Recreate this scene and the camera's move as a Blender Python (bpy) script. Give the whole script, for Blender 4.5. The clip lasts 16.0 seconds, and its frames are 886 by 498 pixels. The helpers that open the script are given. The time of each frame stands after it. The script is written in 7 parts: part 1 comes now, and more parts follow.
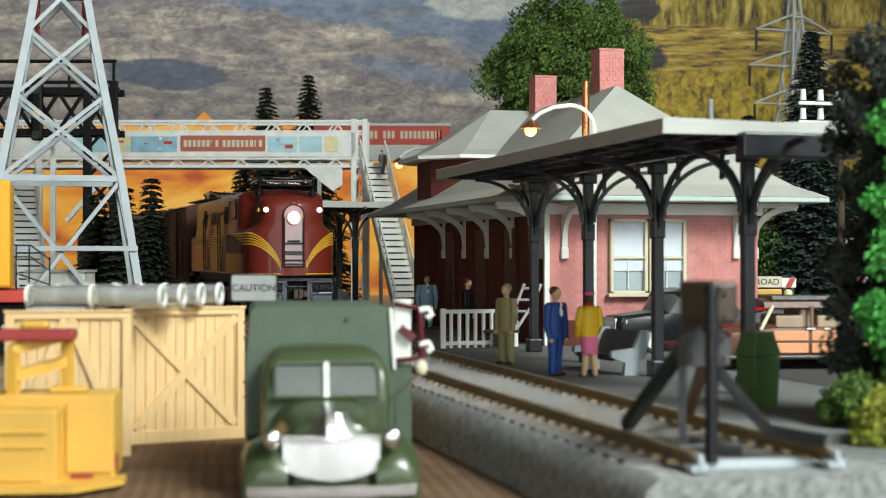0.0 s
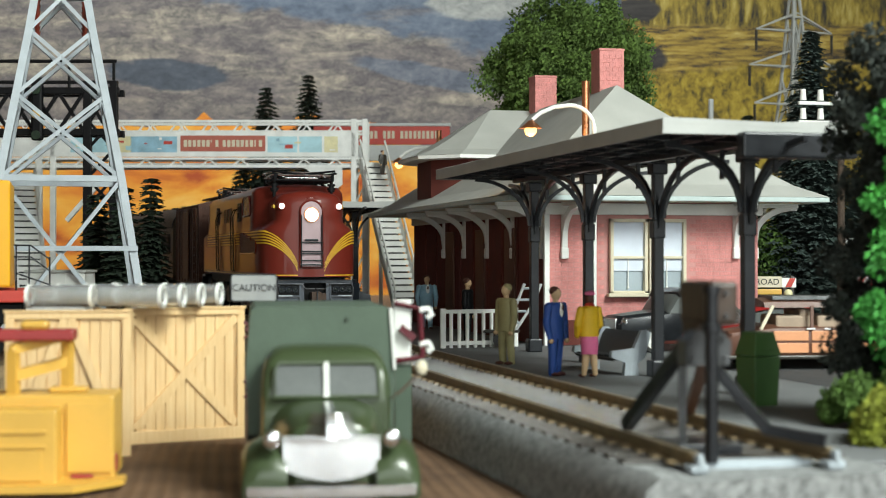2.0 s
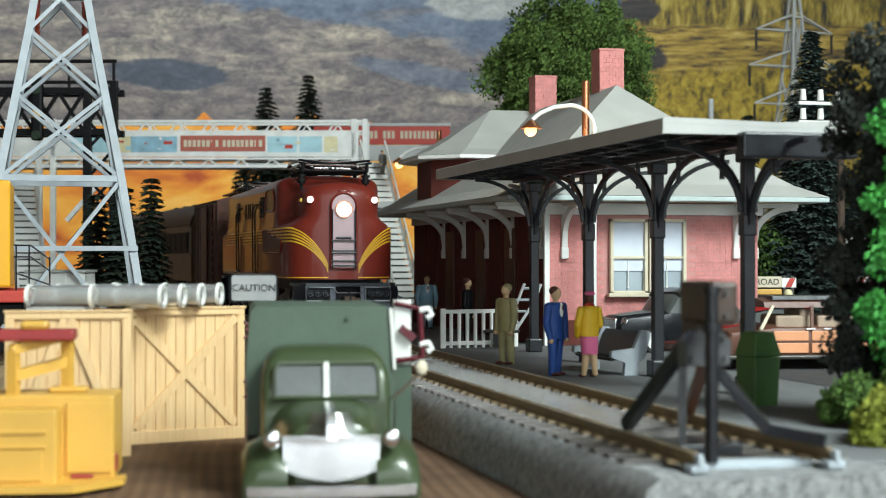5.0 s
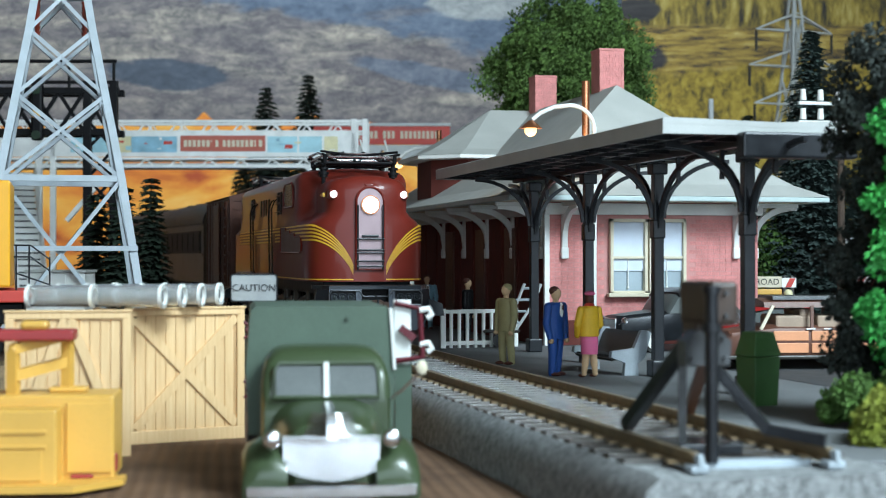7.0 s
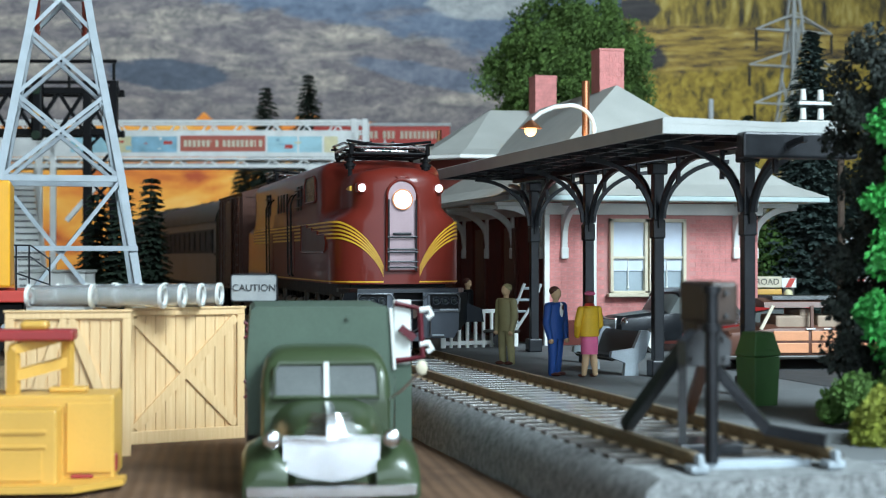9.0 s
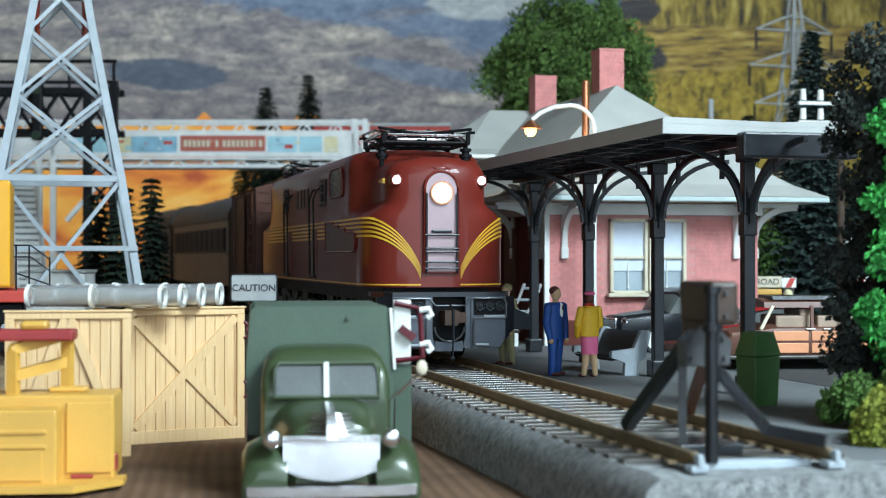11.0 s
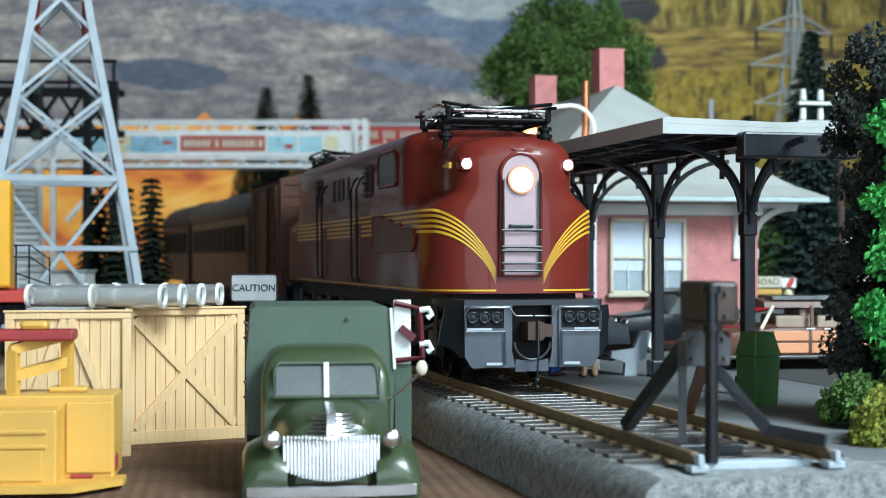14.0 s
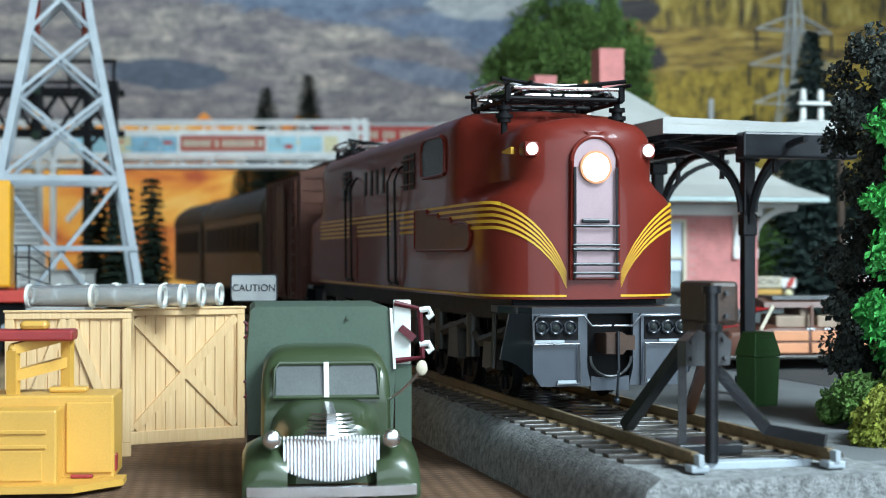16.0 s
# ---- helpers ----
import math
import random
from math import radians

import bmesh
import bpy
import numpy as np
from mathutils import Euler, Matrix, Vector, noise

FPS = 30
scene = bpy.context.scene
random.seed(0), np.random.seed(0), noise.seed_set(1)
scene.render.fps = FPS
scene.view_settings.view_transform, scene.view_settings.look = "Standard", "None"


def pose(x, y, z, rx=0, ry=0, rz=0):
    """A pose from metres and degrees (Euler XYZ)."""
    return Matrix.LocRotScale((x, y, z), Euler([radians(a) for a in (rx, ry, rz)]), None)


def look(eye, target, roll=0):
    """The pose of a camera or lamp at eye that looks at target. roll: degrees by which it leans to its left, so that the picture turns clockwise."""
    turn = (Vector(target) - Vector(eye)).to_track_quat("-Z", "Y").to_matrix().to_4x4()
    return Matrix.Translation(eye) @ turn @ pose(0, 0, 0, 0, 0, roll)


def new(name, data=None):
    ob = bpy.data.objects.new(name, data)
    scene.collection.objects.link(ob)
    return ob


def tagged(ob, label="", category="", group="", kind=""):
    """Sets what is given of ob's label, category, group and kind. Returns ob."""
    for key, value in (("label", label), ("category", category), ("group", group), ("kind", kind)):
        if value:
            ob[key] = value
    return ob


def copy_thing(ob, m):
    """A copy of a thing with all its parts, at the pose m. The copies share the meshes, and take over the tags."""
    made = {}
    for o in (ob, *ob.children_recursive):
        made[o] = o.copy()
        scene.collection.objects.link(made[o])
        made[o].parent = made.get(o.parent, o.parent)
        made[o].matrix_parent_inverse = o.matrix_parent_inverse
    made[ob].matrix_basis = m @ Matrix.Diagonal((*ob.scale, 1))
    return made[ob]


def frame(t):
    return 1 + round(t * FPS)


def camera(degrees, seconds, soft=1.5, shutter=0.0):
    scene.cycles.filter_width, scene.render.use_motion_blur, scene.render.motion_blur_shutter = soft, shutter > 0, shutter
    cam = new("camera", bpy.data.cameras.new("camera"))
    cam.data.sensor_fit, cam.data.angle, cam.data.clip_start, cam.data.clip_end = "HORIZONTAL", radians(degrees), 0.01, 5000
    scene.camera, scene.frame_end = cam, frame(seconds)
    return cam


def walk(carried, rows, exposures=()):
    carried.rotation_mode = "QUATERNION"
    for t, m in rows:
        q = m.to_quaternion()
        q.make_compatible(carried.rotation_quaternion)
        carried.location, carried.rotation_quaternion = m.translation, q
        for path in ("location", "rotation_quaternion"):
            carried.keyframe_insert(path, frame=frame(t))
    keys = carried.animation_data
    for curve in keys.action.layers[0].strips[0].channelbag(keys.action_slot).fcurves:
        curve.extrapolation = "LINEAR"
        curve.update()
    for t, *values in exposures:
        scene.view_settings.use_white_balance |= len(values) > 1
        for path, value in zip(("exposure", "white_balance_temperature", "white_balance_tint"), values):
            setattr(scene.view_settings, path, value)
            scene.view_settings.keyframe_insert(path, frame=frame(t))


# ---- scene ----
# A model railway at 1:48. Sizes below are those of the full-size originals in metres; S brings them to the model's true size.
S = 1 / 48

cam = camera(31.28, 16.0, 1.0)
EYE = pose(0, 0, 2.0 * S, 90.286, 0, -13.631)
walk(cam, [(0.0, EYE), (16.0, EYE)], [(0.0, 0.0, 7300, 10), (4.2, 0.0, 7300, 10), (6.3, 0.0, 5980, 7), (16.0, 0.0, 5980, 7)])
cam.data.dof.use_dof = True
cam.data.dof.aperture_fstop = 30

# ---- light: unseen area lamps added above the layout and behind the camera ----
world = bpy.data.worlds.new("room_air")
scene.world = world
world.use_nodes = True
world.node_tree.nodes["Background"].inputs[0].default_value = (0.75, 0.85, 1.0, 1)
world.node_tree.nodes["Background"].inputs[1].default_value = 0.04


def room_lamp(x, y, z, sx, sy, watts, colour, target=None, spread=180):
    d = bpy.data.lights.new("unseen_area_lamp", "AREA")
    d.shape, d.size, d.size_y, d.energy, d.color = "RECTANGLE", sx * S, sy * S, watts, colour
    d.spread = radians(spread)
    ob = new("unseen_area_lamp", d)
    ob.matrix_world = look((x * S, y * S, z * S), ((target or (x, y, 0))[0] * S, (target or (x, y, 0))[1] * S, (target or (x, y, 0))[2] * S))
    return ob


# Unseen key lamp, added high at the front right.
room_lamp(26, -10, 36, 20, 18, 22.0, (0.84, 0.97, 1.0), (9, 26, 0))
# Unseen lamp added to brighten the backdrop.
room_lamp(6, 96, 74, 64, 10, 10.6, (0.90, 0.98, 1.0), (16, 121, 8), 80)
# Unseen upright fill added behind the camera, standing for a bright wall.
room_lamp(8, -54, 17, 96, 62, 24.0, (0.81, 0.93, 1.0), (6, 0, 14))


# ---- materials ----
def mat(name, colour, rough=0.6, metal=0.0, vary=0.25, scale=3.0, bump=0.15, fine=40.0, glow=0.0, coat=0.0, tint=None, uneven=0.12, spec=0.5):
    """Colour with stains at a coarse scale and grain at a fine one, in full-size metres."""
    m = bpy.data.materials.new(name)
    m.use_nodes = True
    nt = m.node_tree
    b = nt.nodes["Principled BSDF"]
    tc = nt.nodes.new("ShaderNodeTexCoord")
    mp = nt.nodes.new("ShaderNodeMapping")
    mp.inputs["Scale"].default_value = (48, 48, 48)
    nt.links.new(tc.outputs["Object"], mp.inputs[0])
    n1 = nt.nodes.new("ShaderNodeTexNoise")
    n1.inputs["Scale"].default_value, n1.inputs["Detail"].default_value = scale, 5
    n2 = nt.nodes.new("ShaderNodeTexNoise")
    n2.inputs["Scale"].default_value, n2.inputs["Detail"].default_value = fine, 3
    for n in (n1, n2):
        nt.links.new(mp.outputs[0], n.inputs["Vector"])
    add = nt.nodes.new("ShaderNodeMath")
    add.operation = "MULTIPLY_ADD"
    add.inputs[1].default_value = 0.6
    nt.links.new(n1.outputs["Fac"], add.inputs[0])
    mul = nt.nodes.new("ShaderNodeMath")
    mul.operation = "MULTIPLY"
    mul.inputs[1].default_value = 0.4
    nt.links.new(n2.outputs["Fac"], mul.inputs[0])
    nt.links.new(mul.outputs[0], add.inputs[2])
    ramp = nt.nodes.new("ShaderNodeValToRGB")
    lo = tuple(c * (1 - vary) for c in colour)
    hi = tuple(min(1.0, c * (1 + vary)) for c in (tint or colour))
    ramp.color_ramp.elements[0].position, ramp.color_ramp.elements[0].color = 0.36, (*lo, 1)
    ramp.color_ramp.elements[1].position, ramp.color_ramp.elements[1].color = 0.64, (*hi, 1)
    nt.links.new(add.outputs[0], ramp.inputs[0])
    info = nt.nodes.new("ShaderNodeObjectInfo")
    hsv = nt.nodes.new("ShaderNodeHueSaturation")
    rng = nt.nodes.new("ShaderNodeMapRange")
    rng.inputs["To Min"].default_value, rng.inputs["To Max"].default_value = 1 - 0.3 * vary, 1 + 0.3 * vary
    nt.links.new(info.outputs["Random"], rng.inputs["Value"])
    nt.links.new(rng.outputs[0], hsv.inputs["Value"])
    nt.links.new(ramp.outputs[0], hsv.inputs["Color"])
    nt.links.new(hsv.outputs[0], b.inputs["Base Color"])
    r2 = nt.nodes.new("ShaderNodeMapRange")
    r2.inputs["To Min"].default_value, r2.inputs["To Max"].default_value = max(0.02, rough - uneven), min(1, rough + uneven)
    nt.links.new(add.outputs[0], r2.inputs["Value"])
    nt.links.new(r2.outputs[0], b.inputs["Roughness"])
    b.inputs["Metallic"].default_value = metal
    b.inputs["Specular IOR Level"].default_value = spec
    b.inputs["Coat Weight"].default_value = coat
    b.inputs["Coat Roughness"].default_value = 0.06
    if bump:
        bp = nt.nodes.new("ShaderNodeBump")
        bp.inputs["Strength"].default_value, bp.inputs["Distance"].default_value = bump, 0.03 * S
        nt.links.new(n2.outputs["Fac"], bp.inputs["Height"])
        nt.links.new(bp.outputs[0], b.inputs["Normal"])
    if glow:
        b.inputs["Emission Color"].default_value = (*colour, 1)
        b.inputs["Emission Strength"].default_value = glow
    return m


M = dict(
    mat_brown=mat("brown_mat", (0.16, 0.085, 0.045), 0.85, vary=0.35, scale=2, bump=0.6, fine=14),
    ballast=mat("grey_granular_roadbed", (0.27, 0.282, 0.285), 0.95, vary=0.5, scale=9, bump=0.8, fine=34),
    concrete=mat("grey_platform_paint", (0.14, 0.148, 0.153), 0.8, vary=0.18, scale=1.2, bump=0.15, fine=30),
    asphalt=mat("dark_road", (0.06, 0.062, 0.065), 0.85, vary=0.3),
    rail_rust=mat("weathered_rail", (0.25, 0.18, 0.10), 0.5, metal=0.5, vary=0.35, scale=5),
    rail_top=mat("worn_rail_head", (0.50, 0.40, 0.25), 0.35, metal=0.8, vary=0.25, scale=4),
    tie=mat("brown_black_tie_plastic", (0.085, 0.078, 0.072), 0.22, vary=0.4, scale=4, bump=0.02, coat=0.05, uneven=0.06, spec=0.38),
    tuscan=mat("tuscan_red_enamel", (0.14, 0.0175, 0.011), 0.42, vary=0.08, scale=1.5, bump=0.0, coat=0.28, uneven=0.04, spec=0.2),
    gold=mat("gold_stripe", (0.72, 0.42, 0.03), 0.4, vary=0.1),
    black=mat("black_castings", (0.006, 0.006, 0.007), 0.5, vary=0.35, scale=4, bump=0.1, spec=0.15),
    steel_black=mat("satin_black_steel", (0.017, 0.019, 0.023), 0.32, metal=0.3, vary=0.3, scale=3),
    silver=mat("bright_steel_wire", (0.75, 0.75, 0.76), 0.25, metal=1.0, vary=0.1),
    chrome=mat("chrome_plating", (0.80, 0.81, 0.83), 0.25, metal=1.0, vary=0.05, bump=0, uneven=0.04),
    coach=mat("coach_brown", (0.075, 0.053, 0.03), 0.35, vary=0.2, scale=1, spec=0.25),
    boxcar=mat("boxcar_brown", (0.08, 0.032, 0.021), 0.45, vary=0.2, scale=2, spec=0.2),
    dark_glass=mat("dark_glass", (0.025, 0.03, 0.03), 0.25, vary=0.1, bump=0, spec=0.08, uneven=0.03),
    head_glow=mat("lit_headlight", (1.0, 0.93, 0.78), 0.3, vary=0.0, bump=0, glow=9),
    mark_glow=mat("lit_marker", (1.0, 0.9, 0.9), 0.3, vary=0.0, bump=0, glow=2.2),
    warm_glow=mat("warm_bulb", (1.0, 0.55, 0.18), 0.3, vary=0.0, bump=0, glow=3.5),
    white=mat("white_paint", (0.78, 0.79, 0.76), 0.5, vary=0.08, scale=2, bump=0.05),
    cream=mat("cream_trim", (0.62, 0.56, 0.42), 0.55, vary=0.08, scale=2),
    roof=mat("pale_grey_roof", (0.42, 0.43, 0.405), 0.75, vary=0.08, scale=1.2, bump=0.1),
    can_roof=mat("grey_canopy_paint", (0.41, 0.42, 0.405), 0.55, vary=0.1, scale=1.5, bump=0.08),
    brick=mat("red_brick", (0.60, 0.235, 0.22), 0.8, vary=0.18, scale=3, bump=0.3, fine=30),
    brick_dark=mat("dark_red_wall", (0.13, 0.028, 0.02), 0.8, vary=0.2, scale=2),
    mortar=mat("mortar", (0.56, 0.27, 0.25), 0.9, vary=0.1),
    grey_steel=mat("grey_painted_lattice", (0.38, 0.43, 0.47), 0.5, vary=0.12, scale=2, bump=0.05),
    green_truck=mat("dull_green_truck_paint", (0.045, 0.066, 0.03), 0.35, vary=0.12, scale=1.5, bump=0.03, coat=0.3),
    tarp=mat("green_canvas", (0.072, 0.108, 0.077), 0.6, vary=0.12, scale=1.5, bump=0.07, fine=30),
    yellow=mat("yellow_enamel", (0.64, 0.37, 0.07), 0.4, vary=0.08, scale=1.2, bump=0.03),
    red=mat("dark_red_paint", (0.30, 0.03, 0.03), 0.45, vary=0.12),
    rubber=mat("tyre_rubber", (0.02, 0.02, 0.02), 0.7, vary=0.3),
    bin_green=mat("green_bin_plastic", (0.045, 0.115, 0.03), 0.5, vary=0.12, scale=2),
    copper=mat("copper_pole", (0.62, 0.26, 0.13), 0.3, metal=0.9, vary=0.15),
    leaf=mat("green_foliage", (0.058, 0.108, 0.02), 0.8, vary=0.45, scale=2, bump=0.4, tint=(0.09, 0.155, 0.03)),
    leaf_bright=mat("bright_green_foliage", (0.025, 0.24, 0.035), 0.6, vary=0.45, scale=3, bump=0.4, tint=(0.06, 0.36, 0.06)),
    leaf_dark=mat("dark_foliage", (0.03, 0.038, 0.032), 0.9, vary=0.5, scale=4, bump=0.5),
    leaf_olive=mat("olive_foliage", (0.22, 0.25, 0.03), 0.85, vary=0.4, scale=4, bump=0.5),
    leaf_bush=mat("mid_green_foliage", (0.08, 0.16, 0.03), 0.85, vary=0.4, scale=4, bump=0.5),
    pine_dark=mat("dark_conifer", (0.018, 0.035, 0.02), 0.9, vary=0.5, scale=3, bump=0.5),
    bark=mat("brown_bark", (0.06, 0.04, 0.028), 0.9, vary=0.4, scale=4, bump=0.6),
    blue=mat("blue_figure_paint", (0.016, 0.075, 0.32), 0.55, vary=0.15),
    tan=mat("khaki_figure_paint", (0.36, 0.33, 0.16), 0.6, vary=0.12),
    skin=mat("tan_figure_paint", (0.62, 0.42, 0.24), 0.6, vary=0.08),
    hair=mat("brown_figure_paint", (0.09, 0.03, 0.02), 0.6, vary=0.1),
    yellow_coat=mat("yellow_figure_paint", (0.80, 0.48, 0.02), 0.55, vary=0.1),
    pink=mat("pink_figure_paint", (0.80, 0.16, 0.33), 0.55, vary=0.1),
    wood_orange=mat("orange_wood_panel", (0.68, 0.30, 0.15), 0.5, vary=0.1, scale=2),
    wood_brown=mat("brown_wood_trim", (0.13, 0.055, 0.035), 0.45, vary=0.2, scale=2),
    car_red=mat("red_car_paint", (0.30, 0.018, 0.018), 0.3, vary=0.1, coat=0.5),
    tan_seat=mat("tan_interior", (0.36, 0.27, 0.2), 0.7, vary=0.15),
    grey=mat("light_grey_plastic", (0.5, 0.52, 0.52), 0.5, vary=0.08),
    sign=mat("pale_grey_sign", (0.62, 0.65, 0.68), 0.5, vary=0.05, bump=0.02),
    sign_red=mat("red_sign_panel", (0.50, 0.045, 0.03), 0.5, vary=0.08, bump=0.02),
    pale_blue=mat("pale_blue_print", (0.38, 0.62, 0.70), 0.5, vary=0.2, scale=1.5, bump=0.02),
    mid_blue=mat("blue_print", (0.26, 0.46, 0.58), 0.5, vary=0.25, scale=2, bump=0.02),
    sand=mat("pale_yellow_print", (0.72, 0.66, 0.40), 0.5, vary=0.15, scale=2, bump=0.02),
    curtain=mat("white_window_blind", (0.62, 0.68, 0.78), 0.6, vary=0.05, bump=0.02),
    wall_paint=mat("room_wall_paint", (0.24, 0.17, 0.115), 0.8, vary=0.04, scale=0.1),
    gutter=mat("pale_green_gutter", (0.45, 0.54, 0.53), 0.5, vary=0.08),
    cab_yellow=mat("deep_yellow_enamel", (0.78, 0.38, 0.012), 0.4, vary=0.08, scale=1.2, bump=0.03),
    board_red=mat("faded_red_board", (0.42, 0.105, 0.07), 0.5, vary=0.1, bump=0.02),
    bridge_white=mat("bridge_white_paint", (0.76, 0.77, 0.755), 0.6, vary=0.12, scale=2, bump=0.05),
    # Caution plate: a pale sign painted grey for the shade on it.
    sign_shaded=mat("shaded_sign_enamel", (0.32, 0.335, 0.335), 0.5, vary=0.12, scale=3),
    maroon=mat("maroon_paint", (0.10, 0.012, 0.02), 0.4, vary=0.12),
    stop_black=mat("dark_grey_castings", (0.06, 0.064, 0.068), 0.35, metal=0.3, vary=0.35, scale=5),
    head_brown=mat("dark_brown_block", (0.045, 0.028, 0.02), 0.5, vary=0.3, scale=5),
    spruce=mat("blue_green_spruce", (0.045, 0.072, 0.064), 0.9, vary=0.4, scale=3, bump=0.3),
    wind_glass=mat("grey_windshield", (0.11, 0.12, 0.118), 0.2, vary=0.15, scale=1.2, bump=0, uneven=0.05),
    amber=mat("brown_insulator", (0.20, 0.035, 0.02), 0.3, vary=0.15),
)


# ---- mesh helpers, all in full-size metres ----
def box(bm, x0, x1, y0, y1, z0, z1, bev=0.0):
    r = bmesh.ops.create_cube(bm, size=1.0)
    for v in r["verts"]:
        v.co = Vector(((x0 + x1) / 2 + v.co.x * (x1 - x0), (y0 + y1) / 2 + v.co.y * (y1 - y0), (z0 + z1) / 2 + v.co.z * (z1 - z0)))
    if bev:
        es = list({e for v in r["verts"] for e in v.link_edges})
        bmesh.ops.bevel(bm, geom=es, offset=bev, segments=2, affect="EDGES", profile=0.5)
    return bm


def rod(bm, a, b, r, n=8, r2=None):
    """A round bar from a to b."""
    a, b = Vector(a), Vector(b)
    d = b - a
    res = bmesh.ops.create_cone(bm, cap_ends=True, segments=n, radius1=r, radius2=r if r2 is None else r2, depth=d.length)
    m = Matrix.Translation((a + b) / 2) @ d.to_track_quat("Z", "Y").to_matrix().to_4x4()
    bmesh.ops.transform(bm, matrix=m, verts=res["verts"])
    return bm


def bar(bm, a, b, w, h, up=(0, 0, 1)):
    """A square bar from a to b, w across and h high."""
    a, b = Vector(a), Vector(b)
    d = (b - a)
    y = d.normalized()
    x = y.cross(Vector(up))
    x = x.normalized() if x.length > 1e-4 else y.orthogonal().normalized()
    z = x.cross(y)
    vs = [bm.verts.new(p + x * sx * w / 2 + z * sz * h / 2) for p in (a, b) for sx, sz in ((-1, -1), (1, -1), (1, 1), (-1, 1))]
    for f in ((3, 2, 1, 0), (4, 5, 6, 7), (0, 1, 5, 4), (1, 2, 6, 5), (2, 3, 7, 6), (3, 0, 4, 7)):
        bm.faces.new([vs[i] for i in f])
    return bm


def frames_along(pts, up):
    """A cross direction pair at each point of a bent line."""
    pts = [Vector(p) for p in pts]
    out = []
    for i, p in enumerate(pts):
        d = (pts[min(i + 1, len(pts) - 1)] - pts[max(i - 1, 0)])
        if i in (0, len(pts) - 1) and (pts[0] - pts[-1]).length < 1e-6:
            d = pts[1] - pts[-2]
        y = d.normalized()
        x = y.cross(Vector(up))
        x = x.normalized() if x.length > 0.05 else y.cross(Vector((0.31, 0.9, 0.2))).normalized()
        if out and out[-1][1].dot(x) < 0:
            x = -x
        out.append((p, x, x.cross(y).normalized()))
    return out


def tube(bm, pts, r, n=6, up=(0.013, 0.021, 1)):
    """A round bar bent along the points."""
    rings = [[p + x * r * math.cos(2 * math.pi * k / n) + z * r * math.sin(2 * math.pi * k / n) for k in range(n)] for p, x, z in frames_along(pts, up)]
    return loft(bm, rings)


def ribbon(bm, pts, w, h, up=(0, 0, 1)):
    """A square bar bent along the points."""
    rings = [[p + x * sx * w / 2 + z * sz * h / 2 for sx, sz in ((-1, -1), (1, -1), (1, 1), (-1, 1))] for p, x, z in frames_along(pts, up)]
    return loft(bm, rings)


def ball(bm, c, r, sx=1, sy=1, sz=1, n=10):
    res = bmesh.ops.create_uvsphere(bm, u_segments=n, v_segments=max(5, n // 2 + 1), radius=r)
    for v in res["verts"]:
        v.co = Vector((c[0] + v.co.x * sx, c[1] + v.co.y * sy, c[2] + v.co.z * sz))
    return bm


def loft(bm, rings, caps=True, closed=True):
    rows = [[bm.verts.new(p) for p in r] for r in rings]
    n = len(rows[0])
    for a, b in zip(rows, rows[1:]):
        for i in range(n if closed else n - 1):
            j = (i + 1) % n
            bm.faces.new((a[i], a[j], b[j], b[i]))
    if caps:
        bm.faces.new(list(reversed(rows[0])))
        bm.faces.new(rows[-1])
    return bm


def prism(bm, outline, y0, y1):
    """An outline of (x, z) pairs pushed from y0 to y1."""
    return loft(bm, [[(x, y0, z) for x, z in outline], [(x, y1, z) for x, z in outline]])


def arc_pts(cx, cz, rx, rz, a0, a1, n):
    return [(cx + rx * math.cos(radians(a0 + (a1 - a0) * i / n)), cz + rz * math.sin(radians(a0 + (a1 - a0) * i / n))) for i in range(n + 1)]


def mesh_of(name, bm, smooth=False):
    bmesh.ops.recalc_face_normals(bm, faces=bm.faces[:])
    for v in bm.verts:
        v.co *= S
    me = bpy.data.meshes.new(name)
    bm.to_mesh(me)
    bm.free()
    if smooth:
        me.shade_smooth()
        me.set_sharp_from_angle(angle=radians(38))
    return me


def part(name, bm, material, parent, label="", smooth=False):
    ob = new(name, mesh_of(name, bm, smooth))
    ob.data.materials.append(M[material])
    ob.parent = parent
    if label:
        tagged(ob, label)
    return ob


def solo(name, bm, material, at=(0, 0, 0, 0, 0, 0), label="", category="", group="", kind="", smooth=False):
    """A thing of one mesh."""
    ob = new(name, mesh_of(name, bm, smooth))
    ob.data.materials.append(M[material])
    ob.matrix_world = place(*at)
    return tagged(ob, label, category, group, kind)


def thing(name, at, label, category, group="", kind=""):
    ob = new(name)
    ob.empty_display_size = 0.01
    ob.matrix_world = place(*at)
    return tagged(ob, label, category, group, kind)


def place(x, y, z, rx=0, ry=0, rz=0):
    return pose(x * S, y * S, z * S, rx, ry, rz)


def B():
    return bmesh.new()


def writing(text, size, material, parent, m, name="lettering"):
    """Flat letters of the built-in font, as a mesh."""
    c = bpy.data.curves.new(name, "FONT")
    c.body, c.size, c.align_x, c.align_y, c.extrude = text, size * S, "CENTER", "CENTER", 0.004 * S
    tmp = bpy.data.objects.new(name, c)
    me = bpy.data.meshes.new_from_object(tmp)
    bpy.data.objects.remove(tmp)
    ob = new(name, me)
    me.materials.append(M[material])
    ob.parent = parent
    ob.matrix_local = m
    return ob


# ---- structure ----

BEND, RADIUS = 50.0, 250.0


def track_x(u):
    """The track's centre line: straight, then a bend to the left."""
    d = min(max(0.0, u - BEND), 75.0)
    return 7.09 - (RADIUS - math.sqrt(RADIUS * RADIUS - d * d))


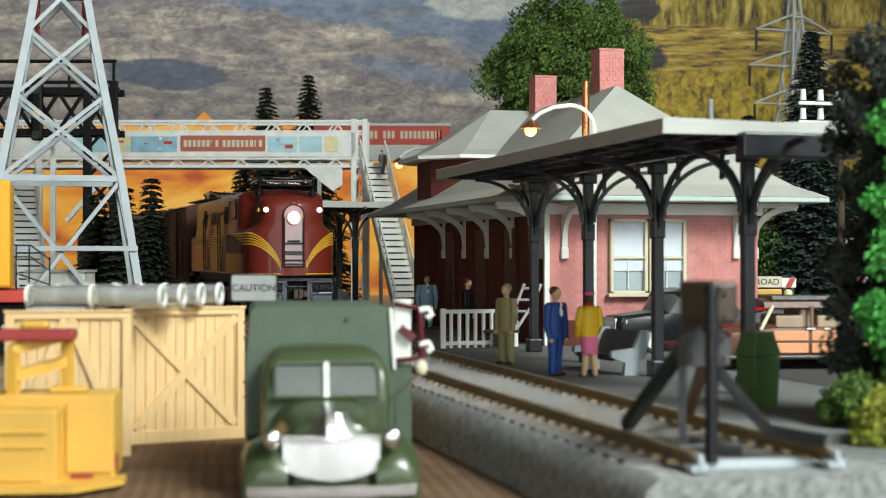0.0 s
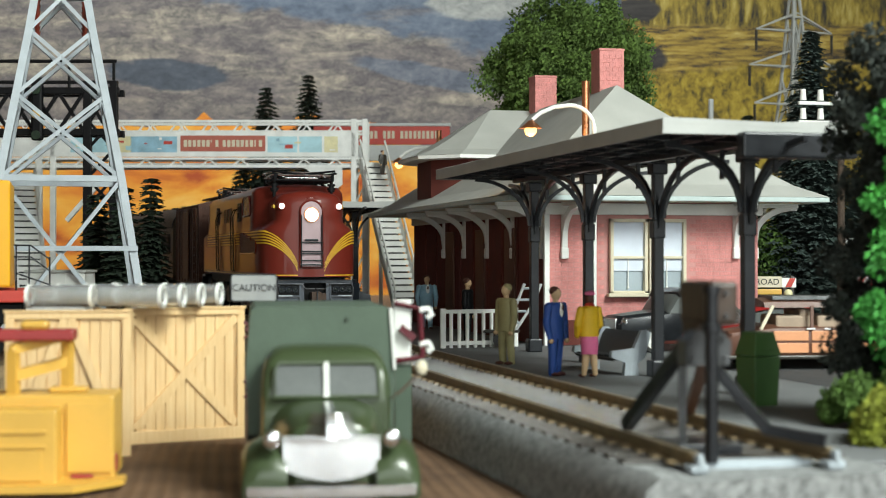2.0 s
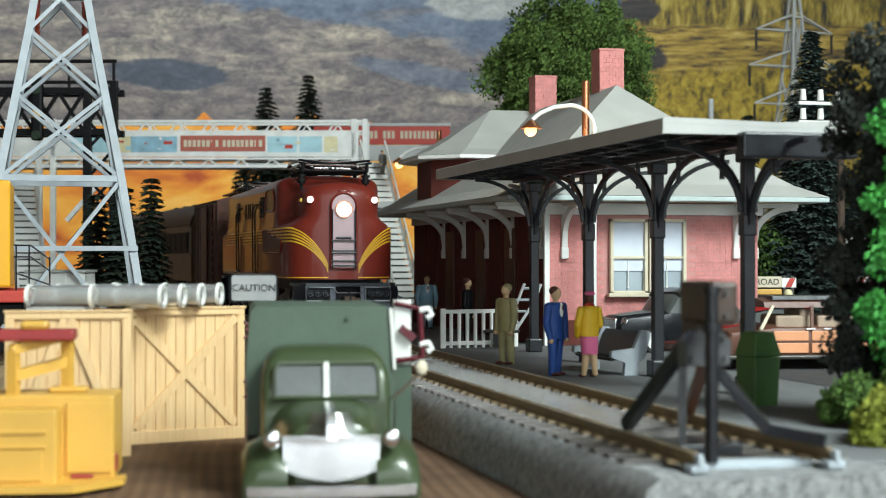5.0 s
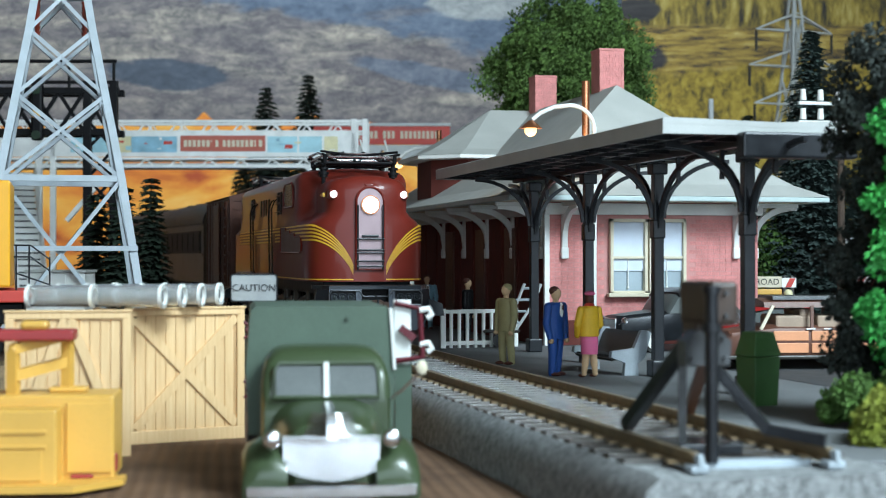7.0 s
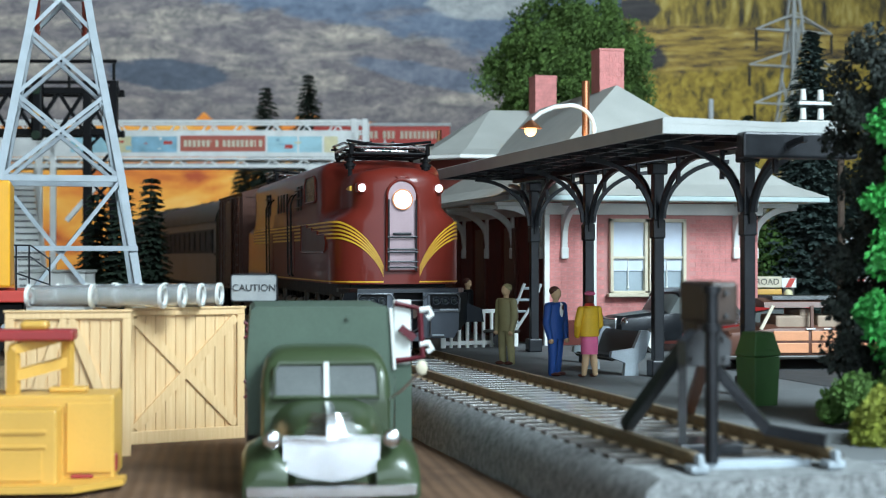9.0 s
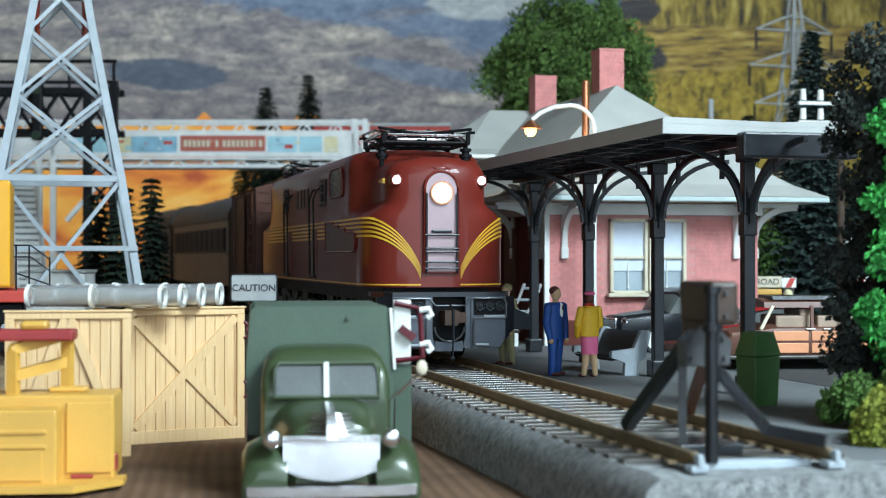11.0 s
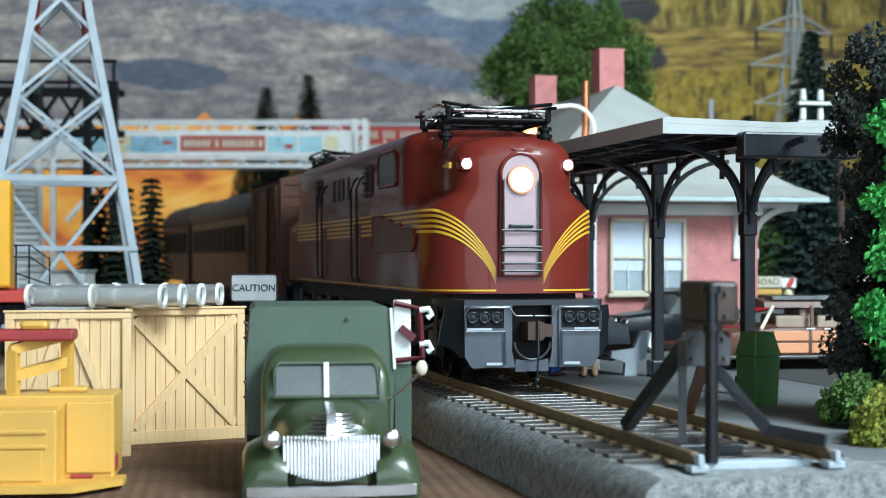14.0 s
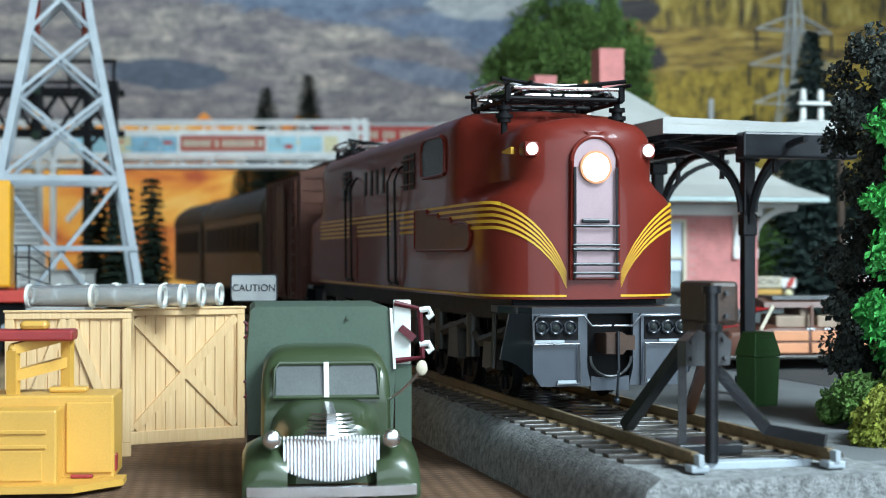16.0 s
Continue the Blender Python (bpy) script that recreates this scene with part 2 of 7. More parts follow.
def on_track(d):
    """The place d metres along the line, counted so that straight stretches keep their y."""
    a = max(0.0, d - BEND) / RADIUS
    return (7.09 - RADIUS * (1 - math.cos(a)), (BEND + RADIUS * math.sin(a)) if a > 0 else d, math.degrees(a))


def sweep(bm, outline, us):
    """An outline of (offset from the centre line, z) drawn along the track."""
    return loft(bm, [[(track_x(u) + x, u, z) for x, z in outline] for u in us])


def woven_mat():
    """Brown ribbed mat: fine crossing ribs with stains."""
    m = bpy.data.materials.new("brown_woven_mat")
    m.use_nodes = True
    nt = m.node_tree
    tc = nt.nodes.new("ShaderNodeTexCoord")
    mp = nt.nodes.new("ShaderNodeMapping")
    mp.inputs["Scale"].default_value = (48, 48, 48)
    nt.links.new(tc.outputs["Object"], mp.inputs[0])
    waves = []
    for axis, turn in (("X", 0.1), ("Y", 0.1)):
        r = nt.nodes.new("ShaderNodeMapping")
        r.inputs["Rotation"].default_value = (0, 0, turn)
        nt.links.new(mp.outputs[0], r.inputs[0])
        w = nt.nodes.new("ShaderNodeTexWave")
        w.bands_direction = axis
        w.inputs["Scale"].default_value, w.inputs["Distortion"].default_value, w.inputs["Detail"].default_value = 1.6, 0.6, 2
        nt.links.new(r.outputs[0], w.inputs["Vector"])
        waves.append(w.outputs["Fac"])
    mul = nt.nodes.new("ShaderNodeMath")
    mul.operation = "MULTIPLY"
    nt.links.new(waves[0], mul.inputs[0])
    nt.links.new(waves[1], mul.inputs[1])
    n = nt.nodes.new("ShaderNodeTexNoise")
    n.inputs["Scale"].default_value, n.inputs["Detail"].default_value = 0.8, 8
    nt.links.new(mp.outputs[0], n.inputs["Vector"])
    mx = nt.nodes.new("ShaderNodeMath")
    mx.operation = "MULTIPLY_ADD"
    mx.inputs[1].default_value = 0.35
    nt.links.new(mul.outputs[0], mx.inputs[0])
    nt.links.new(n.outputs["Fac"], mx.inputs[2])
    rp = nt.nodes.new("ShaderNodeValToRGB")
    rp.color_ramp.elements[0].position, rp.color_ramp.elements[0].color = 0.4, (0.082, 0.042, 0.021, 1)
    rp.color_ramp.elements[1].position, rp.color_ramp.elements[1].color = 0.85, (0.175, 0.098, 0.053, 1)
    nt.links.new(mx.outputs[0], rp.inputs[0])
    b = nt.nodes["Principled BSDF"]
    b.inputs["Roughness"].default_value = 0.85
    nt.links.new(rp.outputs[0], b.inputs["Base Color"])
    bp = nt.nodes.new("ShaderNodeBump")
    bp.inputs["Strength"].default_value, bp.inputs["Distance"].default_value = 0.8, 0.04 * S
    nt.links.new(mul.outputs[0], bp.inputs["Height"])
    nt.links.new(bp.outputs[0], b.inputs["Normal"])
    return m


def pine_board():
    """Pale pine with long upright grain and a few knots."""
    m, nt, vec = node_mat("pale_pine_board")
    grain = noise_node(nt, vec, 2.2, 8, 0.65, (14, 14, 0.5), 0.0, 0.5)
    tone = noise_node(nt, vec, 0.9, 4, 0.5)
    c = ramp_node(nt, grain, [(0.3, (0.68, 0.45, 0.215)), (0.5, (0.76, 0.53, 0.275)), (0.7, (0.81, 0.60, 0.335))])
    d = ramp_node(nt, grain, [(0.3, (0.60, 0.365, 0.16)), (0.7, (0.72, 0.485, 0.24))])
    info = nt.nodes.new("ShaderNodeObjectInfo")
    f = calc(nt, "MULTIPLY", calc(nt, "ADD", tone, info.outputs["Random"]), 0.35)
    nt.links.new(mix_node(nt, f, c, d), nt.nodes["Principled BSDF"].inputs["Base Color"])
    bp = nt.nodes.new("ShaderNodeBump")
    bp.inputs["Strength"].default_value, bp.inputs["Distance"].default_value = 0.15, 0.02 * S
    nt.links.new(grain, bp.inputs["Height"])
    nt.links.new(bp.outputs[0], nt.nodes["Principled BSDF"].inputs["Normal"])
    nt.nodes["Principled BSDF"].inputs["Roughness"].default_value = 0.6
    return m


M["mat_brown"] = woven_mat()
bm = B()
box(bm, -60, 110, -5, 125, -1.4, -0.9)
solo("ground", bm, "mat_brown", kind="structure", label="brown ribbed mat under the whole layout", category="ground")

bm = B()
us = [14.7 + 0.35 * i for i in range(170)] + [76 + 3 * i for i in range(13)]
prof = [(-1.56, -0.9), (-1.54, -0.55), (-1.44, -0.30), (-1.30, -0.195), (-1.0, -0.215), (0.0, -0.222), (1.0, -0.215), (1.3, -0.2), (1.56, -0.26), (1.56, -0.9)]
rings = []
for u in us:
    ring = []
    for i, (x, z) in enumerate(prof):
        w = noise.noise((u * 2.3, i * 1.7, 0.4)) * 0.04
        ring.append((track_x(u) + x + (w if i < 4 else 0), u + (w if u < 16 else 0), z + (w * 0.6 if z > -0.85 else 0)))
    rings.append(ring)
loft(bm, rings)
roadbed = solo("roadbed", bm, "ballast", kind="structure", label="grey granular roadbed with a raised shoulder under the track", category="roadbed", smooth=True)

bm = B()
box(bm, 8.66, 60, 16.2, 70, -0.9, -0.3, 0.03)
solo("pavement", bm, "concrete", kind="structure", label="grey painted station platform slab", category="pavement")
bm = B()
box(bm, 13.2, 60, 24.5, 34.0, -0.296, -0.292)
solo("road", bm, "asphalt", kind="structure", label="dark grey road beside the station", category="road")
bm = B()
box(bm, 8.74, 8.92, 17, 69, -0.3, -0.285)
solo("trim", bm, "white", kind="structure", label="worn white line along the platform edge", category="platform edge")

# track: rails, ties, spikes
track = thing("railway_track", (0, 0, 0), "two-rail model track with brown ties and worn rails", "railway track", kind="structure")
RU = [15.15, 40, 50] + [53 + 3 * i for i in range(20)]
for off in (-0.76, 0.76):
    bm = B()
    sweep(bm, [(off - 0.07, -0.15), (off + 0.07, -0.15), (off + 0.07, -0.125), (off + 0.018, -0.115), (off + 0.018, -0.035), (off + 0.04, -0.028), (off + 0.04, -0.004),
               (off - 0.04, -0.004), (off - 0.04, -0.028), (off - 0.018, -0.035), (off - 0.018, -0.115), (off - 0.07, -0.125)], RU)
    rail = part("rail", bm, "rail_rust", track)
    bm = B()
    sweep(bm, [(off - 0.034, -0.004), (off + 0.034, -0.004), (off + 0.028, 0.0), (off - 0.028, 0.0)], RU)
    part("rail_head", bm, "rail_top", rail)
    bm = B()
    box(bm, 7.09 + off - 0.10, 7.09 + off + 0.10, 15.0, 15.2, -0.2, -0.12, 0.02)
    box(bm, 7.09 + off - 0.03, 7.09 + off + 0.03, 14.98, 15.12, -0.13, -0.01, 0.01)
    part("end_cap", bm, "grey_steel", rail, "pale plastic end cap on the rail")

# backdrop panels behind everything
BD_TURN = -13.63


def node_mat(name):
    m = bpy.data.materials.new(name)
    m.use_nodes = True
    nt = m.node_tree
    tc = nt.nodes.new("ShaderNodeTexCoord")
    mp = nt.nodes.new("ShaderNodeMapping")
    mp.inputs["Scale"].default_value = (48, 48, 48)
    nt.links.new(tc.outputs["Object"], mp.inputs[0])
    nt.nodes["Principled BSDF"].inputs["Roughness"].default_value = 0.75
    return m, nt, mp.outputs[0]


def noise_node(nt, vec, scale, detail=6, rough=0.55, stretch=(1, 1, 1), turn=0.0, distort=0.0):
    mp = nt.nodes.new("ShaderNodeMapping")
    mp.inputs["Scale"].default_value = stretch
    mp.inputs["Rotation"].default_value = (0, turn, 0)
    nt.links.new(vec, mp.inputs[0])
    n = nt.nodes.new("ShaderNodeTexNoise")
    n.inputs["Scale"].default_value, n.inputs["Detail"].default_value, n.inputs["Roughness"].default_value = scale, detail, rough
    n.inputs["Distortion"].default_value = distort
    nt.links.new(mp.outputs[0], n.inputs["Vector"])
    return n.outputs["Fac"]


def ramp_node(nt, fac, stops):
    r = nt.nodes.new("ShaderNodeValToRGB")
    e = r.color_ramp.elements
    while len(e) < len(stops):
        e.new(0.5)
    for k, (p, c) in zip(e, stops):
        k.position, k.color = p, (*c, 1)
    nt.links.new(fac, r.inputs[0])
    return r.outputs[0]


def mix_node(nt, fac, a, b):
    m = nt.nodes.new("ShaderNodeMix")
    m.data_type = "RGBA"
    nt.links.new(fac, m.inputs[0])
    nt.links.new(a, m.inputs[6])
    nt.links.new(b, m.inputs[7])
    return m.outputs[2]


def lean(nt, vec, ax, az, c):
    """ax * x + az * z + c."""
    d = nt.nodes.new("ShaderNodeVectorMath")
    d.operation = "DOT_PRODUCT"
    d.inputs[1].default_value = (ax, 0, az)
    nt.links.new(vec, d.inputs[0])
    return calc(nt, "ADD", d.outputs["Value"], c)


def calc(nt, op, a, b):
    n = nt.nodes.new("ShaderNodeMath")
    n.operation = op
    for k, v in enumerate((a, b)):
        if isinstance(v, (int, float)):
            n.inputs[k].default_value = v
        else:
            nt.links.new(v, n.inputs[k])
    return n.outputs[0]


def soft_mask(nt, value, wobble, amount, lo, hi, most=1.0):
    """0 to most as value, shaken by a noise, goes from lo to hi."""
    v = calc(nt, "ADD", value, calc(nt, "MULTIPLY", calc(nt, "SUBTRACT", wobble, 0.5), amount))
    m = nt.nodes.new("ShaderNodeMapRange")
    m.interpolation_type = "SMOOTHSTEP"
    m.inputs["From Min"].default_value, m.inputs["From Max"].default_value, m.inputs["To Max"].default_value = lo, hi, most
    nt.links.new(v, m.inputs["Value"])
    return m.outputs[0]


def lens_mask(nt, vec, x, z, rx, rz, tilt, wobble, amount=1.2, most=1.0):
    """A ragged patch round (x, z)."""
    u = calc(nt, "POWER", calc(nt, "ABSOLUTE", lean(nt, vec, 1 / rx, 0, -x / rx), 0), 2)
    v = calc(nt, "POWER", calc(nt, "ABSOLUTE", lean(nt, vec, tilt / rz, 1 / rz, -(z + tilt * x) / rz), 0), 2)
    return soft_mask(nt, calc(nt, "SUBTRACT", 1.0, calc(nt, "ADD", u, v)), wobble, amount, -0.05, 0.35, most)


def mountain_material():
    """Scrubby slope: tan streaks and dark shrubs, a blue ridge above, a dark hollow and a purple-grey foot."""
    m, nt, vec = node_mat("printed_mountain")
    warp = noise_node(nt, vec, 0.32, 9, 0.62, (0.7, 1, 1.5), 0.2, 0.6)
    shrub = noise_node(nt, vec, 0.9, 14, 0.84, (0.7, 1, 1.5), 0.2, 0.35)
    band = noise_node(nt, vec, 0.26, 9, 0.66, (0.32, 1, 2.0), 0.24, 0.5)
    tan = ramp_node(nt, shrub, [(0.36, (0.055, 0.055, 0.06)), (0.45, (0.15, 0.14, 0.135)), (0.53, (0.27, 0.245, 0.21)), (0.64, (0.44, 0.395, 0.325))])
    grey = ramp_node(nt, shrub, [(0.36, (0.045, 0.043, 0.052)), (0.47, (0.105, 0.098, 0.108)), (0.56, (0.175, 0.155, 0.155)), (0.68, (0.31, 0.275, 0.24))])
    blue = ramp_node(nt, shrub, [(0.34, (0.045, 0.062, 0.092)), (0.48, (0.08, 0.11, 0.165)), (0.6, (0.125, 0.158, 0.215)), (0.72, (0.23, 0.255, 0.29))])
    deep = ramp_node(nt, shrub, [(0.36, (0.03, 0.04, 0.058)), (0.55, (0.062, 0.078, 0.108)), (0.7, (0.11, 0.125, 0.15))])
    pale = ramp_node(nt, shrub, [(0.4, (0.20, 0.215, 0.215)), (0.62, (0.42, 0.435, 0.42))])
    col = mix_node(nt, soft_mask(nt, calc(nt, "ADD", band, 0.0), warp, 0.25, 0.45, 0.60), grey, tan)
    col = mix_node(nt, soft_mask(nt, lean(nt, vec, -0.02, -1, 13.9), warp, 3.0, -0.6, 1.0, 0.75), col, grey)
    blue_part = mix_node(nt, soft_mask(nt, calc(nt, "ADD", band, 0.0), warp, 0.2, 0.55, 0.66, 0.6), blue, grey)
    col = mix_node(nt, soft_mask(nt, lean(nt, vec, 0.196, 1, -18.3), warp, 5.0, -0.3, 0.9), col, blue_part)
    col = mix_node(nt, lens_mask(nt, vec, -21.6, 16.3, 5.2, 1.25, 0.06, warp, 1.6), col, deep)
    col = mix_node(nt, lens_mask(nt, vec, -1.0, 16.2, 6.5, 0.9, 0.2, warp, 2.2, 0.7), col, blue)
    col = mix_node(nt, lens_mask(nt, vec, 3.2, 22.0, 4.2, 1.6, 0.0, warp, 1.6, 0.8), col, pale)
    nt.links.new(col, nt.nodes["Principled BSDF"].inputs["Base Color"])
    return m


def autumn_material():
    """Golden trees above rock ledges, yellow brush below."""
    m, nt, vec = node_mat("printed_autumn_cliff")
    warp = noise_node(nt, vec, 0.5, 8, 0.6, (1, 1, 1), 0.0, 0.4)
    tall = noise_node(nt, vec, 1.5, 12, 0.7, (1, 1, 0.22), 0.05, 0.3)
    flat = noise_node(nt, vec, 1.2, 12, 0.72, (0.3, 1, 2.6), -0.06, 0.3)
    brush = noise_node(nt, vec, 1.5, 12, 0.74, (1, 1, 0.7), 0.0, 0.4)
    a = ramp_node(nt, tall, [(0.40, (0.02, 0.02, 0.02)), (0.46, (0.12, 0.09, 0.02)), (0.54, (0.30, 0.22, 0.035)), (0.66, (0.50, 0.41, 0.13))])
    b = ramp_node(nt, flat, [(0.41, (0.028, 0.025, 0.024)), (0.46, (0.19, 0.125, 0.03)), (0.55, (0.38, 0.265, 0.05)), (0.7, (0.56, 0.46, 0.17))])
    c = ramp_node(nt, brush, [(0.38, (0.06, 0.05, 0.015)), (0.47, (0.24, 0.17, 0.02)), (0.58, (0.42, 0.31, 0.04)), (0.7, (0.55, 0.45, 0.13))])
    dark = ramp_node(nt, flat, [(0.4, (0.02, 0.02, 0.022)), (0.6, (0.05, 0.045, 0.045)), (0.72, (0.16, 0.12, 0.05))])
    col = mix_node(nt, soft_mask(nt, lean(nt, vec, 0, 1, -19.4), warp, 1.5, -0.2, 0.3), b, a)
    col = mix_node(nt, soft_mask(nt, lean(nt, vec, 0.02, -1, 15.9), warp, 3.0, -0.3, 0.5), col, c)
    col = mix_node(nt, lens_mask(nt, vec, 15.0, 17.0, 2.0, 1.1, 0.1, warp, 1.2), col, dark)
    col = mix_node(nt, lens_mask(nt, vec, 14.6, 20.6, 1.9, 0.9, 0.0, warp, 1.0), col, dark)
    nt.links.new(col, nt.nodes["Principled BSDF"].inputs["Base Color"])
    return m


def sunset_material():
    m, nt, vec = node_mat("printed_orange_sunset")
    n = noise_node(nt, vec, 0.16, 6, 0.6, (1, 1, 2.2), 0.15, 0.5)
    c = ramp_node(nt, n, [(0.30, (0.36, 0.06, 0.015)), (0.42, (0.62, 0.19, 0.022)), (0.55, (0.74, 0.34, 0.045)), (0.7, (0.78, 0.46, 0.11))])
    nt.links.new(c, nt.nodes["Principled BSDF"].inputs["Base Color"])
    return m


M["mountain"], M["autumn"], M["sunset"], M["pine"] = mountain_material(), autumn_material(), sunset_material(), pine_board()


def panel(name, x0, x1, z0, top, depth, material, label):
    """A printed panel that faces the room, depth away; top is a height, or a list of (x, z)."""
    tops = top if isinstance(top, list) else [(x0, top), (x1, top)]
    bm = B()
    prism(bm, [(x0, z0)] + [(x1, z0)] + list(reversed(tops)), depth, depth + 0.5)
    return solo(name, bm, material, (0, 0, 0, 0, 0, BD_TURN), label, "backdrop", kind="structure")


panel("backdrop_1", -70, 80, -0.9, 60, 124, "mountain", "printed backdrop of a grey-brown mountain slope")
ridge = [(13.5, -0.9), (13.6, 14.0), (14.0, 17.5), (13.4, 21.0), (14.2, 24.0), (13.8, 60)]
bm = B()
prism(bm, [(80, -0.9), (80, 60)] + list(reversed(ridge)), 119, 119.4)
solo("backdrop_2", bm, "autumn", (0, 0, 0, 0, 0, BD_TURN), "printed backdrop of yellow autumn trees and cliffs", "backdrop", kind="structure")
tops = [(-36 + i * 1.05, 12.0 + 0.45 * noise.noise((i * 0.43, 3.1, 0)) + (0.9 if i in (24, 25, 17) else 0)) for i in range(32)] + [(-2.5, 11.0), (0.5, 9.2), (2.5, 8.9), (3.2, 5.0)]
bm = B()
prism(bm, [(-36, -0.9), (3.2, -0.9)] + list(reversed(tops)), 120, 120.4)
solo("backdrop_3", bm, "sunset", (0, 0, 0, 0, 0, BD_TURN), "printed backdrop of an orange sunset sky", "backdrop", kind="structure")

# unseen room added to close the place; its brown warms bounce and reflections
bm = B()
box(bm, -61, 131, -60, 141, -41, -40)
solo("floor", bm, "wall_paint", kind="structure", label="unseen plain brown room floor, added", category="floor")
bm = B()
for a in ((-61, -60, -60, 140, -40, 90), (130, 131, -60, 140, -40, 90), (-61, 131, -61, -60, -40, 90), (-61, 131, 140, 141, -40, 90)):
    box(bm, *a)
solo("wall_room", bm, "wall_paint", kind="structure", label="unseen plain brown room walls, added", category="wall")
bm = B()
box(bm, -61, 131, -60, 141, 90, 91)
solo("ceiling", bm, "wall_paint", kind="structure", label="unseen plain brown room ceiling, added", category="ceiling")


# ---- the train ----
def nose(s, n, length):
    return (1 - max(0.0, 1 - s / length) ** n) ** (1 / n) if s < length else 1.0


HALF = 8.35


def loco_ring(s):
    """Half widths and heights of the body s behind its tip."""
    wl = 1.43 * nose(s, 3.0, 1.25)
    wu = 1.01 * nose(s, 3.0, 0.8)
    k = min(1.0, max(0.0, (s - 1.6) / 0.75))
    k = k * k * (3 - 2 * k)
    wu = wu + (1.38 - wu) * k if s > 1.6 else wu
    zt = 3.93 - 0.22 * max(0.0, 1 - s / 0.3) ** 2.2 + 0.27 * k
    zs = 2.80
    return wl, wu, zs, zt, k


def body_outline(s):
    wl, wu, zs, zt, k = loco_ring(s)
    r = 0.34 - 0.04 * k
    ledge = zs + 0.22
    right = [(wl * 0.985, 1.42), (wl, 1.55), (wl, zs - 0.25), (wl * 0.995, zs - 0.08), (wl - (wl - wu) * 0.28, zs + 0.04), (wl - (wl - wu) * 0.72, ledge - 0.06), (wu + 0.02 * k, ledge + 0.05), (wu, 3.2)]
    rr = min(r, wu * 0.8)
    right += [(wu - rr + rr * math.cos(radians(a)), zt - 0.07 - r + r * math.sin(radians(a))) for a in (0, 22, 45, 67, 90)]
    right += [(wu * 0.35, zt - 0.015)]
    left = [(-x, z) for x, z in reversed(right)]
    return right + [(0, zt)] + left


ROLLING = []


def rolling_wheel(parent, sx, y, r):
    """A flanged wheel with a hub and spokes, centred on its axle so that it can turn."""
    bm = B()
    rod(bm, (sx * 0.70, 0, 0), (sx * 0.80, 0, 0), r, 24)
    rod(bm, (sx * 0.66, 0, 0), (sx * 0.70, 0, 0), r + 0.05, 24)
    rod(bm, (sx * 0.80, 0, 0), (sx * 0.90, 0, 0), r * 0.3, 12)
    for k in range(8):
        c, q = math.cos(k * math.pi / 4), math.sin(k * math.pi / 4)
        rod(bm, (sx * 0.82, c * r * 0.25, q * r * 0.25), (sx * 0.81, c * r * 0.85, q * r * 0.85), r * 0.07, 6)
    ob = part("wheel", bm, "black", parent, smooth=True)
    ROLLING.append((ob, y, r))


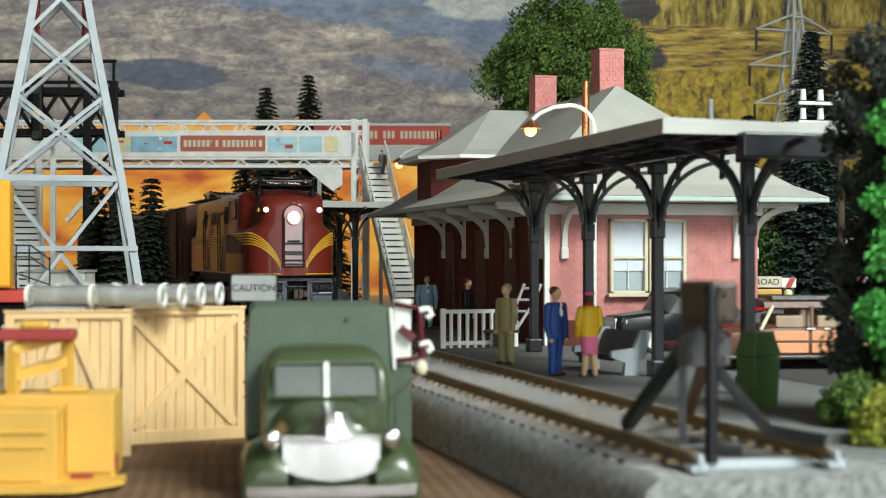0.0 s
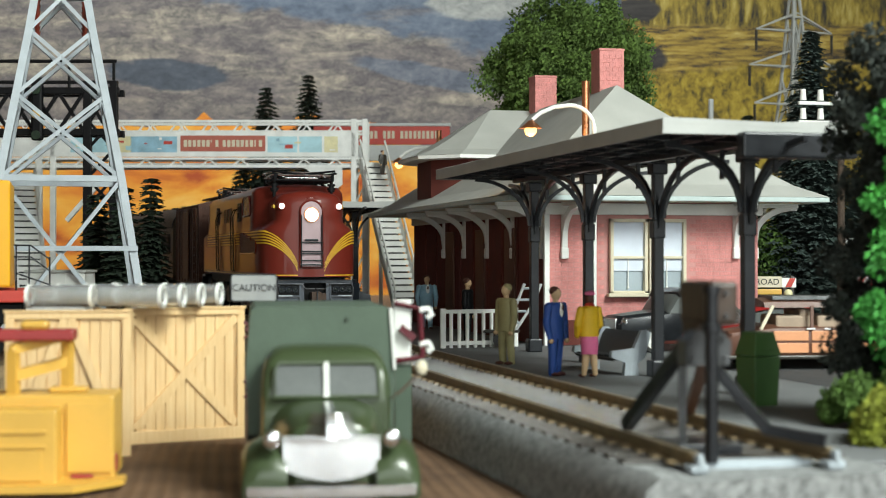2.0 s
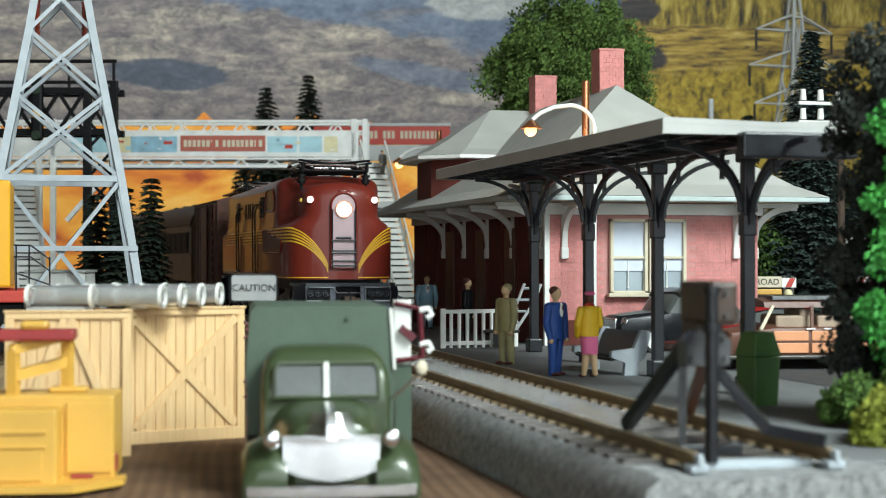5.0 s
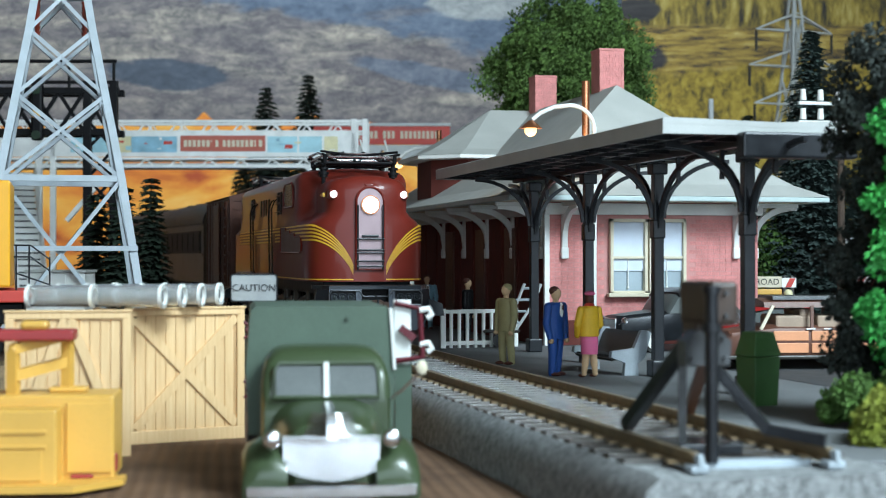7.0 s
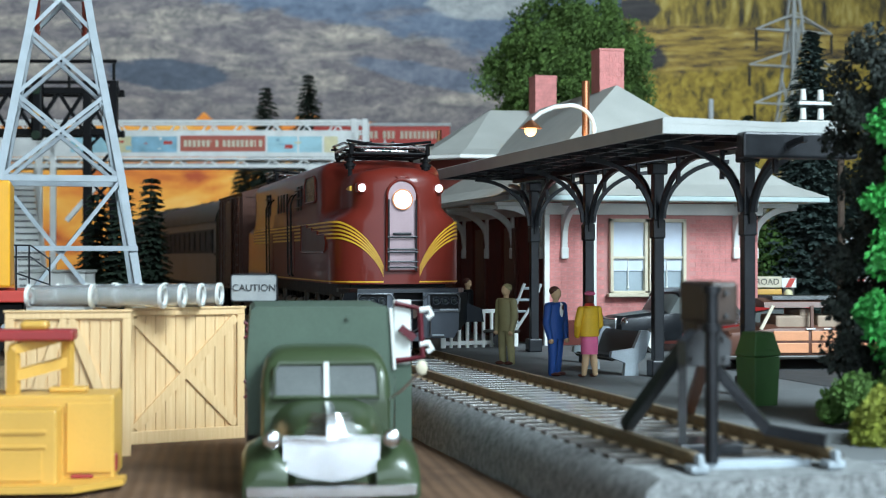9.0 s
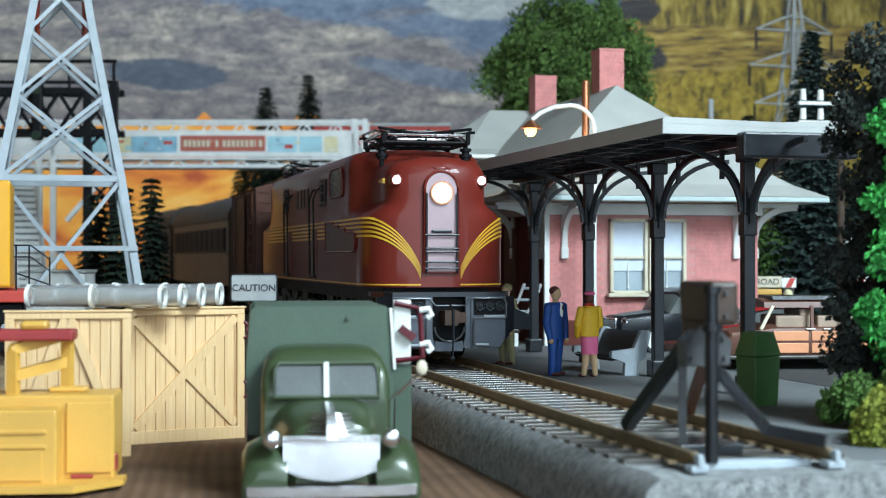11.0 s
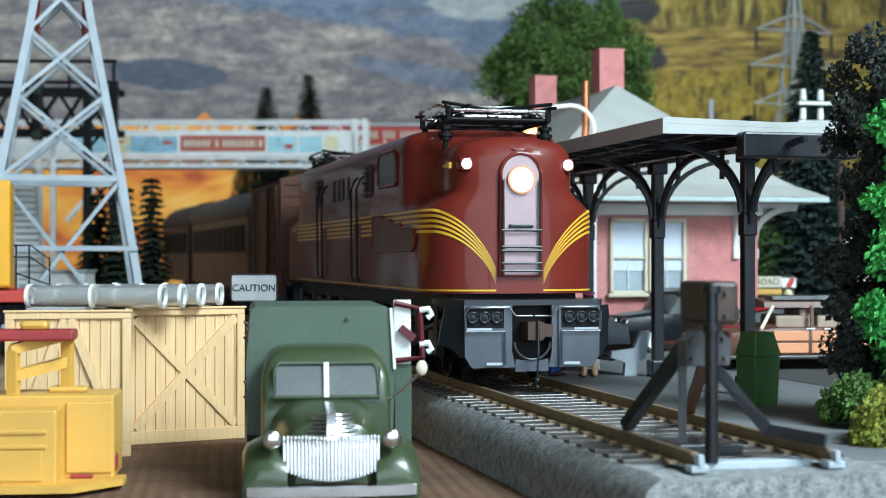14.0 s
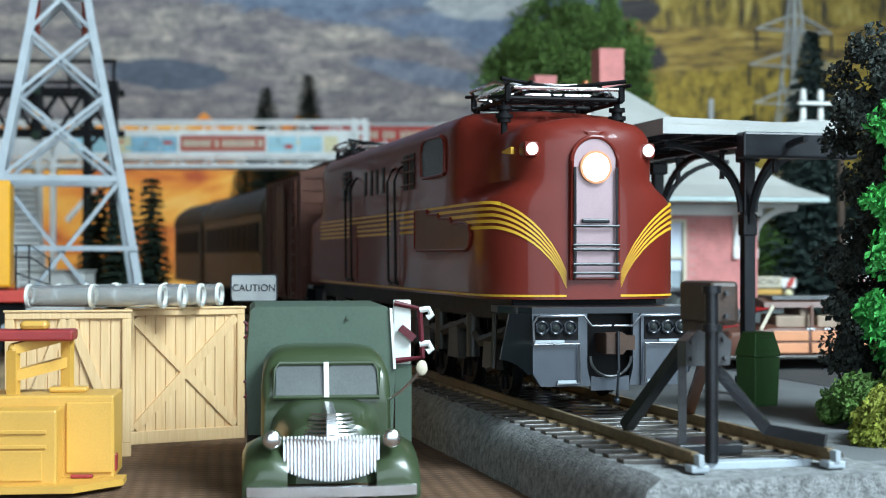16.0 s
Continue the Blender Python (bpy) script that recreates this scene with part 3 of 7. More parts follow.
def make_loco():
    ob = thing("electric_locomotive", (7.09, 49, 0), "tuscan red streamlined electric locomotive with gold stripes, lit headlight", "locomotive")
    ss = [0.0005, 0.002, 0.004, 0.008, 0.015, 0.03, 0.08, 0.16, 0.27, 0.4, 0.55, 0.72, 0.9, 1.1, 1.35, 1.6, 1.75, 1.9, 2.05, 2.2, 2.35, 2.85, 4, 6, HALF]
    bm = B()
    full = [(s, s) for s in ss] + [(s, 2 * HALF - s) for s in reversed(ss[:-1])]
    loft(bm, [[(x, y, z) for x, z in body_outline(s)] for s, y in full])
    body = part("body", bm, "tuscan", ob, smooth=True)
    # gold line along the skirt and five stripes sweeping to the nose, on both sides
    fine = [0.0005, 0.002, 0.004, 0.008, 0.015] + [0.03 + 0.03 * i for i in range(45)] + [1.5, 1.8, 2.2, 3, 4, 5, 6, 7, HALF + 0.0] + [HALF + 1.5, HALF + 3, HALF + 5, HALF + 6]

    def wl_at(s):
        return loco_ring(min(s, 2 * HALF - s))[0]

    plan = [(0.0, 0.0), (0.05, 0.0), (0.1, 0.0)] + [(wl_at(s), s) for s in fine]
    length = [0.0]
    for a, b in zip(plan, plan[1:]):
        length.append(length[-1] + math.dist(a, b))
    for side in (-1, 1):
        for k in range(5):
            zc = 2.75 - 0.086 * k
            l0, span = 0.31 + 0.014 * k, 1.22 - 0.03 * k
            lo, hi = [], []
            for (w, s), L in zip(plan, length):
                if L < l0:
                    continue
                q = min(1.0, (L - l0) / span)
                f = (1 - (1 - q) ** 2.0) ** 0.68
                z = 1.50 + (zc - 1.50) * f
                th = 0.022 * (0.35 + 0.65 * f)
                n = 0.008
                wide = w + n if z < 2.74 else w + n - 0.02 * (z - 2.74)
                yy = s - (n if s < 1.2 else 0)
                lo.append((side * wide, yy, z - th))
                hi.append((side * (wide - (0.02 if z > 2.72 else 0)), yy, z + th))
            bm = B()
            vl = [bm.verts.new(p) for p in lo]
            vh = [bm.verts.new(p) for p in hi]
            for i in range(len(lo) - 1):
                bm.faces.new((vl[i], vl[i + 1], vh[i + 1], vh[i]))
            part("gold_stripe", bm, "gold", body)
        bm = B()
        pts = [(w, s) for (w, s), L in zip(plan, length) if L >= 0.36]
        vl = [bm.verts.new((side * (w + 0.006), s - (0.006 if s < 1.2 else 0), 1.455)) for w, s in pts]
        vh = [bm.verts.new((side * (w + 0.008), s - (0.008 if s < 1.2 else 0), 1.485)) for w, s in pts]
        for i in range(len(pts) - 1):
            bm.faces.new((vl[i], vl[i + 1], vh[i + 1], vh[i]))
        part("skirt_line", bm, "gold", body)
    # nose door with its frame, headlight and ladder
    bm = B()
    out = [(-0.31, 1.72), (0.31, 1.72), (0.31, 3.30)] + arc_pts(0, 3.30, 0.31, 0.34, 10, 170, 10) + [(-0.31, 3.30)]
    prism(bm, out, -0.045, 0.30)
    door = part("nose_door", bm, "nose_sheen", ob, "nose door panel with a pale lilac sheen painted in", smooth=True)
    bm = B()
    edge = [(-0.33, -0.05, 1.70), (-0.33, -0.05, 3.30)] + [(x, -0.05, z) for x, z in arc_pts(0, 3.30, 0.33, 0.34, 180, 0, 12)] + [(0.33, -0.05, 1.70), (-0.33, -0.05, 1.70)]
    tube(bm, edge, 0.03, 8)
    part("door_frame", bm, "tuscan", door, smooth=True)
    for z in (2.42, 2.16, 2.10, 1.90, 1.78):
        bm = B()
        rod(bm, (-0.33, -0.11, z), (0.33, -0.11, z), 0.02)
        part("ladder_rung", bm, "steel_black", door, "dark ladder rung", smooth=True)
    for x in (-0.30, 0.30):
        bm = B()
        rod(bm, (x, -0.10, 1.70), (x, -0.10, 3.22), 0.02)
        part("ladder_rail", bm, "steel_black", door, "dark ladder rail", smooth=True)
    bm = B()
    box(bm, -0.2, 0.2, -0.10, -0.05, 2.46, 2.52, 0.02)
    part("grab_step", bm, "steel_black", door)
    bm = B()
    rod(bm, (0, -0.10, 3.22), (0, 0.1, 3.22), 0.225, 28)
    ring = part("headlight", bm, "copper", ob, "round headlight with a brass rim", smooth=True)
    bm = B()
    ball(bm, (0, -0.09, 3.22), 0.195, 1, 0.28, 1, 24)
    part("lens", bm, "head_glow", ring, "glowing warm white lens", smooth=True)
    for sx in (-1, 1):
        bm = B()
        box(bm, sx * 0.84 - 0.11, sx * 0.84 + 0.11, 0.12, 0.42, 3.36, 3.58, 0.05)
        mk = part("marker_light", bm, "tuscan", ob, smooth=True)
        bm = B()
        ball(bm, (sx * 0.84, 0.12, 3.47), 0.085, 1, 0.4, 1, 14)
        part("lens", bm, "mark_glow", mk, "glowing white marker lens", smooth=True)
        bm = B()
        loft(bm, [[(sx * 0.98, y, z0), (sx * 1.035, y, z0), (sx * 1.035, y, z1), (sx * 0.98, y, z1)] for y, z0, z1 in ((0.5, 3.42, 3.52), (0.62, 3.425, 3.515), (0.95, 3.46, 3.48))])
        part("marker_wing", bm, "gold", mk, "small gold arrow behind the marker light")
    # cab windows, doors, side grilles
    for end in (0, 1):
        for sx in (-1, 1):
            def yy(v):
                return v if end == 0 else 2 * HALF - v
            if end == 0:
                bm = B()
                x = sx * 1.375
                o = [(yy(2.85), 3.30), (yy(2.95), 3.26), (yy(4.30), 3.26), (yy(4.42), 3.31), (yy(4.44), 3.68), (yy(4.36), 3.80), (yy(4.15), 3.86), (yy(3.1), 3.86), (yy(2.9), 3.78), (yy(2.84), 3.66)]
                loft(bm, [[(x - 0.03, a, z) for a, z in o], [(x + 0.03, a, z) for a, z in o]])
                win = part("cab_window", bm, "dark_glass", ob, "dark cab side window")
                bm = B()
                loop = [(x + sx * 0.03, a, z) for a, z in o]
                tube(bm, loop + loop[:1], 0.025, 6)
                part("window_frame", bm, "tuscan", win)
            # steel door with grab irons
            bm = B()
            box(bm, sx * 1.425 - 0.015, sx * 1.425 + 0.015, yy(5.95), yy(6.75), 1.62, 2.62, 0.01)
            dr = part("side_door", bm, "tuscan", ob)
            bm = B()
            for a in (5.95, 6.55):
                tube(bm, [(sx * 1.38, yy(a), 3.55), (sx * 1.45, yy(a), 3.5), (sx * 1.53, yy(a), 3.3), (sx * 1.51, yy(a), 1.6), (sx * 1.46, yy(a), 1.52)], 0.022, 6)
            for z in (1.56,):
                rod(bm, (sx * 1.51, yy(5.95), z), (sx * 1.51, yy(6.55), z), 0.022)
            part("grab_iron", bm, "black", dr)
            bm = B()
            for a in (5.0, 5.5):
                box(bm, sx * 1.38 - 0.02, sx * 1.38 + 0.02, yy(a), yy(a + 0.34), 3.12, 3.72, 0.01)
            part("louver", bm, "black", ob)
            bm = B()
            for z in (3.2, 3.42, 3.62):
                rod(bm, (sx * 1.42, yy(4.95), z), (sx * 1.42, yy(5.9), z), 0.02)
            part("window_bar", bm, "boxcar", ob)
            if end == 0:
                # stepped lower grille with a rounded end
                bm = B()
                o = [(1.62, 2.10), (1.48, 2.16), (1.42, 2.3), (1.5, 2.44), (1.7, 2.49), (2.25, 2.49), (2.3, 2.57), (2.85, 2.58), (2.9, 2.65), (3.4, 2.66), (3.45, 2.73), (4.1, 2.74), (4.1, 2.14), (3.98, 2.10)]
                o = [(1.10 + 1.34 * (a - 1.42), z) for a, z in o]
                loft(bm, [[(sx * 1.40, yy(a), z) for a, z in o], [(sx * 1.452, yy(a), z) for a, z in o]])
                gr = part("side_grille", bm, "grille_red", ob, "dark recessed side grille", smooth=True)
                bm = B()
                loop = [(sx * 1.452, yy(a), z) for a, z in o]
                tube(bm, loop + loop[:1], 0.022, 6)
                part("grille_rim", bm, "tuscan", gr)
    for sx in (-1, 1):
        for a in (7.5, 8.1, 8.6, 9.2):
            bm = B()
            box(bm, sx * 1.375 - 0.02, sx * 1.375 + 0.02, a, a + 0.22, 3.15, 3.62, 0.01)
            part("side_louver", bm, "black", ob)
    # under-frame: anticlimber, pilot plates, trucks and wheels at both ends
    bm = B()
    box(bm, -1.05, 1.05, 0.35, 2 * HALF - 0.35, 1.1, 1.43, 0.03)
    part("underframe", bm, "black", ob)
    for end in (0, 1):
        g = (lambda p: p) if end == 0 else (lambda p: (-p[0], 2 * HALF - p[1], p[2]))
        f = lambda x, y, z, g=g: g((x * 1.1, y - 0.5, 0.30 + (z - 0.30) * 1.07))
        bm = B()
        loft(bm, [[f(*p, z) for p in ((-1.10, 0.05), (-0.98, -0.16), (0.98, -0.16), (1.10, 0.05), (1.24, 0.5), (1.2, 1.0), (-1.2, 1.0), (-1.24, 0.5))] for z in (1.19, 1.27)])
        pilot = part("pilot", bm, "pilot_grey", ob, "black pilot front, its plates greyed for sheen")
        for sx in (-1, 1):
            # front plate, its dark lamp panel and grab irons
            bm = B()
            loft(bm, [[f(sx * x, y, z) for x, z in ((0.38, 0.30), (0.88, 0.30), (0.98, 0.46), (0.99, 1.19), (0.38, 1.19))] for y in (-0.2, -0.12)])
            pp = part("pilot_plate", bm, "plate_sheen", pilot, "sheet pilot plate, greyed for its sheen")
            bm = B()
            loft(bm, [[f(sx * x, y, z) for x, z in ((0.42, 0.87), (0.97, 0.87), (0.97, 1.17), (0.42, 1.17))] for y in (-0.212, -0.19)])
            part("lamp_panel", bm, "black", pp, "black lamp panel")
            bm = B()
            bar(bm, f(sx * 0.45, -0.23, 0.36), f(sx * 0.68, -0.23, 0.36), 0.02, 0.035)
            part("step_edge", bm, "grey_steel", pp, "pale grey step edge")
            bm = B()
            bar(bm, f(sx * 0.6, -0.23, 0.855), f(sx * 0.96, -0.23, 0.855), 0.02, 0.035)
            part("step_edge", bm, "grey_steel", pp, "pale grey step edge")
            bm = B()
            tube(bm, [f(sx * x, -0.25, z) for x, z in ((0.98, 0.84), (0.99, 1.08), (0.93, 1.165), (0.36, 1.165), (0.26, 1.04), (0.02, 1.04))], 0.017, 6)
            tube(bm, [f(sx * x, -0.25, z) for x, z in ((0.98, 0.82), (0.42, 0.82), (0.41, 0.34), (0.70, 0.33))], 0.017, 6)
            part("hand_rail", bm, "pilot_rail", pp, smooth=True)
            # flared side wing with a curved lower edge
            edge = [(0.985, 1.19), (1.20, 1.19), (1.29, 0.62), (1.20, 0.60), (1.10, 0.54), (1.02, 0.44), (0.975, 0.46)]
            bm = B()
            loft(bm, [[f(sx * x, -0.19 + 1.1 * (x - 0.97) + d, z) for x, z in edge] for d in (0.0, 0.06)])
            part("pilot_side", bm, "pilot_grey", pilot)
            if sx * (1 - 2 * end) > 0:
                bm = B()
                loft(bm, [[f(x, y, z) for x, z in ((1.2, 0.60), (1.54, 0.60), (1.50, 0.86), (1.2, 0.98))] for y in (0.06, 0.34)])
                part("side_step", bm, "pilot_grey", pilot, "black side step")
            for k in range(3):
                lx = sx * (0.88 - 0.175 * k)
                bm = B()
                tube(bm, [f(lx + 0.075 * math.cos(radians(a)), -0.24, 1.02 + 0.075 * math.sin(radians(a))) for a in range(0, 361, 30)], 0.018, 6)
                rod(bm, f(lx, -0.2, 1.02), f(lx, -0.225, 1.02), 0.075, 14)
                ring = part("lamp_ring", bm, "pilot_grey", pp, smooth=True)
                bm = B()
                ball(bm, f(lx, -0.225, 1.02), 0.05, 1, 0.5, 1, 10)
                part("lamp_glass", bm, "dark_glass", ring, smooth=True)
        # middle plate with its rounded coupler opening
        bm = B()
        for sx in (-1, 1):
            loft(bm, [[f(sx * x, y, z) for x, z in ((0.24, 0.30), (0.385, 0.30), (0.385, 1.19), (0.29, 1.19), (0.29, 0.52))] for y in (-0.16, -0.08)])
        loft(bm, [[f(x, y, z) for x, z in ((-0.24, 0.24), (0.24, 0.24), (0.24, 0.42), (0.14, 0.40), (-0.14, 0.40), (-0.24, 0.42))] for y in (-0.16, -0.08)])
        part("center_plate", bm, "plate_sheen", pilot)
        bm = B()
        tube(bm, [f(0.26 * math.cos(radians(a)), -0.18, 0.66 + 0.25 * math.sin(radians(a))) for a in range(180, 361, 15)], 0.02, 6)
        part("opening_rim", bm, "stop_black", pilot, "grey opening rim", smooth=True)
        bm = B()
        loft(bm, [[f(x, y, z) for x, z in ((-0.36, 0.32), (0.36, 0.32), (0.36, 1.19), (-0.36, 1.19))] for y in (0.1, 0.2)])
        part("coupler_pocket", bm, "black", pilot)
        bm = B()
        loft(bm, [[f(x * w, y, 0.83 + z * w) for x, z in ((-0.13, -0.14), (0.10, -0.15), (0.15, -0.08), (0.15, 0.10), (0.08, 0.14), (-0.13, 0.13))] for y, w in ((0.15, 0.8), (-0.34, 1), (-0.38, 0.9))])
        loft(bm, [[f(x, y, z) for x, z in ((0.16, 0.74), (0.27, 0.74), (0.27, 0.92), (0.16, 0.92))] for y in (-0.1, -0.3)])
        cp = part("coupler", bm, "coupler_brown", pilot, "rusty brown coupler")
        bm = B()
        tube(bm, [f(*p) for p in ((0.02, -0.4, 0.98), (0.02, -0.42, 0.5), (0.0, -0.42, 0.16))], 0.022, 8)
        ball(bm, f(0, -0.42, 0.13), 0.045)
        part("uncoupling_pin", bm, "pilot_grey", cp, smooth=True)
        # truck frames and wheels
        for y0 in (1.6, 3.7, 5.6, 7.3):
            big = y0 > 3
            r = 0.62 if big else 0.42
            for sx in (-1, 1):
                rolling_wheel(ob, sx, g((0, y0, r))[1], r)
        for sx in (-1, 1):
            bm = B()
            for y0 in (1.6, 3.7, 5.6, 7.3):
                r = 0.62 if y0 > 3 else 0.42
                loft(bm, [[g(p) for p in ((x, y0 - 0.34, 0.3 + r * .2), (x, y0 + 0.34, 0.3 + r * .2), (x, y0 + 0.24, r + 0.35), (x, y0 - 0.24, r + 0.35))] for x in (sx * 0.92, sx * 1.06)])
            tube(bm, [g(p) for p in ((sx * 0.98, 0.8, 0.95), (sx * 0.98, 2.2, 0.75), (sx * 0.98, 3.0, 1.0), (sx * 0.98, 4.6, 0.8), (sx * 0.98, 6.4, 0.85), (sx * 0.98, 8.2, 0.85))], 0.09, 6)
            for y0 in (2.6, 4.65, 6.45):
                rod(bm, g((sx * 1.02, y0, 0.5)), g((sx * 1.02, y0, 1.15)), 0.10, 10)
            tube(bm, [g(p) for p in ((sx * 1.12, 1.0, 1.2), (sx * 1.15, 1.0, 0.45), (sx * 1.15, 1.3, 0.4))], 0.04)
            part("truck_frame", bm, "truck_grey", ob, smooth=True)
    # pantographs, folded flat
    for y0, name in ((2.2, "pantograph"), (2 * HALF - 2.2, "pantograph")):
        z0 = 4.32
        pan = None
        for sx in (-1, 1):
            for dy in (-0.75, 0.75):
                bm = B()
                for k, (r, z) in enumerate(((0.10, 0.04), (0.13, 0.10), (0.08, 0.16), (0.12, 0.22))):
                    rod(bm, (sx * 0.86, y0 + dy, z0 - 0.42 + z), (sx * 0.86, y0 + dy, z0 - 0.36 + z), r, 10)
                rod(bm, (sx * 0.86, y0 + dy, z0 - 0.55), (sx * 0.86, y0 + dy, z0 - 0.05), 0.05, 8)
                if pan is None:
                    pan = part(name, bm, "black", ob, "black folded pantograph on insulators", smooth=True)
                else:
                    part("insulator", bm, "black", pan, smooth=True)
        bm = B()
        zb = z0 - 0.06
        for sx in (-1, 1):
            rod(bm, (sx * 0.86, y0 - 0.95, zb), (sx * 0.86, y0 + 0.95, zb), 0.035)
            rod(bm, (sx * 0.62, y0 - 0.95, zb + 0.1), (sx * 0.62, y0 + 0.95, zb + 0.1), 0.03)
            rod(bm, (sx * 0.95, y0 - 1.1, zb + 0.22), (sx * 0.2, y0 + 0.2, zb + 0.14), 0.028)
            rod(bm, (sx * 0.95, y0 + 1.1, zb + 0.22), (sx * 0.2, y0 - 0.2, zb + 0.14), 0.028)
            rod(bm, (sx * 0.75, y0 - 0.9, zb + 0.05), (-sx * 0.4, y0 + 0.7, zb + 0.3), 0.022)
        for dy in (-0.9, -0.4, 0.4, 0.9):
            rod(bm, (-0.9, y0 + dy, zb + 0.02), (0.9, y0 + dy, zb + 0.02), 0.035)
        rod(bm, (-0.4, y0, zb + 0.14), (0.4, y0, zb + 0.14), 0.06)
        for sx in (-1, 1):
            for dy in (-1, 1):
                rod(bm, (sx * 0.8, y0 + dy * 0.85, zb), (sx * 0.25, y0 - dy * 0.1, zb + 0.33), 0.03)
                rod(bm, (sx * 0.3, y0 + dy * 0.85, zb - 0.05), (-sx * 0.6, y0 + dy * 0.2, zb + 0.3), 0.025)
                rod(bm, (sx * 0.9, y0 + dy * 0.3, zb + 0.02), (sx * 0.5, y0 + dy * 0.95, zb + 0.26), 0.025)
                rod(bm, (sx * 0.86, y0 + dy * 0.95, zb), (sx * 0.86, y0 + dy * 0.95, zb + 0.2), 0.05)
            rod(bm, (sx * 0.95, y0 - 0.9, zb + 0.3), (-sx * 0.1, y0 - 0.5, zb + 0.2), 0.03)
        part("pantograph_frame", bm, "black", pan, smooth=True)
        for dy in (-0.28, 0.0, 0.28):
            bm = B()
            tube(bm, [(-1.0, y0 + dy, zb + 0.10), (-0.86, y0 + dy, zb + 0.20), (-0.6, y0 + dy, zb + 0.28), (0.6, y0 + dy, zb + 0.28), (0.86, y0 + dy, zb + 0.20), (1.0, y0 + dy, zb + 0.10)], 0.032, 6)
            part("contact_bow", bm, "silver", pan, "bright steel contact bow", smooth=True)
        for dy in (-0.55, 0.55):
            bm = B()
            rod(bm, (-0.75, y0 + dy, zb + 0.10), (0.75, y0 + dy, zb + 0.10), 0.035)
            part("cross_tube", bm, "silver", pan, "bright steel cross tube", smooth=True)
        for sx in (-1, 1):
            bm = B()
            tube(bm, [(sx * 0.55, y0 - 0.6, zb + 0.1), (sx * 0.7, y0 - 0.3, zb + 0.28), (sx * 0.55, y0 + 0.1, zb + 0.12)], 0.03)
            part("spring", bm, "silver", pan, "bright steel spring", smooth=True)
            bm = B()
            rod(bm, (sx * 0.62, y0 - 0.95, zb + 0.13), (sx * 0.62, y0 + 0.95, zb + 0.13), 0.028)
            part("side_tube", bm, "silver", pan, "bright steel side tube", smooth=True)
        bm = B()
        loop = [(-0.78, y0 - 1.0, zb + 0.16), (0.78, y0 - 1.0, zb + 0.16), (0.98, y0 - 0.7, zb + 0.26), (0.98, y0 + 0.7, zb + 0.26), (0.78, y0 + 1.0, zb + 0.16), (-0.78, y0 + 1.0, zb + 0.16), (-0.98, y0 + 0.7, zb + 0.26), (-0.98, y0 - 0.7, zb + 0.26)]
        tube(bm, loop + loop[:1], 0.028)
        part("upper_frame", bm, "silver", pan, "bright steel upper frame", smooth=True)
    return ob


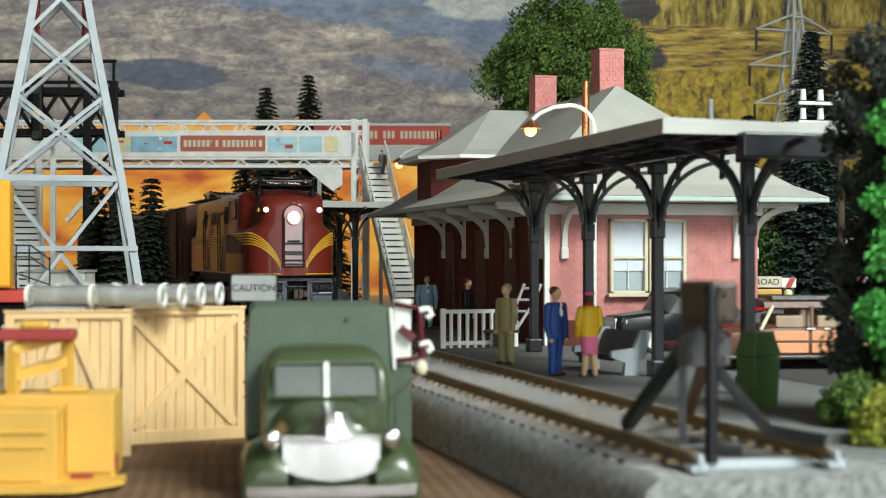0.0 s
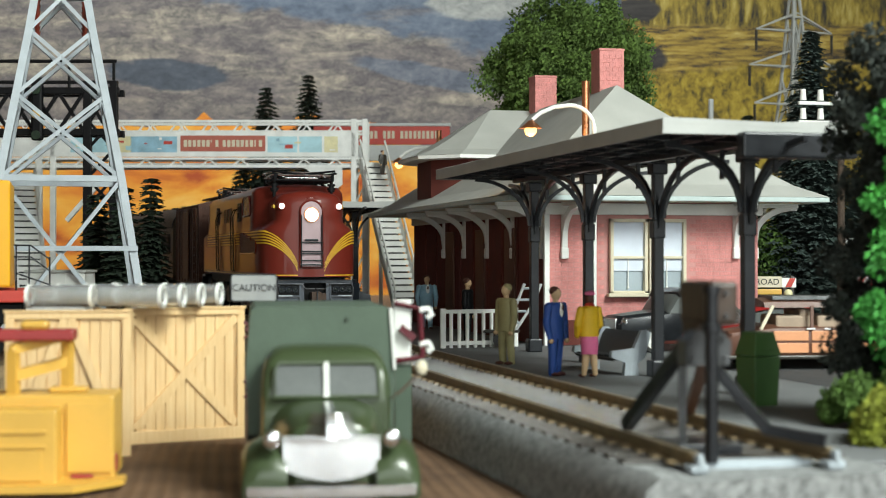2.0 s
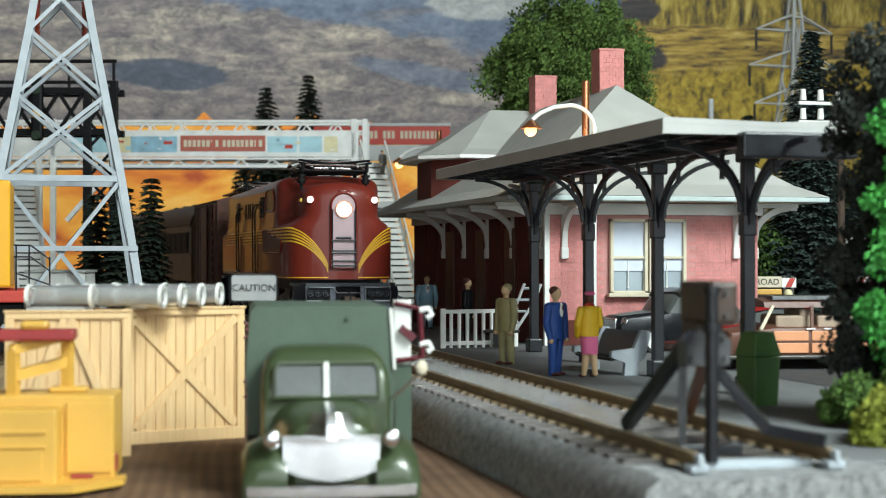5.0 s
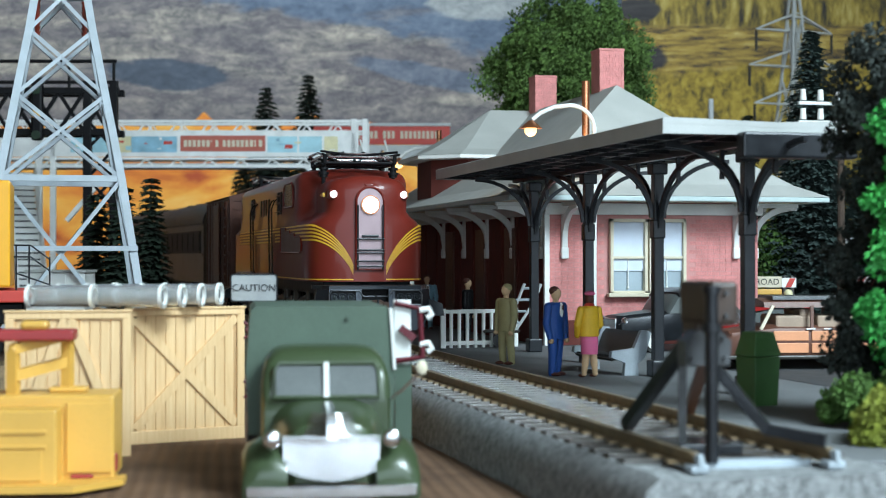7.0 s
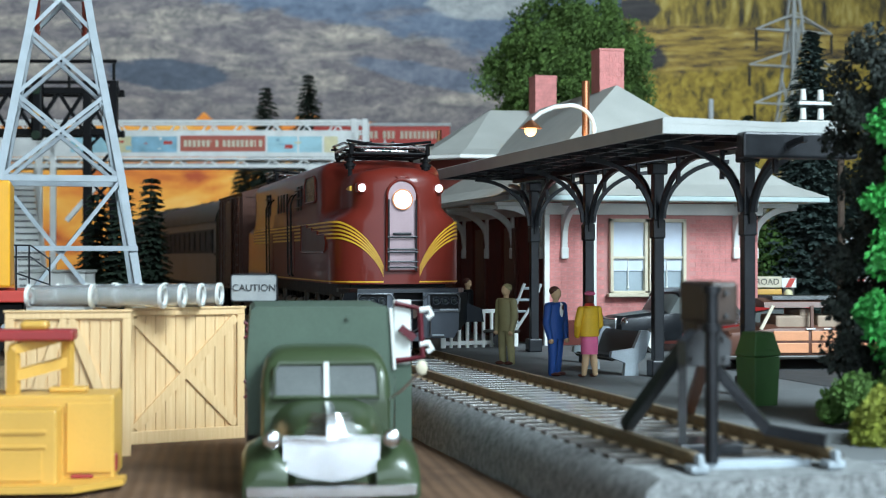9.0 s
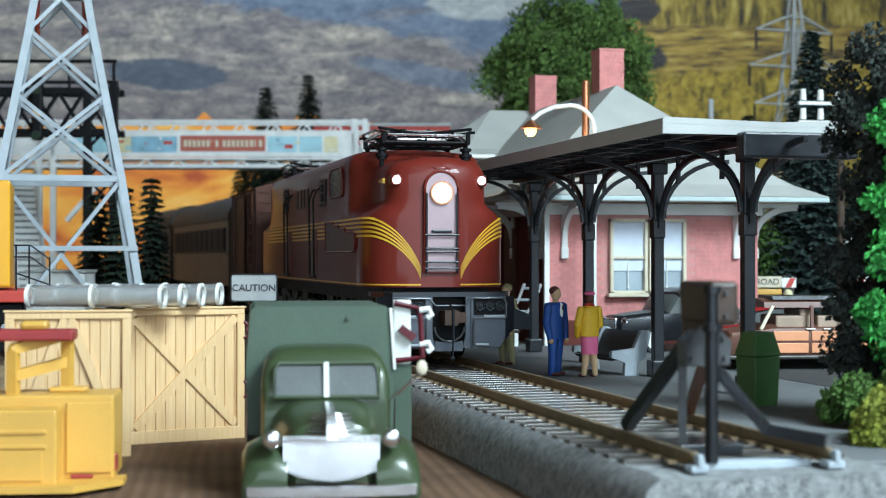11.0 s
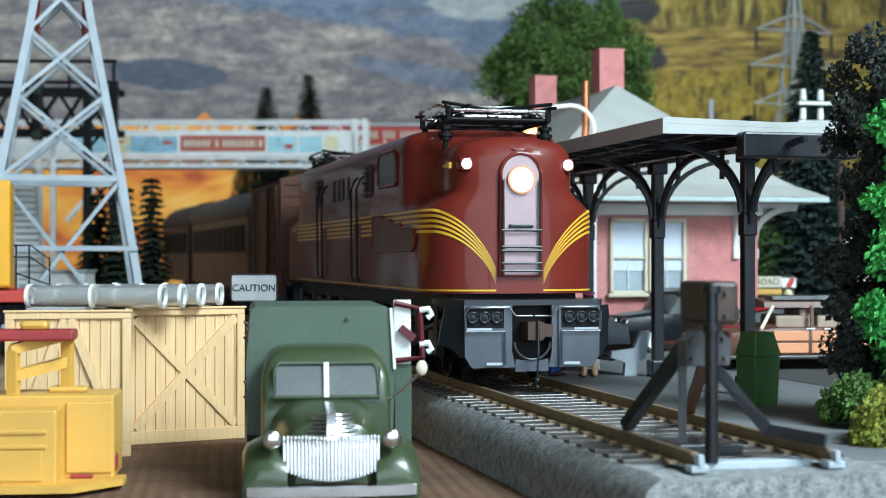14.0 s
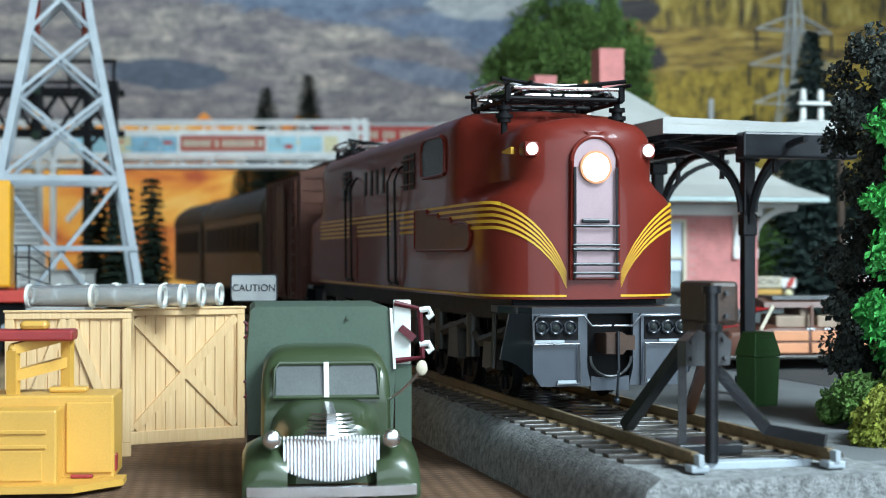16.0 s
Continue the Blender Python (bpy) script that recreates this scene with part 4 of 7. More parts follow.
def make_coach(name, length, material, label, category, box_type=False):
    ob = thing(name, (7.09, 60, 0), label, category)
    h = 4.25
    w = 1.42
    out = [(-w, 1.0), (w, 1.0), (w, 3.3)] + arc_pts(0, 3.3, w, h - 3.3, 0, 180, 14)[1:-1] + [(-w, 3.3)]
    if box_type:
        out = [(-w, 0.95), (w, 0.95), (w, 4.0), (w + 0.06, 4.05), (0, 4.42), (-w - 0.06, 4.05), (-w, 4.0)]
    bm = B()
    prism(bm, out, 0.3, length - 0.3)
    part("body", bm, material, ob, smooth=not box_type)
    if not box_type:
        bm = B()
        shell = arc_pts(0, 3.3, w + 0.05, h - 3.3 + 0.04, 0, 180, 16)
        prism(bm, shell + [(x * 0.97, z - 0.04) for x, z in reversed(shell)], 0.25, length - 0.25)
        part("roof", bm, "coach_roof", ob, "dark grey-brown arched roof", smooth=True)
    for sx in (-1, 1):
        if box_type:
            for k in range(int(length / 0.85)):
                bm = B()
                y = 0.5 + 0.85 * k
                box(bm, sx * w - 0.04, sx * w + 0.04, y, y + 0.09, 1.0, 3.95)
                part("rib", bm, material, ob)
            bm = B()
            box(bm, sx * (w + 0.06) - 0.02, sx * (w + 0.06) + 0.02, length * .38, length * .62, 1.1, 3.85, 0.02)
            part("sliding_door", bm, material, ob)
            bm = B()
            for z in [1.1 + 0.32 * i for i in range(9)]:
                rod(bm, (sx * (w + 0.1), 0.45, z), (sx * (w + 0.1), 0.95, z), 0.025)
            for y in (0.45, 0.95):
                rod(bm, (sx * (w + 0.1), y, 1.0), (sx * (w + 0.1), y, 3.9), 0.025)
            part("ladder", bm, "boxcar", ob)
        else:
            n = int(length / 1.5)
            for k in range(n):
                bm = B()
                y = 1.1 + k * (length - 2.2) / n
                box(bm, sx * w - 0.05, sx * w + 0.05, y, y + 0.85, 2.25, 2.95, 0.01)
                part("window", bm, "black", ob)
            bm = B()
            box(bm, sx * w - 0.03, sx * w + 0.03, 0.9, length - 0.9, 2.14, 3.02)
            part("window_band", bm, "black", ob, "black band along the windows")
            bm = B()
            box(bm, sx * w - 0.04, sx * w + 0.04, 0.4, length - 0.4, 2.04, 2.13)
            box(bm, sx * w - 0.03, sx * w + 0.03, 0.4, length - 0.4, 3.2, 3.27)
            part("belt_rail", bm, material, ob)
    bm = B()
    if box_type:
        box(bm, -0.3, 0.3, 0.2, length - 0.2, 4.43, 4.49)
        part("roof_walk", bm, material, ob)
        bm = B()
        for z in [1.2 + 0.3 * i for i in range(10)]:
            box(bm, -1.3, 1.3, 0.265, 0.31, z, z + 0.05)
        part("end_rib", bm, material, ob)
    else:
        for k in range(5):
            bm = bm if k == 0 else B()
            box(bm, -0.15, 0.15, 2 + k * (length - 4) / 5, 2.6 + k * (length - 4) / 5, 4.2, 4.35, 0.03)
            part("roof_vent", bm, "black", ob)
    for y in (1.7, 2.7, length - 2.7, length - 1.7):
        for sx in (-1, 1):
            rolling_wheel(ob, sx, y, 0.42)
    for sx in (-1, 1):
        for y in (2.2, length - 2.2):
            bm = B()
            box(bm, sx * 0.95 - 0.06, sx * 0.95 + 0.06, y - 0.9, y + 0.9, 0.35, 0.65, 0.05)
            part("truck_frame", bm, "black", ob)
        bm = B()
        box(bm, sx * 0.7 - 0.2, sx * 0.7 + 0.2, length * .4, length * .6, 0.5, 1.0, 0.05)
        part("battery_box", bm, "black", ob)
    bm = B()
    box(bm, -0.15, 0.15, -0.25, length + 0.25, 0.7, 0.92, 0.03)
    part("coupler", bm, "black", ob)
    return ob


# Nose door: reflected light painted in as a pale lilac base colour.
M["nose_sheen"] = mat("lilac_nose_sheen", (0.38, 0.275, 0.295), 0.35, metal=0.2, vary=0.06, bump=0, uneven=0.03)
M["grille_red"] = mat("dark_red_grille", (0.07, 0.015, 0.012), 0.45, vary=0.2)
M["pilot_grey"] = mat("satin_grey_pilot", (0.014, 0.018, 0.024), 0.3, metal=0.2, vary=0.12, bump=0, coat=0.35, uneven=0.03, spec=0.3)
# Black hand rails painted lighter to carry their shine.
M["pilot_rail"] = mat("sheen_steel_rail", (0.22, 0.23, 0.25), 0.3, metal=0.8, vary=0.15, bump=0)
# Pilot plates: lighter than the black pilot, the sheen put into the colour.
M["plate_sheen"] = mat("sheet_plate_sheen", (0.08, 0.092, 0.112), 0.33, metal=0.4, vary=0.1, bump=0, coat=0.2, uneven=0.03)
M["truck_grey"] = mat("oily_grey_castings", (0.04, 0.036, 0.03), 0.38, vary=0.35, scale=4)
M["coupler_brown"] = mat("rust_brown_coupler", (0.06, 0.03, 0.017), 0.6, vary=0.3)
M["coach_roof"] = mat("dark_coach_roof", (0.03, 0.027, 0.024), 0.45, vary=0.2, scale=2, spec=0.2)
loco = make_loco()
cam.data.dof.focus_object = loco
boxcar = make_coach("boxcar", 7.0, "boxcar", "brown wooden boxcar coupled behind the locomotive", "boxcar", True)
coach_a = make_coach("passenger_coach", 16.3, "coach", "dark brown passenger coach in the train", "passenger coach")
coach_b = make_coach("baggage_car", 8.0, "coach", "short dark brown baggage car at the end of the train", "baggage car")


# ---- station platform canopy ----
PX = 11.18
POSTS = (24.5, 28.6, 32.7, 36.75)


def make_canopy(name, at, us, x0, x1, y0, y1, label, top=4.2):
    """A flat roof on a row of posts with curved braces; px is the line of posts."""
    ob = thing(name, at, label, "platform canopy")
    bm = B()
    sag = 0.10
    prism_pts = [(x0, top - 0.26), (x0, top - 0.02), (x0 + 0.05, top), (PX, top + 0.05 - sag), (x1 - 0.05, top), (x1, top - 0.02), (x1, top - 0.26), (x1 - 0.06, top - 0.26), (x1 - 0.06, top - 0.1), (PX, top - 0.14), (x0 + 0.06, top - 0.1), (x0 + 0.06, top - 0.26)]
    prism(bm, prism_pts, y0, y1)
    part("roof", bm, "can_roof", ob, "grey painted flat roof with a deep edge")
    for y in (y0, y1 - 0.06):
        bm = B()
        box(bm, x0 + 0.06, x1 - 0.06, y + 0.003, y + 0.06, top - 0.26, top - 0.1)
        part("end_fascia", bm, "can_roof", ob)
    bm = B()
    box(bm, PX - 0.07, PX + 0.07, y0 + 0.3, y1 - 0.3, top - 0.34, top - 0.16, 0.02)
    part("ridge_beam", bm, "steel_black", ob)
    n = int((y1 - y0) / 1.1)
    for k in range(n + 1):
        y = y0 + 0.35 + k * (y1 - y0 - 0.7) / n
        bm = B()
        bar(bm, (x0 + 0.08, y, top - 0.2), (PX, y, top - 0.22), 0.06, 0.10)
        bar(bm, (PX, y, top - 0.24), (x1 - 0.08, y, top - 0.18), 0.06, 0.10)
        part("rafter", bm, "steel_black", ob)
    for x in (x0 + 0.7, x0 + 1.3, x1 - 0.7):
        bm = B()
        bar(bm, (x, y0 + 0.1, top - 0.2), (x, y1 - 0.1, top - 0.2), 0.05, 0.10)
        part("purlin", bm, "steel_black", ob)
    zb = -0.3
    for i, u in enumerate(us):
        bm = B()
        box(bm, PX - 0.10, PX + 0.10, u - 0.10, u + 0.10, zb + 0.3, top - 0.4, 0.02)
        post = part("post", bm, "steel_black", ob, "black square iron post")
        for nm, w, z0, z1 in (("post_base", 0.17, zb, zb + 0.32), ("collar", 0.125, 2.35, 2.72), ("capital", 0.16, top - 0.62, top - 0.4)):
            bm = B()
            box(bm, PX - w, PX + w, u - w, u + w, z0, z1, 0.03)
            part(nm, bm, "steel_black", post)
        for d in (-1, 1):
            bm = B()
            half = 2.0 if len(us) > 1 else 1.4
            pts = [(PX, u + d * (0.12 + half * (1 - math.cos(radians(a)))), 2.55 + 1.27 * math.sin(radians(a))) for a in range(0, 91, 9)]
            ribbon(bm, pts, 0.09, 0.075, (1, 0, 0))
            part("arched_brace", bm, "steel_black", ob)
            bm = B()
            pts = [(PX + d * (0.12 + 1.35 * (1 - math.cos(radians(a)))), u, 2.75 + 1.1 * math.sin(radians(a))) for a in range(0, 91, 10)]
            ribbon(bm, pts, 0.08, 0.08, (0, 1, 0))
            part("cross_brace", bm, "steel_black", ob)
            bm = B()
            bar(bm, (PX, u + d * 1.05, 3.35), (PX, u + d * 1.05, top - 0.3), 0.07, 0.07, (0, 1, 0))
            part("hanger", bm, "steel_black", ob)
    return ob


canopy = make_canopy("platform_canopy", (0, 0, 0), POSTS, 9.2, 12.36, 23.3, 38.7, "grey flat platform canopy on black iron posts")
bm = B()
box(bm, 10.42, 12.4, 22.98, 23.28, 3.56, 3.97, 0.04)
part("end_box", bm, "steel_black", canopy, "black box beam at the end of the canopy")

ob2 = make_canopy("platform_canopy", (-0.2, 21.6, 0), (37.9, 41.4), 9.4, 12.95, 36.4, 43.2, "dark platform canopy on black posts farther along the platform", 4.1)


# ---- station building ----
def brick_face(parent, x0, x1, z0, z1, y, holes, near):
    """Bricks on a wall that faces the camera: shared mesh, one object each."""
    me = None
    bw, bh = 0.34, 0.115
    rows = int((z1 - z0) / bh)
    made = 0
    bm_rest = B()
    for r in range(rows):
        z = z0 + r * bh
        x = x0 - (bw / 2 if r % 2 else 0)
        while x < x1 - 0.02:
            a, b = max(x, x0), min(x + bw - 0.022, x1)
            x += bw
            if b - a < 0.05 or any(a < hx1 and b > hx0 and z < hz1 and z + bh > hz0 for hx0, hx1, hz0, hz1 in holes):
                continue
            if b - a > bw - 0.04 and made < 300 and near(a, z):
                if me is None:
                    bm = B()
                    box(bm, 0, bw - 0.022, -0.012, 0.02, 0, bh - 0.02)
                    me = mesh_of("brick", bm)
                    me.materials.append(M["brick"])
                o = new("brick", me)
                o.parent = parent
                o.location = (a * S, y * S, z * S)
                made += 1
            else:
                box(bm_rest, a, b, y - 0.012, y + 0.02, z, z + bh - 0.02)
    if len(bm_rest.verts):
        tagged(part("brickwork", bm_rest, "brick", parent), kind="stuff")
    else:
        bm_rest.free()


def make_window(parent, x0, x1, z0, z1, y):
    """A double sash in a cream frame with blinds and a lower pane, facing -y."""
    bm = B()
    f = 0.09
    for a in ((x0, x0 + f, z0, z1), (x1 - f, x1, z0, z1), (x0, x1, z1 - f, z1), (x0, x1, z0, z0 + 0.06)):
        box(bm, a[0], a[1], y - 0.06, y + 0.1, a[2], a[3], 0.012)
    w = part("window", bm, "cream", parent, "double-hung sash window with cream frame")
    bm = B()
    box(bm, x0 - 0.08, x1 + 0.08, y - 0.16, y + 0.05, z0 - 0.1, z0, 0.02)
    part("sill", bm, "cream", w)
    mid = (z0 + z1) / 2 - 0.04
    bm = B()
    box(bm, x0 + f, x1 - f, y - 0.03, y + 0.03, mid - 0.035, mid + 0.035, 0.01)
    part("meeting_rail", bm, "cream", w)
    bm = B()
    box(bm, x0 + f, x1 - f, y + 0.05, y + 0.07, mid - 0.35, z1 - f)
    part("blind", bm, "curtain", w, "pale blue-white window blind")
    bm = B()
    box(bm, x0 + f, x1 - f, y + 0.09, y + 0.10, z0 + 0.06, mid)
    part("lower_pane", bm, "pale_grey_pane", w)
    bm = B()
    rod(bm, ((x0 + x1) / 2, y + 0.04, z0 + 0.15), ((x0 + x1) / 2, y + 0.04, mid), 0.015, 6)
    ball(bm, ((x0 + x1) / 2, y + 0.04, z0 + 0.15), 0.03)
    part("blind_cord", bm, "white", w)


M["pale_grey_pane"] = mat("grey_reflecting_pane", (0.30, 0.36, 0.40), 0.12, vary=0.15, scale=1, bump=0)
SX0, SX1, SY0, SY1 = 12.3, 18.2, 39.24, 55.0
station = thing("station_building", (0, 0, 0), "red brick station with pale grey hipped roofs and white brackets", "station")
bm = B()
box(bm, SX0, SX1, SY0 + 0.02, SY1, -0.3, 3.5)
part("wall", bm, "mortar", station)
wins = [(13.98, 15.02, 1.05, 3.0), (15.06, 16.1, 1.05, 3.0)]
for a in wins:
    make_window(station, *a, SY0 - 0.09)
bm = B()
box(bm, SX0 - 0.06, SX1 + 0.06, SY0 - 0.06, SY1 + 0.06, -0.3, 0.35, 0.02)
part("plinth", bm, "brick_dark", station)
# Plinth, track side and bay are a darker red than the front bricks.
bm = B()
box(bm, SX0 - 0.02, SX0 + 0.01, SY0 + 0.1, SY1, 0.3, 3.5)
part("track_side_wall", bm, "brick_dark", station, "dark red wall facing the track")
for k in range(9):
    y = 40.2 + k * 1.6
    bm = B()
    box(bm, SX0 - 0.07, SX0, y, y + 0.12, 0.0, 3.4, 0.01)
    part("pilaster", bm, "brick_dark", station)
for k, y in enumerate((42.0, 45.2, 49.0)):
    bm = B()
    box(bm, SX0 - 0.10, SX0 - 0.03, y, y + 1.0, 0.3, 2.8, 0.02)
    part("door", bm, "wood_brown", station, "dark brown panelled door")
bm = B()
box(bm, SX0 - 0.1, SX0 + 0.04, SY0 - 0.08, SY0 + 0.06, -0.3, 3.3, 0.01)
part("corner_board", bm, "white", station, "white corner trim")
bm = B()
box(bm, SX0 - 0.1, SX1 + 0.1, SY0 - 0.12, SY0 + 0.05, 3.10, 3.40, 0.02)
part("frieze", bm, "white", station, "white board below the eaves")
bm = B()
box(bm, SX0 - 0.12, SX0 + 0.02, SY0, SY1, 3.10, 3.40, 0.02)
part("frieze", bm, "white", station)
# bell-cast hip roof: eaves, knee and ridge
ex0, ex1, ey0, ey1 = 10.85, 19.6, 37.85, 56.3


def hip_roof(parent, x0, x1, y0, y1, z0, rise, material, run=None, knee=0.2, label=""):
    cx = (x0 + x1) / 2
    run = run or (x1 - x0) / 2
    bm = B()
    rings = []
    for q, h in ((0, 0), (0.16, 0.10), (0.34, 0.27), (0.6, 0.56), (1.0, 1.0)):
        w = (x1 - x0) / 2 * (1 - q)
        w = max(w, 0.02)
        rings.append([(cx - w, y0 + run * q, z0 + rise * h), (cx + w, y0 + run * q, z0 + rise * h), (cx + w, y1 - run * q, z0 + rise * h), (cx - w, y1 - run * q, z0 + rise * h)])
    loft(bm, rings)
    return part("roof", bm, material, parent, label)


r1 = hip_roof(station, ex0, ex1, ey0, ey1, 3.56, 3.26, "roof", 4.2, label="pale grey bell-cast hipped roof")
bm = B()
for a in ((ex0, ex1, ey0, ey0 + 0.14), (ex0, ex1, ey1 - 0.14, ey1), (ex0, ex0 + 0.14, ey0 + 0.14, ey1 - 0.14), (ex1 - 0.14, ex1, ey0 + 0.14, ey1 - 0.14)):
    box(bm, *a, 3.42, 3.555, 0.03)
part("gutter", bm, "gutter", r1, "pale green-grey gutter")
bm = B()
box(bm, ex0 + 0.15, ex1 - 0.15, ey0 + 0.15, ey1 - 0.15, 3.43, 3.48)
part("soffit", bm, "cream", r1)


def bracket(parent, m):
    """A white curved eaves bracket."""
    bm = B()
    pts = [Vector((0, 0, 2.15)), Vector((-0.04, 0, 2.5))] + [Vector((-1.25 + 1.2 * math.cos(radians(a)), 0, 2.55 + 0.78 * math.sin(radians(a)))) for a in range(0, 91, 10)]
    ribbon(bm, pts, 0.16, 0.13, (0, 1, 0))
    box(bm, -0.13, 0.0, -0.1, 0.1, 1.95, 2.25, 0.03)
    box(bm, -0.10, 0.02, -0.08, 0.08, 2.2, 3.35, 0.02)
    box(bm, -1.3, 0.02, -0.08, 0.08, 3.32, 3.44, 0.02)
    o = part("eaves_bracket", bm, "white", parent, "white curved wooden bracket")
    o.matrix_local = m
    return o


for y in (39.6, 42.3, 45.0, 47.7, 50.4):
    bracket(station, place(SX0, y, 0))
for x in (12.75, 17.55):
    bracket(station, place(x, SY0, 0, 0, 0, 90))
bracket(station, place(SX1, SY0 + 0.3, 0, 0, 0, 180))
# upper storey block with its own roof
BAY = [(12.07, 47.5), (16.0, 47.5), (16.0, 52.8), (12.07, 52.8), (10.98, 51.7), (10.98, 48.6)]


def inset(d):
    return [(x + d * (0.7 if y in (47.5, 52.8) and x < 13 else 1.0) * (1 if x < 13 else 0), y + (d if y < 50 else -d)) for x, y in BAY]


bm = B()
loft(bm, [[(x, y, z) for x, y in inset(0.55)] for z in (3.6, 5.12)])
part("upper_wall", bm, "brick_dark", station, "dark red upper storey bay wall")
bm = B()
rings = []
for q, h in ((0, 0), (0.18, 0.12), (0.4, 0.34), (1.0, 1.0)):
    rings.append([(x + (13.75 - x) * q if x < 15 else x, y + (50.1 - y) * q * 0.995, 5.2 + 1.62 * h) for x, y in BAY])
loft(bm, rings)
r2 = part("roof", bm, "roof", station, "pale grey upper hipped roof over the bay")
bm = B()
loft(bm, [[(x, y, z) for x, y in BAY] for z in (5.08, 5.19)])
part("fascia", bm, "white", r2)


def chimney(x, y, w, z0, z1):
    bm = B()
    box(bm, x - w / 2, x + w / 2, y - w / 2, y + w / 2, z0, z1)
    c = part("chimney", bm, "brick", station, "brick chimney")
    bm = B()
    box(bm, x - w / 2 - 0.02, x + w / 2 + 0.02, y - w / 2 - 0.02, y + w / 2 + 0.02, z1, z1 + 0.07, 0.01)
    part("chimney_cap", bm, "brick", c)
    bm = B()
    nz = int((z1 - z0) / 0.13)
    for r in range(nz):
        for j in range(4):
            a = x - w / 2 + j * w / 4 + (w / 8 if r % 2 else 0)
            box(bm, a + 0.012, min(a + w / 4 - 0.012, x + w / 2), y - w / 2 - 0.014, y - w / 2 + 0.01, z0 + r * 0.13 + 0.01, z0 + r * 0.13 + 0.115)
    tagged(part("brickwork", bm, "brick", c), kind="stuff")


chimney(15.42, 49.7, 0.72, 6.0, 7.85)
chimney(15.5, 43.6, 0.74, 5.0, 7.95)

# lamp with a swan neck on a copper pole
lamp = thing("street_lamp", (13.25, 38.95, -0.3), "lit swan-neck lamp with a white arm on a copper pole", "street lamp")
bm = B()
rod(bm, (0, 0, 3.95), (0, 0, 6.85), 0.10, 14)
part("pole", bm, "copper", lamp, "copper pole", smooth=True)
bm = B()
rod(bm, (-0.08, -0.9, 0), (-0.08, -0.9, 5.6), 0.06, 10)
pts = [(-0.08, -0.9, 5.5)] + [(-0.72 + 0.64 * math.cos(radians(a)), -0.9, 5.55 + 0.58 * math.sin(radians(a))) for a in range(0, 92, 10)] + [(-1.15, -0.9, 6.07), (-1.5, -0.9, 5.92), (-1.72, -0.9, 5.74)]
tube(bm, pts, 0.055, 8)
part("arm", bm, "white", lamp, "white curved arm", smooth=True)
bm = B()
rod(bm, (-1.76, -0.9, 5.52), (-1.76, -0.9, 5.72), 0.30, 16, 0.06)
part("shade", bm, "copper", lamp, "copper lamp shade", smooth=True)
bm = B()
ball(bm, (-1.76, -0.9, 5.48), 0.16, 1, 1, 1, 12)
part("bulb", bm, "warm_glow", lamp, "glowing warm bulb", smooth=True)
pl = bpy.data.lights.new("lamp_light", "POINT")
pl.energy, pl.color, pl.shadow_soft_size = 0.03, (1, 0.65, 0.3), 0.15 * S
plo = new("lamp_light", pl)
plo.location = (11.49 * S, 38.05 * S, 4.9 * S)
lamp_b = copy_thing(lamp, place(16.07, 67.0, -0.3))
lamp_b.scale = (1.14, 1.14, 1.14)

# white fence beside the building
fence = thing("white_fence", (9.35, 38.7, -0.3, 0, 0, 10), "low white picket fence on the platform", "fence")
for z in (0.12, 0.92):
    bm = B()
    box(bm, 0, 2.1, -0.04, 0.04, z - 0.05, z + 0.05, 0.01)
    part("rail", bm, "white", fence)
for k in range(10):
    bm = B()
    w = 0.07 if k in (0, 9) else 0.04
    box(bm, k * 0.225 - w + 0.03, k * 0.225 + w + 0.03, -0.05, 0.03, 0, 1.0 if k in (0, 9) else 0.92, 0.01)
    part("picket", bm, "white", fence)


# ---- figures, bench, bin ----
def figure(at, parts, label):
    """A painted cast figure: one mesh with several paints."""
    bm = B()
    mats = []
    for shape, args, mt in parts:
        if mt not in mats:
            mats.append(mt)
        before = set(bm.faces)
        shape(bm, *args)
        for f in bm.faces:
            if f not in before:
                f.material_index = mats.index(mt)
    ob = solo("figurine", bm, mats[0], at, label, "figurine", "painted figurines", smooth=True)
    for mt in mats[1:]:
        ob.data.materials.append(M[mt])
    return ob


def limb(bm, pts, radii):
    for (a, b), (r0, r1) in zip(zip(pts, pts[1:]), zip(radii, radii[1:])):
        rod(bm, a, b, r0, 10, r1)
        ball(bm, b, r1 * 1.0, n=8)
    ball(bm, pts[0], radii[0], n=8)


def trunk(bm, z0, z1, w0, w1, d, y=0.0):
    rings = []
    for q in (0, 0.25, 0.55, 0.8, 0.93, 1.0):
        w = w0 + (w1 - w0) * q
        w = w * (0.62 if q == 1.0 else 0.92 if q > 0.9 else 1)
        rings.append([(w * math.cos(radians(a)), y + d * math.sin(radians(a)) * (0.8 if q == 1 else 1), z0 + (z1 - z0) * q) for a in range(0, 360, 30)])
    loft(bm, rings)


